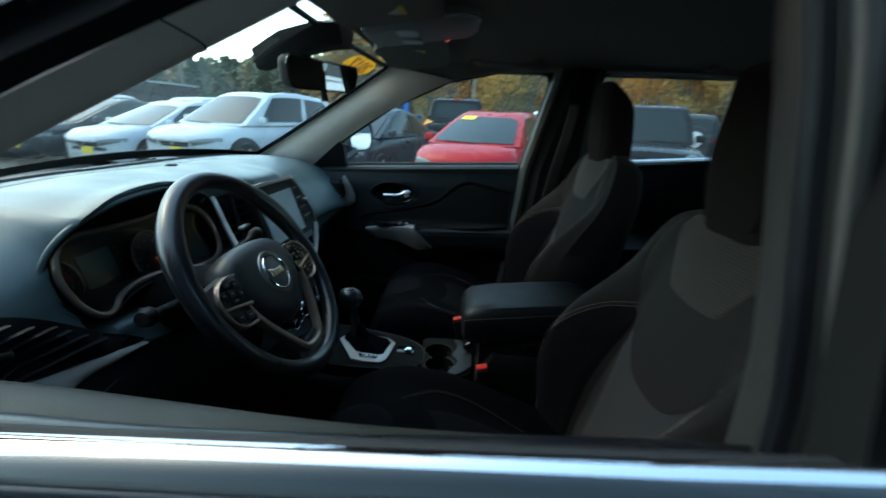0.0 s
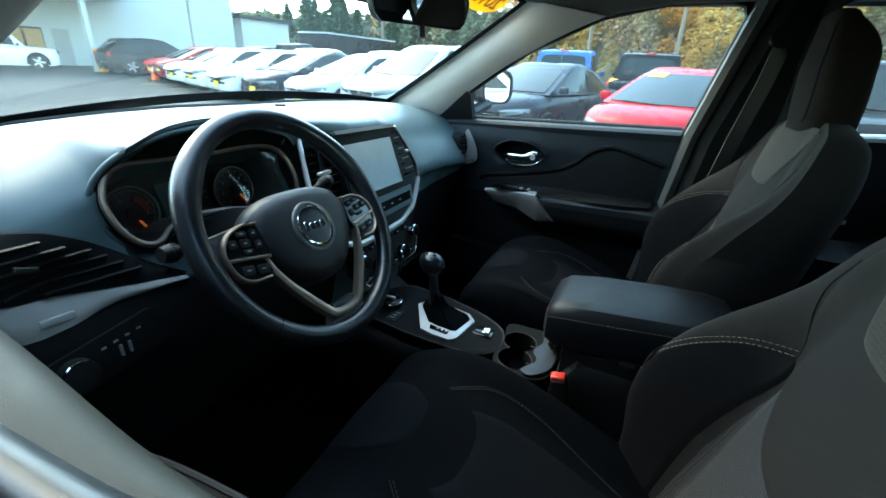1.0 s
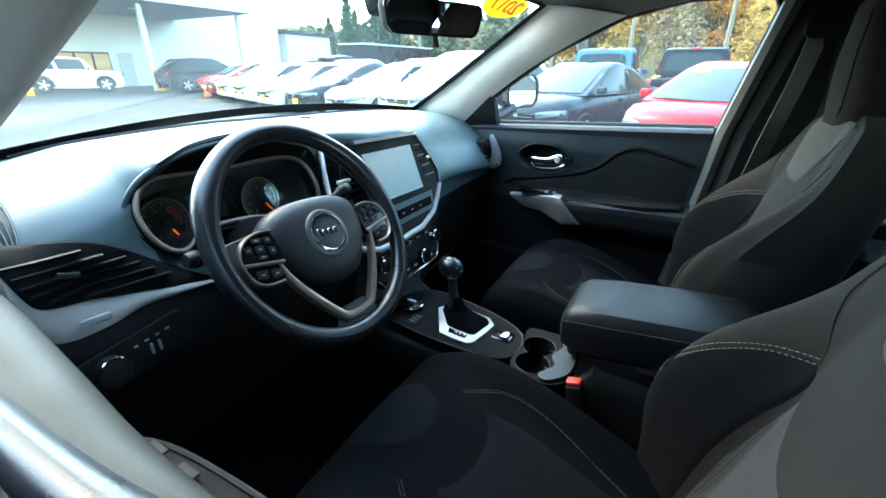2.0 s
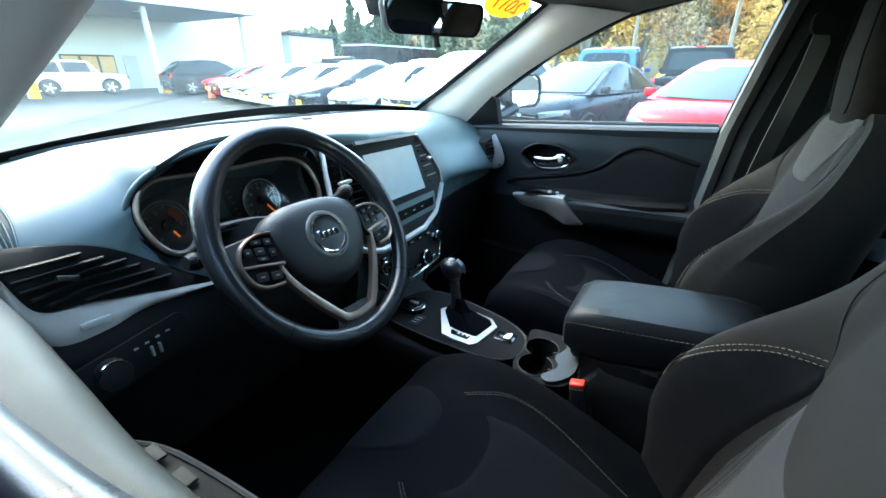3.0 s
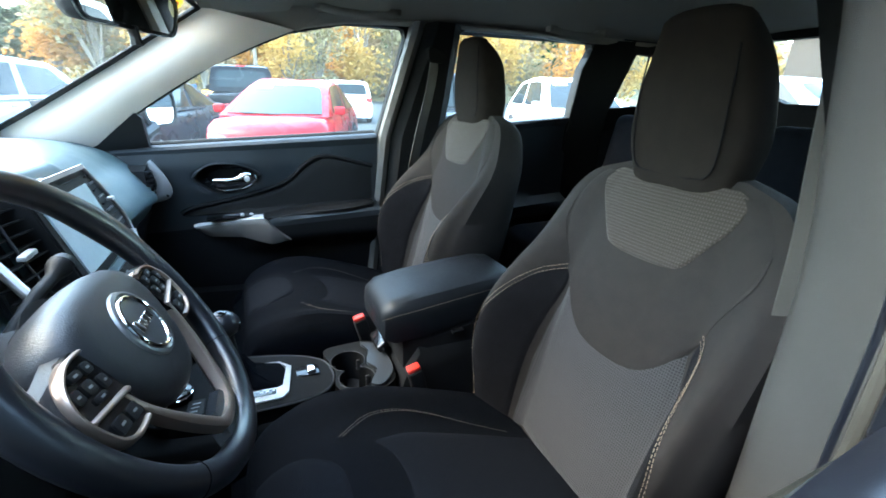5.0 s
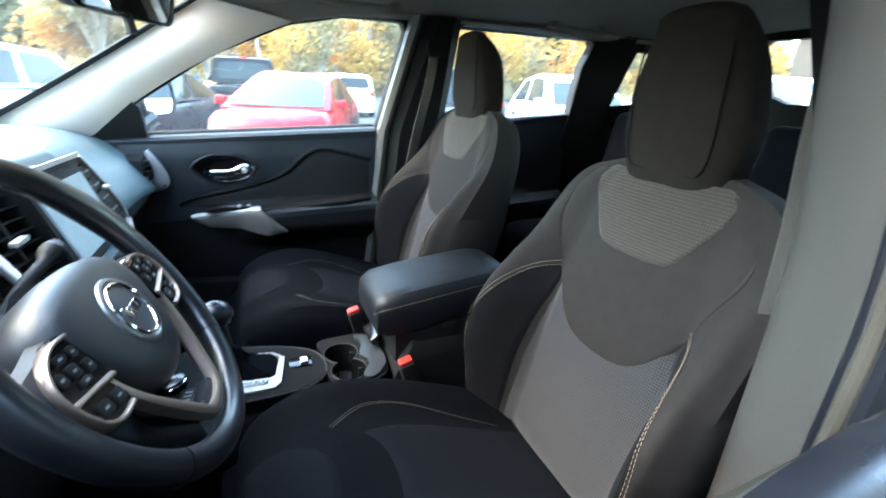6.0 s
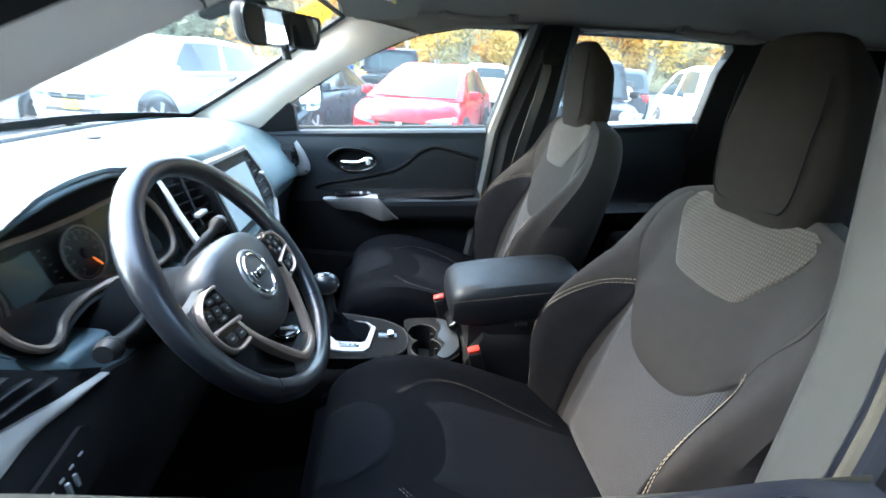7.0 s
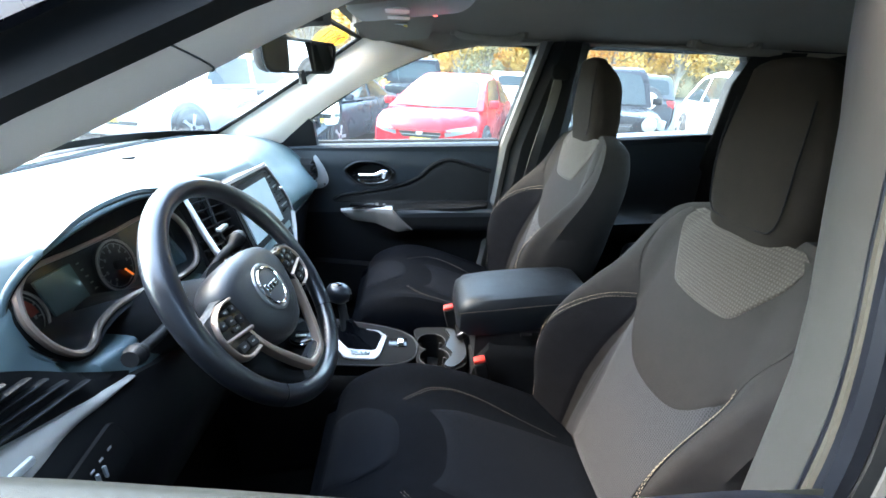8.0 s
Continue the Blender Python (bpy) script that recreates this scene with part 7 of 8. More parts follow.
def paint(name, c):
    return mat(name, c, 0.28, vary=0.03, spec=0.12, coat=0.12, patch=2, noise_rough=0.03)


RED_P, WHITE_P, SILVER_P = paint("red_paint", (0.36, 0.007, 0.014)), paint("white_paint", (0.72, 0.74, 0.75)), paint("silver_paint", (0.48, 0.52, 0.56))
NAVY_P, BLACK_P, BLUE_P, GREY_P = paint("dark_blue_paint", (0.024, 0.030, 0.040)), paint("black_paint", (0.009, 0.010, 0.012)), paint("blue_paint", (0.05, 0.12, 0.36)), paint("dark_grey_paint", (0.05, 0.055, 0.06))
YELLOW_P, CHAR_P, MAROON_P = paint("orange_yellow_paint", (0.70, 0.33, 0.03)), paint("charcoal_paint", (0.030, 0.034, 0.040)), paint("maroon_paint", (0.26, 0.02, 0.025))

# length, width, height, belt, bonnet front height, cowl y, windscreen top y, roof rear y, glass foot rear y, boot height
KINDS = {
    "hatchback": (4.10, 1.72, 1.45, 0.97, 0.84, 0.92, 1.92, 3.30, 3.95, 1.00),
    "saloon": (4.55, 1.78, 1.44, 0.95, 0.80, 1.08, 2.12, 3.05, 3.95, 1.03),
    "suv": (4.80, 1.92, 1.70, 1.07, 0.92, 1.10, 2.06, 4.05, 4.70, 1.10),
    "jeep": (4.35, 1.78, 1.68, 1.08, 1.00, 1.30, 1.62, 4.10, 4.28, 1.08),
    "van": (7.40, 2.20, 3.30, 1.20, 1.05, 0.95, 1.40, 7.20, 7.35, 1.25),
    "pickup": (5.60, 2.00, 1.93, 1.22, 1.10, 1.55, 2.10, 3.30, 3.45, 1.18),
}


def wheel_parts(car, x, y, r, s):
    m = facing((x, y, r), (s, 0, 0))
    w = new("wheel")
    w.empty_display_size = 0.05
    w.parent = car
    prof = ((0.62, 0.03), (0.70, 0.05), (0.90, 0.055), (0.98, 0.03), (1.0, -0.03), (0.98, -0.14), (0.7, -0.16))
    part("tyre", loft([[m @ Vector((r * k * math.cos(a), r * k * math.sin(a), z)) for a in [2 * math.pi * i / 22 for i in range(22)]] for k, z in prof]), TYRE, w, "black tyre")
    part("rim", loft([[m @ Vector((r * k * math.cos(a), r * k * math.sin(a), z)) for a in [2 * math.pi * i / 22 for i in range(22)]] for k, z in ((0.66, 0.05), (0.60, 0.045), (0.56, 0.02), (0.15, 0.02))]), GREY_P, w, "dark wheel dish")
    for i in range(5):
        a = 2 * math.pi * i / 5
        part("spoke", loft([[m @ Vector((r * (k * math.cos(a) - q * math.sin(a)), r * (k * math.sin(a) + q * math.cos(a)), z)) for q, z in ((-wd, 0.03), (wd, 0.03), (wd * 0.8, 0.056), (-wd * 0.8, 0.056))] for k, wd in ((0.10, 0.12), (0.40, 0.085), (0.63, 0.12))]), ALLOY, w, "silver alloy spoke")


def vehicle(kind, colour, at, face, label, plate_bar=True, boxy=False, bed=False, sticker=False):
    """A parked vehicle; at: the middle of its nose on the ground; face: the way its nose points."""
    L, W, H, belt, nose, cowl, wst, rr, rb, boot = KINDS[kind]
    w = W / 2
    f = Vector((*face, 0)).normalized()
    m = Matrix((Vector((f.y * -1, f.x, 0)), -f, Vector((0, 0, 1)))).transposed().to_4x4()
    m = Matrix(((-f.y, -f.x, 0, at[0]), (f.x, -f.y, 0, at[1]), (0, 0, 1, 0), (0, 0, 0, 1)))
    cat = {"suv": "car", "hatchback": "car", "saloon": "car", "jeep": "off-road car", "pickup": "pickup truck", "van": "van"}[kind]
    car = thing({"suv": "parked_suv", "hatchback": "parked_hatchback", "saloon": "parked_saloon", "jeep": "parked_jeep", "pickup": "pickup_truck", "van": "shade_van"}[kind], label, cat, m, group="parked vehicles", inside=False)
    blunt = 0.35 if kind in ("jeep", "pickup", "van") else 1.0
    st = [(0.0, 0.76, 0.44, nose - 0.17), (0.035, 0.86, 0.30, nose - 0.10 * blunt), (0.10, 0.925, 0.25, nose - 0.045 * blunt), (0.22, 0.965, 0.22, nose + 0.015), (0.42, 0.99, 0.21, nose + (belt - nose) * 0.36), (cowl * 0.55, 1.0, 0.20, nose + (belt - nose) * 0.62), (cowl, 1.0, 0.20, belt - 0.01), (cowl + 0.3, 1.0, 0.20, belt), (rb, 0.99, 0.22, boot), (L - 0.10, 0.95, 0.26, boot - 0.03), (L, 0.88, 0.40, boot - 0.14)]
    rings = []
    for y, k, zb, zt in st:
        hw, h = w * k, zt - zb
        rings.append([Vector((hw * a, y + (0.20 * (abs(a) ** 3) if y < 0.3 and not (kind in ("jeep", "pickup")) else 0.0), zb + h * b)) for a, b in ((-0.90, 0.0), (-0.98, 0.18), (-1.0, 0.42), (-0.985, 0.66), (-0.95, 0.86), (-0.86, 0.965), (-0.5, 1.0), (0.0, 1.02), (0.5, 1.0), (0.86, 0.965), (0.95, 0.86), (0.985, 0.66), (1.0, 0.42), (0.98, 0.18), (0.90, 0.0))])
    shell = loft(rings)
    skin = BVHTree.FromBMesh(shell)
    body = part("body", shell, colour, car, "painted body")

    def nose_pt(x, z, off):
        """A place on the nose: off metres in front of the bodywork at x across and z up."""
        hit = skin.ray_cast(Vector((x, -2, z)), Vector((0, 1, 0)))
        return Vector((x, (hit[0].y if hit[0] else 0.3) - off, z))
    wb, wt = w * 0.92, w * (0.80 if kind in ("jeep", "pickup") else 0.90 if kind == "van" else 0.70)
    bow0, bow1 = 0.16 * blunt, 0.10 * blunt
    zb = belt - 0.03

    def front(u, t, off=0.0):
        y = (cowl - 0.10 - bow0 * (1 - u * u)) * (1 - t) + (wst - bow1 * (1 - u * u)) * t
        nrm = Vector((0, -(H - zb), -(wst - cowl))).normalized()
        return Vector((u * (wb + (wt - wb) * t), y, zb + (H - 0.03 - zb) * (t + 0.04 * t * (1 - t)))) + Vector((0, nrm.y, -nrm.z)) * off

    def rear(u, t, off=0.0):
        y = (rb + bow1 * (1 - u * u)) * (1 - t) + (rr + 0.06 * (1 - u * u)) * t
        return Vector((u * (wb + (wt - wb) * t), y + off, zb + (H - 0.05 - zb) * t + off * 0.3))

    def side(s, v, t, off=0.0):
        a, b = front(s, t), rear(s, t)
        p = a.lerp(b, v)
        return Vector((p.x + s * (0.03 * math.sin(math.pi * v) + off), p.y, p.z + 0.055 * t * math.sin(math.pi * min(1, v * 1.15) ** 0.8)))
    n = 8
    rows = []
    for t in (0.0, 0.35, 0.7, 0.90, 0.96, 1.0):
        ring = [front(-1 + 2 * i / n, t) for i in range(n)] + [side(1, i / n, t) for i in range(n)] + [rear(1 - 2 * i / n, t) for i in range(n)] + [side(-1, 1 - i / n, t) for i in range(n)]
        mid = sum(ring, Vector()) / len(ring)
        rows.append([mid + (p - mid) * (1 - 0.05 * max(0, t - 0.85) / 0.15) for p in ring])
    c = sum(rows[-1], Vector()) / len(rows[-1])
    for k, dz in ((0.93, 0.020), (0.6, 0.042), (0.2, 0.050)):
        rows.append([c + (p - c) * k + Vector((0, 0, dz + (p.z - c.z) * (k - 1) * 0.0)) for p in rows[5]])
    part("cabin", loft(rows), colour, car, "painted roof and pillars")
    part("windscreen", grid(lambda u, v: front((-0.88 + 1.76 * u) * (1 - 0.07 * v ** 6), 0.06 + (0.83 - 0.07 * abs(2 * u - 1) ** 5) * v, 0.012), 16, 8), DGLASS, car, "dark windscreen")
    part("rear_window", grid(lambda u, v: rear((-0.82 + 1.64 * u) * (1 - 0.06 * (2 * v - 1) ** 6), 0.18 + (0.68 - 0.05 * abs(2 * u - 1) ** 5) * v, 0.014), 12, 6), DGLASS, car, "dark rear window")
    spans = ((0.05, 0.47), (0.52, 0.93)) if kind != "pickup" else ((0.08, 0.50), (0.55, 0.95))
    for s in (-1, 1):
        for a, b in spans:
            part("side_window", grid(lambda u, v: side(s, a + (b - a) * u + (0.05 * (1 - v) if a < 0.1 else 0) * (1 - u) - (0.06 * v if b > 0.9 and kind != "jeep" else 0) * u, 0.10 + 0.76 * v, 0.010), 6, 3), DGLASS, car, "dark side window")
        mir = side(s, 0.07, 0.12, 0.10)
        part("door_mirror", box(0.16, 0.09, 0.12, mir + Vector((s * 0.03, 0, 0.02)), 0.03, 3), colour if kind != "jeep" else BLACK_P, car, "rounded door mirror")
        # lamps, arches, wheels
        if kind == "jeep":
            part("headlamp", disc(0.105, 0.05, 24, facing((s * w * 0.66, -0.01, nose - 0.14), (0, -1, 0)), 0.01), LENS, car, "round clear headlamp")
            part("corner_lamp", box(0.10, 0.06, 0.14, (s * w * 0.86, 0.03, nose - 0.14), 0.02), LENS, car, "clear corner lamp")
        else:
            def hlp(u, v):
                x = 0.46 + 0.50 * u
                z = nose - 0.25 + 0.09 * u + (0.10 + 0.05 * u * (1 - u) - 0.03 * u) * v
                return nose_pt(s * x * w * 0.97, z, 0.010 + 0.006 * math.sin(math.pi * v))
            part("headlamp", sheet(grid(hlp, 8, 4), 0.03, (0, 1, 0)), LENS, car, "clear swept headlamp")
        part("tail_lamp", box(0.22, 0.10, 0.20, (s * w * 0.80, L - 0.05, boot - 0.17), 0.03), TAIL, car, "red tail lamp")
        r = 0.33 if kind in ("hatchback", "saloon") else 0.38
        for wy in (0.86, L - 0.92):
            part("wheel_arch", plate([((r + 0.07) * math.cos(a), (r + 0.07) * math.sin(a)) for a in [math.pi * i / 14 - 0.15 for i in range(14)]] + [(-(r + 0.07), -0.1), (r + 0.07, -0.1)], 0.03, facing((s * (w * 0.985), wy, r), (s, 0, 0))), RUBBER, car, "black wheel arch")
            wheel_parts(car, s * (w + 0.0), wy, r, s)
        part("door_seam", tube([side(s, 0.49, 0.0, 0.075), Vector((s * (w + 0.004), (cowl + rb) / 2 - 0.05, 0.75)), Vector((s * (w + 0.004), (cowl + rb) / 2 - 0.05, 0.40))], 0.006, 4), RUBBER, car)
        for hy in (0.40, 0.80):
            part("door_handle", box(0.03, 0.16, 0.03, (s * (w * 0.99), cowl + (rb - cowl) * hy, belt - 0.13), 0.01), colour, car)
    # nose
    gz = nose - 0.19
    part("grille", sheet(grid(lambda u, v: nose_pt((-0.40 + 0.80 * u) * w * (0.82 + 0.2 * v), gz - 0.085 + 0.13 * v, 0.012), 10, 3), 0.02, (0, 1, 0)), RUBBER, car, "black grille")
    for k in range(2):
        part("grille_bar", tube([nose_pt((-0.38 + 0.76 * u) * w, gz - 0.04 + 0.05 * k, 0.018) for u in (0, 0.15, 0.3, 0.5, 0.7, 0.85, 1)], 0.007, 6), CHROME, car, "chrome grille bar")
    part("badge_shape", disc(0.055, 0.012, 16, facing(nose_pt(0, gz + 0.005, 0.022), (0, -1, 0))), CHROME, car, "plain chrome badge shape")
    part("lower_intake", sheet(grid(lambda u, v: nose_pt((-0.55 + 1.10 * u) * w, 0.45 + 0.06 * v, 0.010), 10, 2), 0.03, (0, 1, 0)), RUBBER, car, "black lower intake")
    if plate_bar:
        part("number_plate", box(0.32, 0.012, 0.15, nose_pt(0, gz - 0.16, 0.020), 0.004), PLATE, car, "yellow dealer plate")
    part("wiper", tube([front(-0.6, 0.05, 0.02), front(0.15, 0.03, 0.02)], 0.010, 4), RUBBER, car)
    if sticker:
        part("sticker", grid(lambda u, v: front(-0.75 + 0.42 * u, 0.76 + 0.14 * v, 0.018), 3, 1), YELLOW, car, "yellow windscreen sticker")
    if bed:
        part("brake_lamp", box(0.26, 0.03, 0.035, (0, rr + 0.10, H - 0.02), 0.008), TAIL, car, "red high brake lamp")
        part("tailgate", box(W * 0.80, 0.05, 0.46, (0, L - 0.02, boot - 0.28), 0.02), colour, car, "painted tailgate")
    if boxy:
        part("spare_wheel", disc(0.37, 0.20, 24, facing((0, L + 0.02, 1.00), (0, 1, 0)), 0.05), TYRE, car, "spare wheel on the tailgate")
        part("spare_rim", disc(0.22, 0.03, 20, facing((0, L + 0.22, 1.00), (0, 1, 0)), 0.008), ALLOY, car, "silver spare rim")
    return car


ROW = (-0.30, -0.954)
vehicle("hatchback", RED_P, (0.10, 5.35), (-0.34, -0.94), "red hatchback parked nose out with clean windscreen", sticker=True)
vehicle("saloon", NAVY_P, (-2.42, 6.5), ROW, "dark blue saloon parked beside the red hatchback", plate_bar=False)
vehicle("suv", SILVER_P, (-5.15, 6.75), ROW, "silver sport utility with a yellow dealer plate")
vehicle("saloon", SILVER_P, (-7.35, 7.35), ROW, "pale silver saloon in the parked row")
vehicle("saloon", CHAR_P, (-9.5, 8.0), ROW, "charcoal saloon with a yellow dealer plate")
vehicle("saloon", WHITE_P, (-11.7, 8.7), ROW, "white saloon in the parked row")
vehicle("hatchback", WHITE_P, (-13.9, 9.5), ROW, "white hatchback in the parked row")
vehicle("saloon", WHITE_P, (-16.1, 10.4), ROW, "white saloon near the row's end")
vehicle("hatchback", MAROON_P, (-18.3, 11.4), ROW, "maroon hatchback at the row's end")
vehicle("saloon", RED_P, (-20.5, 12.5), ROW, "red saloon at the row's end")
vehicle("jeep", BLACK_P, (2.98, 5.5), ROW, "black square-nosed off-road car with round headlamps", plate_bar=False)
vehicle("suv", WHITE_P, (6.2, 5.5), (-0.35, -0.94), "white sport utility with a yellow windscreen sticker", sticker=True)
vehicle("jeep", GREY_P, (6.9, 15.4), (0.10, 1.0), "dark off-road car with a spare wheel behind", plate_bar=False, boxy=True)
vehicle("pickup", BLUE_P, (-2.35, 17.5), (0.02, 1.0), "blue pickup truck seen from behind", plate_bar=False, bed=True)
vehicle("pickup", BLACK_P, (0.15, 17.5), (0.02, 1.0), "black pickup truck seen from behind", plate_bar=False, bed=True)
vehicle("suv", YELLOW_P, (3.0, 25.0), (0.9, 0.3), "orange-yellow car far behind the row", plate_bar=False)
vehicle("jeep", WHITE_P, (4.6, 22.0), (0.1, 1.0), "white off-road car far behind the row", plate_bar=False)
vehicle("jeep", BLUE_P, (4.0, 34.0), (-0.1, -1.0), "small blue off-road car in the distance", plate_bar=False)
vehicle("suv", SILVER_P, (8.0, 1.2), (0.0, -1.0), "silver sport utility parked beside the rear", plate_bar=False)
vehicle("saloon", BLUE_P, (11.5, 2.6), (-0.2, -1.0), "blue saloon parked behind the car", plate_bar=False)
vehicle("jeep", WHITE_P, (-28.1, 12.9), (0.30, 0.95), "white compact off-road car under the canopy", plate_bar=False)
vehicle("suv", BLACK_P, (-23.7, 17.8), (0.19, 0.98), "dark sport utility beside the building", plate_bar=False)
for i, (k, p) in enumerate((("saloon", WHITE_P), ("suv", SILVER_P), ("saloon", WHITE_P), ("suv", WHITE_P), ("pickup", BLACK_P), ("suv", GREY_P), ("saloon", SILVER_P))):
    vehicle(k, p, (-7.0 - 2.9 * i, 19.0 + 1.0 * i), (0.1, 1.0), "car in the second row of the lot", plate_bar=False)

# showroom building with canopy
WALLP = mat("pale_corrugated_wall", (0.42, 0.455, 0.46), 0.6, vary=0.05, patch=0.6)
SOFFIT = mat("grey_soffit", (0.32, 0.335, 0.335), 0.8, vary=0.1, patch=0.5)
b = thing("showroom_building", "pale corrugated showroom with a wide flat canopy", "building", inside=False)
ribs = [[Vector((-34.0 + (0.05 if i % 2 else 0.0), 2 + i * 0.35, z)) for i in range(80)] for z in (0, 7.2)]
part("wall", loft(ribs + [[p + Vector((-8, 0, 0)) for p in r] for r in ribs[::-1]], caps=False, closed=False), WALLP, b, "pale ribbed metal wall")
part("canopy", loft([[Vector((x, y, z)) for x, z in ((-36, 4.35), (-25.5, 4.42), (-25.5, 4.80), (-36, 4.85))] for y in (-6, 20.3)]), SOFFIT, b, "grey canopy with a dark edge")
for y in (8.0, 13.93, 20.0):
    pst = part("canopy_post", box(0.22, 0.22, 4.38, (-26.7, y, 2.19)), WALLP, b, "white steel post")
part("doorway", box(0.10, 3.0, 2.0, (-33.95, 13.85, 1.10)), RUBBER, b, "dark doorway")
for k in range(3):
    part("door_pane", box(0.04, 0.85, 1.75, (-33.88, 12.85 + 1.0 * k, 1.12)), mat("warm_lit_glass", (0.40, 0.25, 0.09), 0.3), b, "warm glass pane")
for y in (16.3,):
    part("side_door", box(0.06, 0.9, 2.1, (-33.92, y, 1.05)), SOFFIT, b, "grey door")
part("soffit_lamp", disc(0.35, 0.05, 16, pose(-29, 15.0, 4.33)), LAMP_LENS, b, "round canopy lamp")
bl = thing("low_building", "white low building with a dark roof edge", "building", inside=False)
part("wall", box(10, 6, 4.2, (-40, 34.5, 2.1)), WALLP, bl, "white wall")
part("roof_edge", box(10.6, 6.6, 0.30, (-40, 34.5, 4.35)), RUBBER, bl, "dark roof edge")
bb = thing("tan_building", "tan panelled building far behind the car", "building", inside=False)
part("wall", box(14, 10, 5.2, (40, 12.7, 2.6)), mat("tan_panel_wall", (0.056, 0.046, 0.039), 0.85, grain=0.3, scale=40, vary=0.12, patch=0.8, spec=0.2), bb, "tan panelled wall")
part("roof_edge", box(14.4, 10.4, 0.25, (40, 12.7, 5.3)), CONC, bb, "pale roof edge")
part("roller_door", box(0.08, 3.0, 3.4, (32.97, 10.2, 1.7), 0.02), CONC, bb, "pale roller door")
tr = thing("box_trailer", "long dark trailer with a pale top edge", "trailer", inside=False)
part("body", box(2.6, 9.5, 2.1, (-22.9, 31.5, 1.85), 0.05), BLACK_P, tr, "dark body")
part("top_edge", box(2.7, 9.6, 0.10, (-22.9, 31.5, 2.93)), WALLP, tr, "pale edge")
for y in (28.5, 34.0):
    part("wheel", disc(0.48, 0.3, 18, facing((-21.7, y, 0.48), (1, 0, 0))), TYRE, tr, "black wheel")
part("stand", box(2.0, 0.3, 0.95, (-22.9, 33, 0.5)), BLACK_P, tr)


def bollard(x, y):
    t = thing("bollard", "yellow steel guard post by the canopy", "bollard", pose(x, y, 0), group="yellow bollards", inside=False)
    part("post", box(0.34, 0.34, 1.15, (0, 0, 0.575), 0.05, 3), YELLOW_P, t)
    return t


bollard(-26.3, 14.0)
bollard(-26.3, 8.0)
cn = thing("traffic_cone", "orange traffic cone with a white band", "traffic cone", pose(-19.5, 12.2, 0), inside=False)
part("cone", loft([[Vector((r * math.cos(a), r * math.sin(a), z)) for a in [2 * math.pi * i / 16 for i in range(16)]] for r, z in ((0.17, 0.03), (0.10, 0.40), (0.035, 0.72))]), mat("cone_orange", (0.75, 0.14, 0.03), 0.6), cn)
part("band", loft([[Vector((r * math.cos(a), r * math.sin(a), z)) for a in [2 * math.pi * i / 16 for i in range(16)]] for r, z in ((0.108, 0.38), (0.080, 0.52))], caps=False), WHITE_P, cn, "white band")
part("foot", box(0.40, 0.40, 0.04, (0, 0, 0.02), 0.01), RUBBER, cn)
for i in range(9):
    solo(part("bay_line", box(0.10, 4.6, 0.004, (0, 0, 0.004)), LINE), "worn yellow parking bay line", "road marking", group="bay lines", kind="structure", inside=False, m=pose(1.45 - 2.35 * i, 8.4 + 0.55 * i, 0, 0, 0, -13))
POLE_M = mat("weathered_pole_wood", (0.16, 0.13, 0.10), 0.9, grain=0.8, scale=30)
for x, y, h in ((-5.1, 40.0, 11.0), (1.55, 40.0, 11.0), (-25.2, 40.0, 10.0)):
    p = thing("utility_pole", "tall weathered wooden utility pole", "utility pole", pose(x, y, 0), group="utility poles", inside=False)
    part("post", tube([(0, 0, 0), (0, 0, h)], [0.17, 0.12], 12), POLE_M, p)
    part("cross_arm", box(2.2, 0.12, 0.14, (0, 0, h - 0.7)), POLE_M, p)


# trees: trunk, limbs and a crown of many small clumps
def leaf(name, c, vary=0.35):
    m = mat(name, c, 0.8, vary=vary, patch=1.2, scale=8, spec=0.2)
    nt, b = m.node_tree, m.node_tree.nodes["Principled BSDF"]
    tl, mx = nt.nodes.new("ShaderNodeBsdfTranslucent"), nt.nodes.new("ShaderNodeMixShader")
    mx.inputs[0].default_value = 0.45
    nt.links.new(b.inputs["Base Color"].links[0].from_socket, tl.inputs[0])
    nt.links.new(b.outputs[0], mx.inputs[1])
    nt.links.new(tl.outputs[0], mx.inputs[2])
    nt.links.new(mx.outputs[0], nt.nodes["Material Output"].inputs[0])
    return m


L_ORANGE, L_YELLOW, L_OLIVE, L_GREEN, L_BROWN = leaf("orange_leaves", (0.52, 0.28, 0.095)), leaf("yellow_leaves", (0.55, 0.38, 0.14)), leaf("olive_leaves", (0.33, 0.30, 0.19)), leaf("fir_needles", (0.035, 0.075, 0.035)), leaf("brown_leaves", (0.42, 0.31, 0.20))
L_MOSS = leaf("dull_green_leaves", (0.12, 0.15, 0.10))
BARK = mat("grey_bark", (0.20, 0.18, 0.155), 0.9, grain=0.8, scale=25)


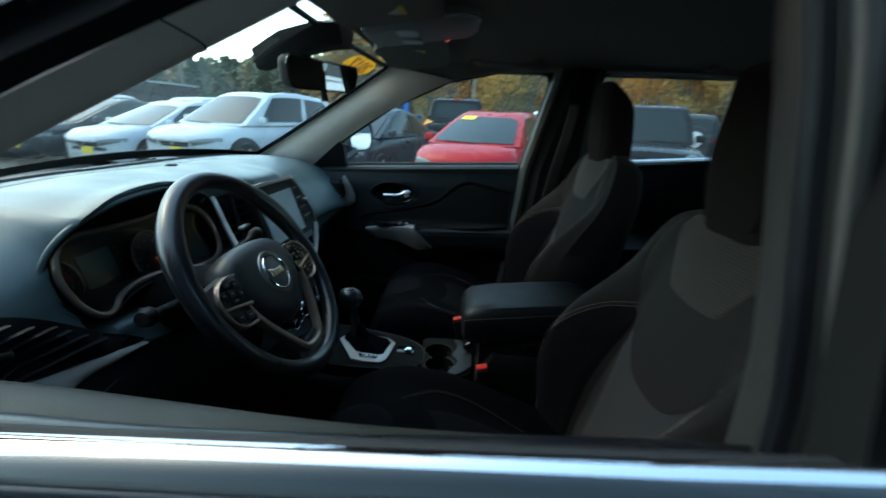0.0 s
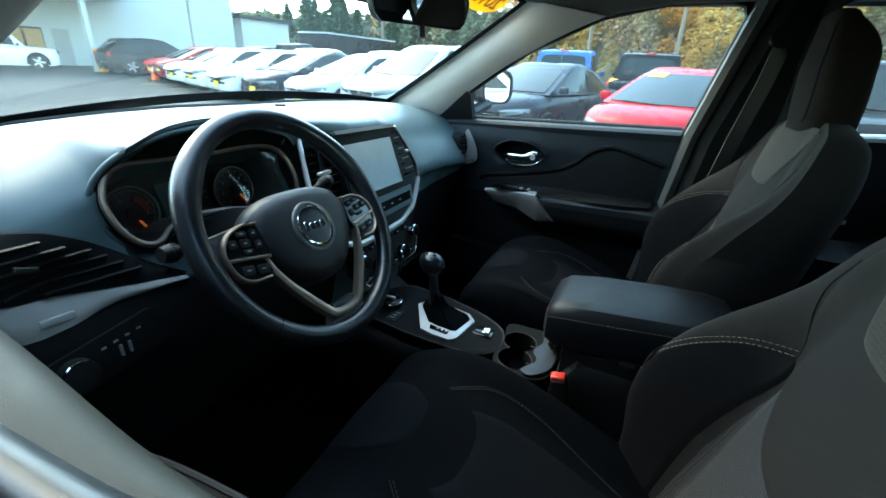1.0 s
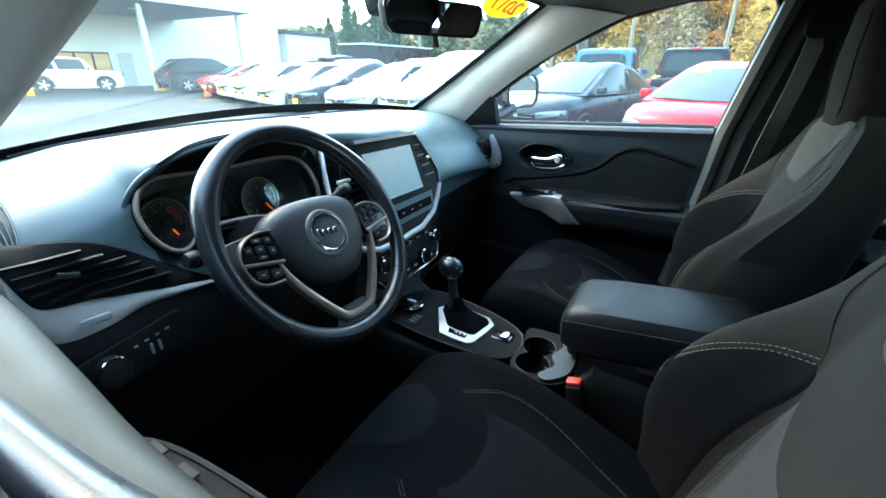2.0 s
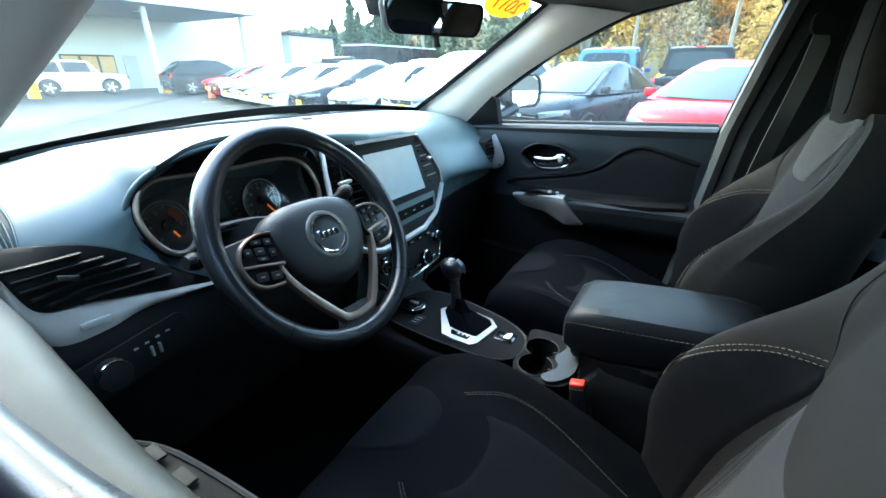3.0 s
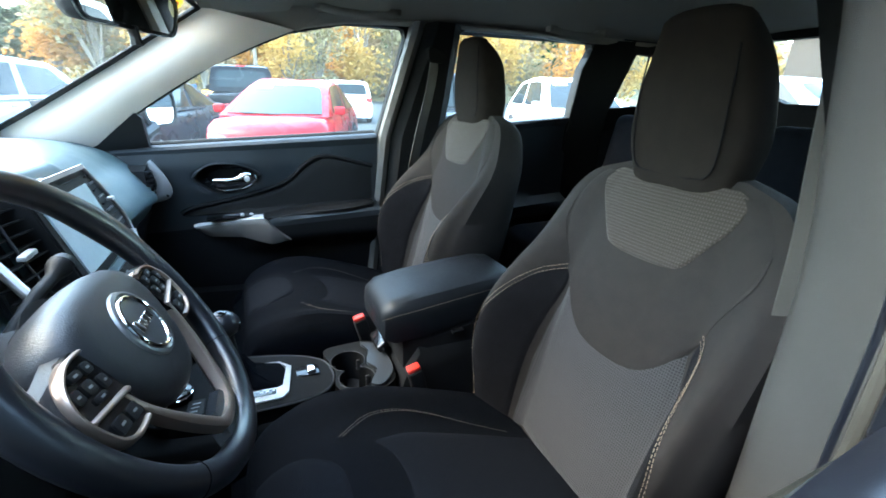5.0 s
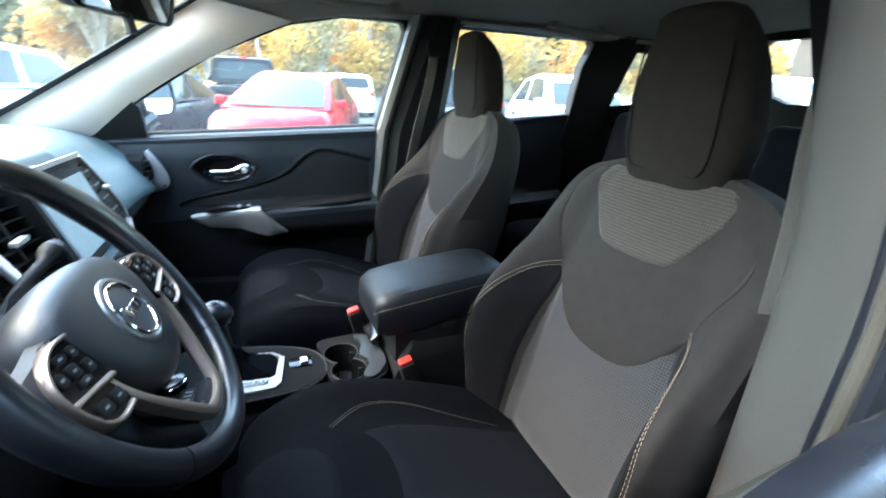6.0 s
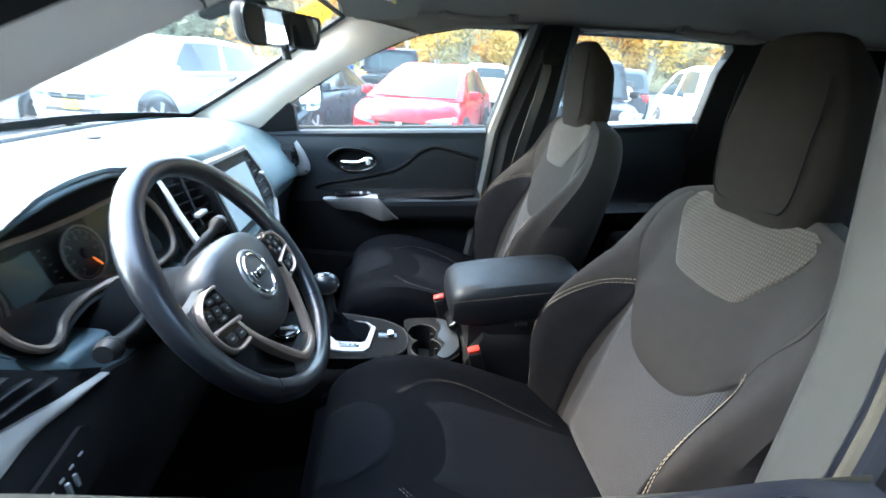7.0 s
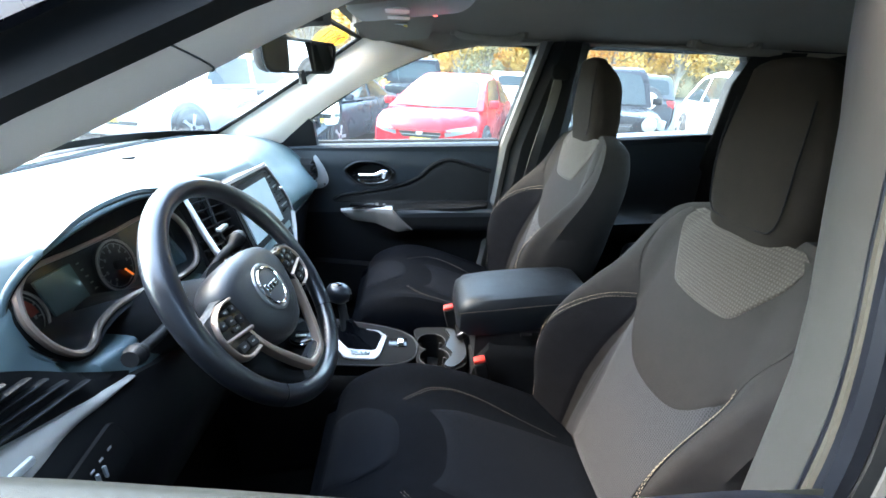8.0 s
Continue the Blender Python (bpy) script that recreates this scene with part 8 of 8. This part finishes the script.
def clumps(spots, size, rng):
    """Many small ragged tufts, each of three crossed leaf blades, in one mesh."""
    verts, faces = [], []
    for p in spots:
        for k in range(3):
            a, tilt, sc = rng.uniform(0, 6.28), rng.uniform(-0.9, 0.9), size * rng.uniform(0.6, 1.5)
            u = Vector((math.cos(a), math.sin(a), tilt)).normalized() * sc
            v = Vector((-math.sin(a) * 0.6, math.cos(a) * 0.6, rng.uniform(-0.8, 0.8))).normalized() * sc * 0.7
            q = p + Vector((rng.uniform(-1, 1), rng.uniform(-1, 1), rng.uniform(-1, 1))) * size * 0.5
            i = len(verts)
            verts += [q - u * 0.9, q - v * 0.7 + u * 0.2, q + u, q + v + u * 0.1]
            faces.append((i, i + 1, i + 2, i + 3))
    me = bpy.data.meshes.new("crown")
    me.from_pydata(verts, [], faces)
    return me


def tree(x, y, h, kind, material, seed, label, group):
    rng = random.Random(seed)
    t = thing("tree", label, "tree", pose(x, y, 0), group=group, inside=False)
    part("trunk", tube([(0, 0, 0), (rng.uniform(-0.2, 0.2), 0, h * 0.4), (rng.uniform(-0.4, 0.4), rng.uniform(-0.3, 0.3), h * 0.92)], [h * 0.022, h * 0.016, h * 0.004], 8), BARK, t)
    spots = []
    if kind == "fir":
        for i in range(620):
            z = h * (0.10 + 0.90 * rng.random() ** 1.3)
            rad = h * 0.27 * (1 - z / h) ** 0.8 * (0.55 + 0.45 * math.sin(z * 5) ** 2) + 0.1
            a = rng.uniform(0, 6.28)
            q = rad * rng.random() ** 0.5
            spots.append(Vector((q * math.cos(a), q * math.sin(a), z - q * 0.35)))
        size = h * 0.030
    else:
        blobs = [(Vector((rng.uniform(-0.2, 0.2) * h, rng.uniform(-0.2, 0.2) * h, h * rng.uniform(0.16, 0.85))), h * rng.uniform(0.12, 0.22)) for _ in range(9)]
        for c, r in blobs:
            part("limb", tube([(0, 0, h * 0.12), c * 0.6 + Vector((0, 0, h * 0.12)), c], [h * 0.010, h * 0.007, h * 0.002], 6), BARK, t)
        for i in range(1250):
            c, r = blobs[i % 9]
            d = Vector((rng.gauss(0, 1), rng.gauss(0, 1), rng.gauss(0, 1))).normalized()
            spots.append(c + d * r * rng.random() ** 0.35)
        size = h * 0.0165
    me = clumps(spots, size, rng)
    me.materials.append(material)
    cr = new("crown", me)
    cr.parent = t
    return t


rng = random.Random(5)
for i, (x, y, h) in enumerate(((-46.4, 50, 7.6), (-43.9, 51, 10.2), (-42.2, 49, 8.6), (-40.2, 52, 9.8), (-38.0, 50, 8.2), (-36.6, 52, 7.2), (-45, 54, 8.8), (-41, 55, 9.6), (-34.2, 57, 8.0))):
    tree(x, y, h, "fir", L_GREEN, 20 + i, "dark green fir beyond the lot", "firs beyond the lot")
# wooded hillside all along behind the lot
AUT = (L_ORANGE, L_YELLOW, L_OLIVE, L_ORANGE, L_YELLOW, L_BROWN, L_OLIVE)
for i in range(26):
    x = -16 + i * 2.6 + rng.uniform(-1, 1)
    tree(x, 54 + rng.uniform(-5, 7) - 0.15 * abs(x), rng.uniform(9, 15), "leaf", AUT[i % 7], 60 + i, "autumn tree in yellow, orange and olive leaf", "autumn trees beyond the lot")


def hill_z(x, y):
    return 34 * max(0, (y - 55) / 75) ** 1.2 * (0.20 + 0.80 * smooth(-34, -2, x))


solo(part("hillside", grid(lambda u, v: Vector((-190 + 380 * u, 55 + 75 * v, max(0.02, hill_z(-190 + 380 * u, 55 + 75 * v) + 3 * math.sin(u * 19) * v))), 40, 12), mat("leaf_litter", (0.15, 0.145, 0.085), 0.95, grain=0.6, scale=3, vary=0.3, patch=0.15)), "wooded hillside covered in fallen leaves", "hillside", kind="structure", inside=False)
for k, (m, cnt) in enumerate(((L_ORANGE, 8000), (L_YELLOW, 9000), (L_OLIVE, 16000), (L_BROWN, 9000), (L_GREEN, 6000), (L_MOSS, 22000))):
    spots = []
    for j in range(cnt // 55):
        u, v = rng.random(), rng.random() ** 0.8
        cx, cy = (-120 + 240 * u, 60 + 50 * v) if m is not L_MOSS else (-110 + 95 * u, 58 + 50 * v)
        if cx < -22 and m in (L_ORANGE, L_YELLOW, L_BROWN) and j % 5:
            cx = -cx
        cz = hill_z(cx, cy)
        hh = rng.uniform(7, 13) * (0.50 + 0.50 * smooth(-34, -4, cx))
        for q in range(55):
            a, r = rng.uniform(0, 6.28), rng.random() ** 0.5
            zz = rng.random()
            wd = hh * 0.30 * (math.sin(math.pi * min(1, 0.15 + zz * 0.85)) if m is not L_GREEN else (1 - zz))
            spots.append(Vector((cx + wd * r * math.cos(a), cy + wd * r * math.sin(a), cz + 1.5 + hh * zz)))
    me = clumps(spots, 0.55, rng)
    me.materials.append(m)
    ob = new("far_woods", me)
    tagged(ob, "far autumn woods on the hillside", "woods", kind="stuff")
solo(part("backdrop", grid(lambda u, v: Vector((150 * math.sin((u - 0.5) * 4.4), 20 + 150 * math.cos((u - 0.5) * 4.4), 7 * v + (1.2 * math.sin(u * 47) + 0.8 * math.sin(u * 113)) * v)), 80, 2), mat("distant_woods", (0.09, 0.105, 0.07), 0.95, vary=0.5, patch=0.12, scale=2)), "distant wooded ridge round the lot", "ridge", kind="structure", inside=False)
for i in range(7):
    vehicle(("suv", "saloon", "pickup")[i % 3], (WHITE_P, GREY_P, SILVER_P, BLACK_P)[i % 4], (-9 + 3.2 * i, -9.0), (0, 1), "car parked across the aisle behind the viewer", plate_bar=False)
# Unseen van, added only to block skylight from the driver's window.
vehicle("van", CHAR_P, (-3.2, -2.85), (-1, 0.0), "unseen tall dark van added to shade the driver's side", plate_bar=False)
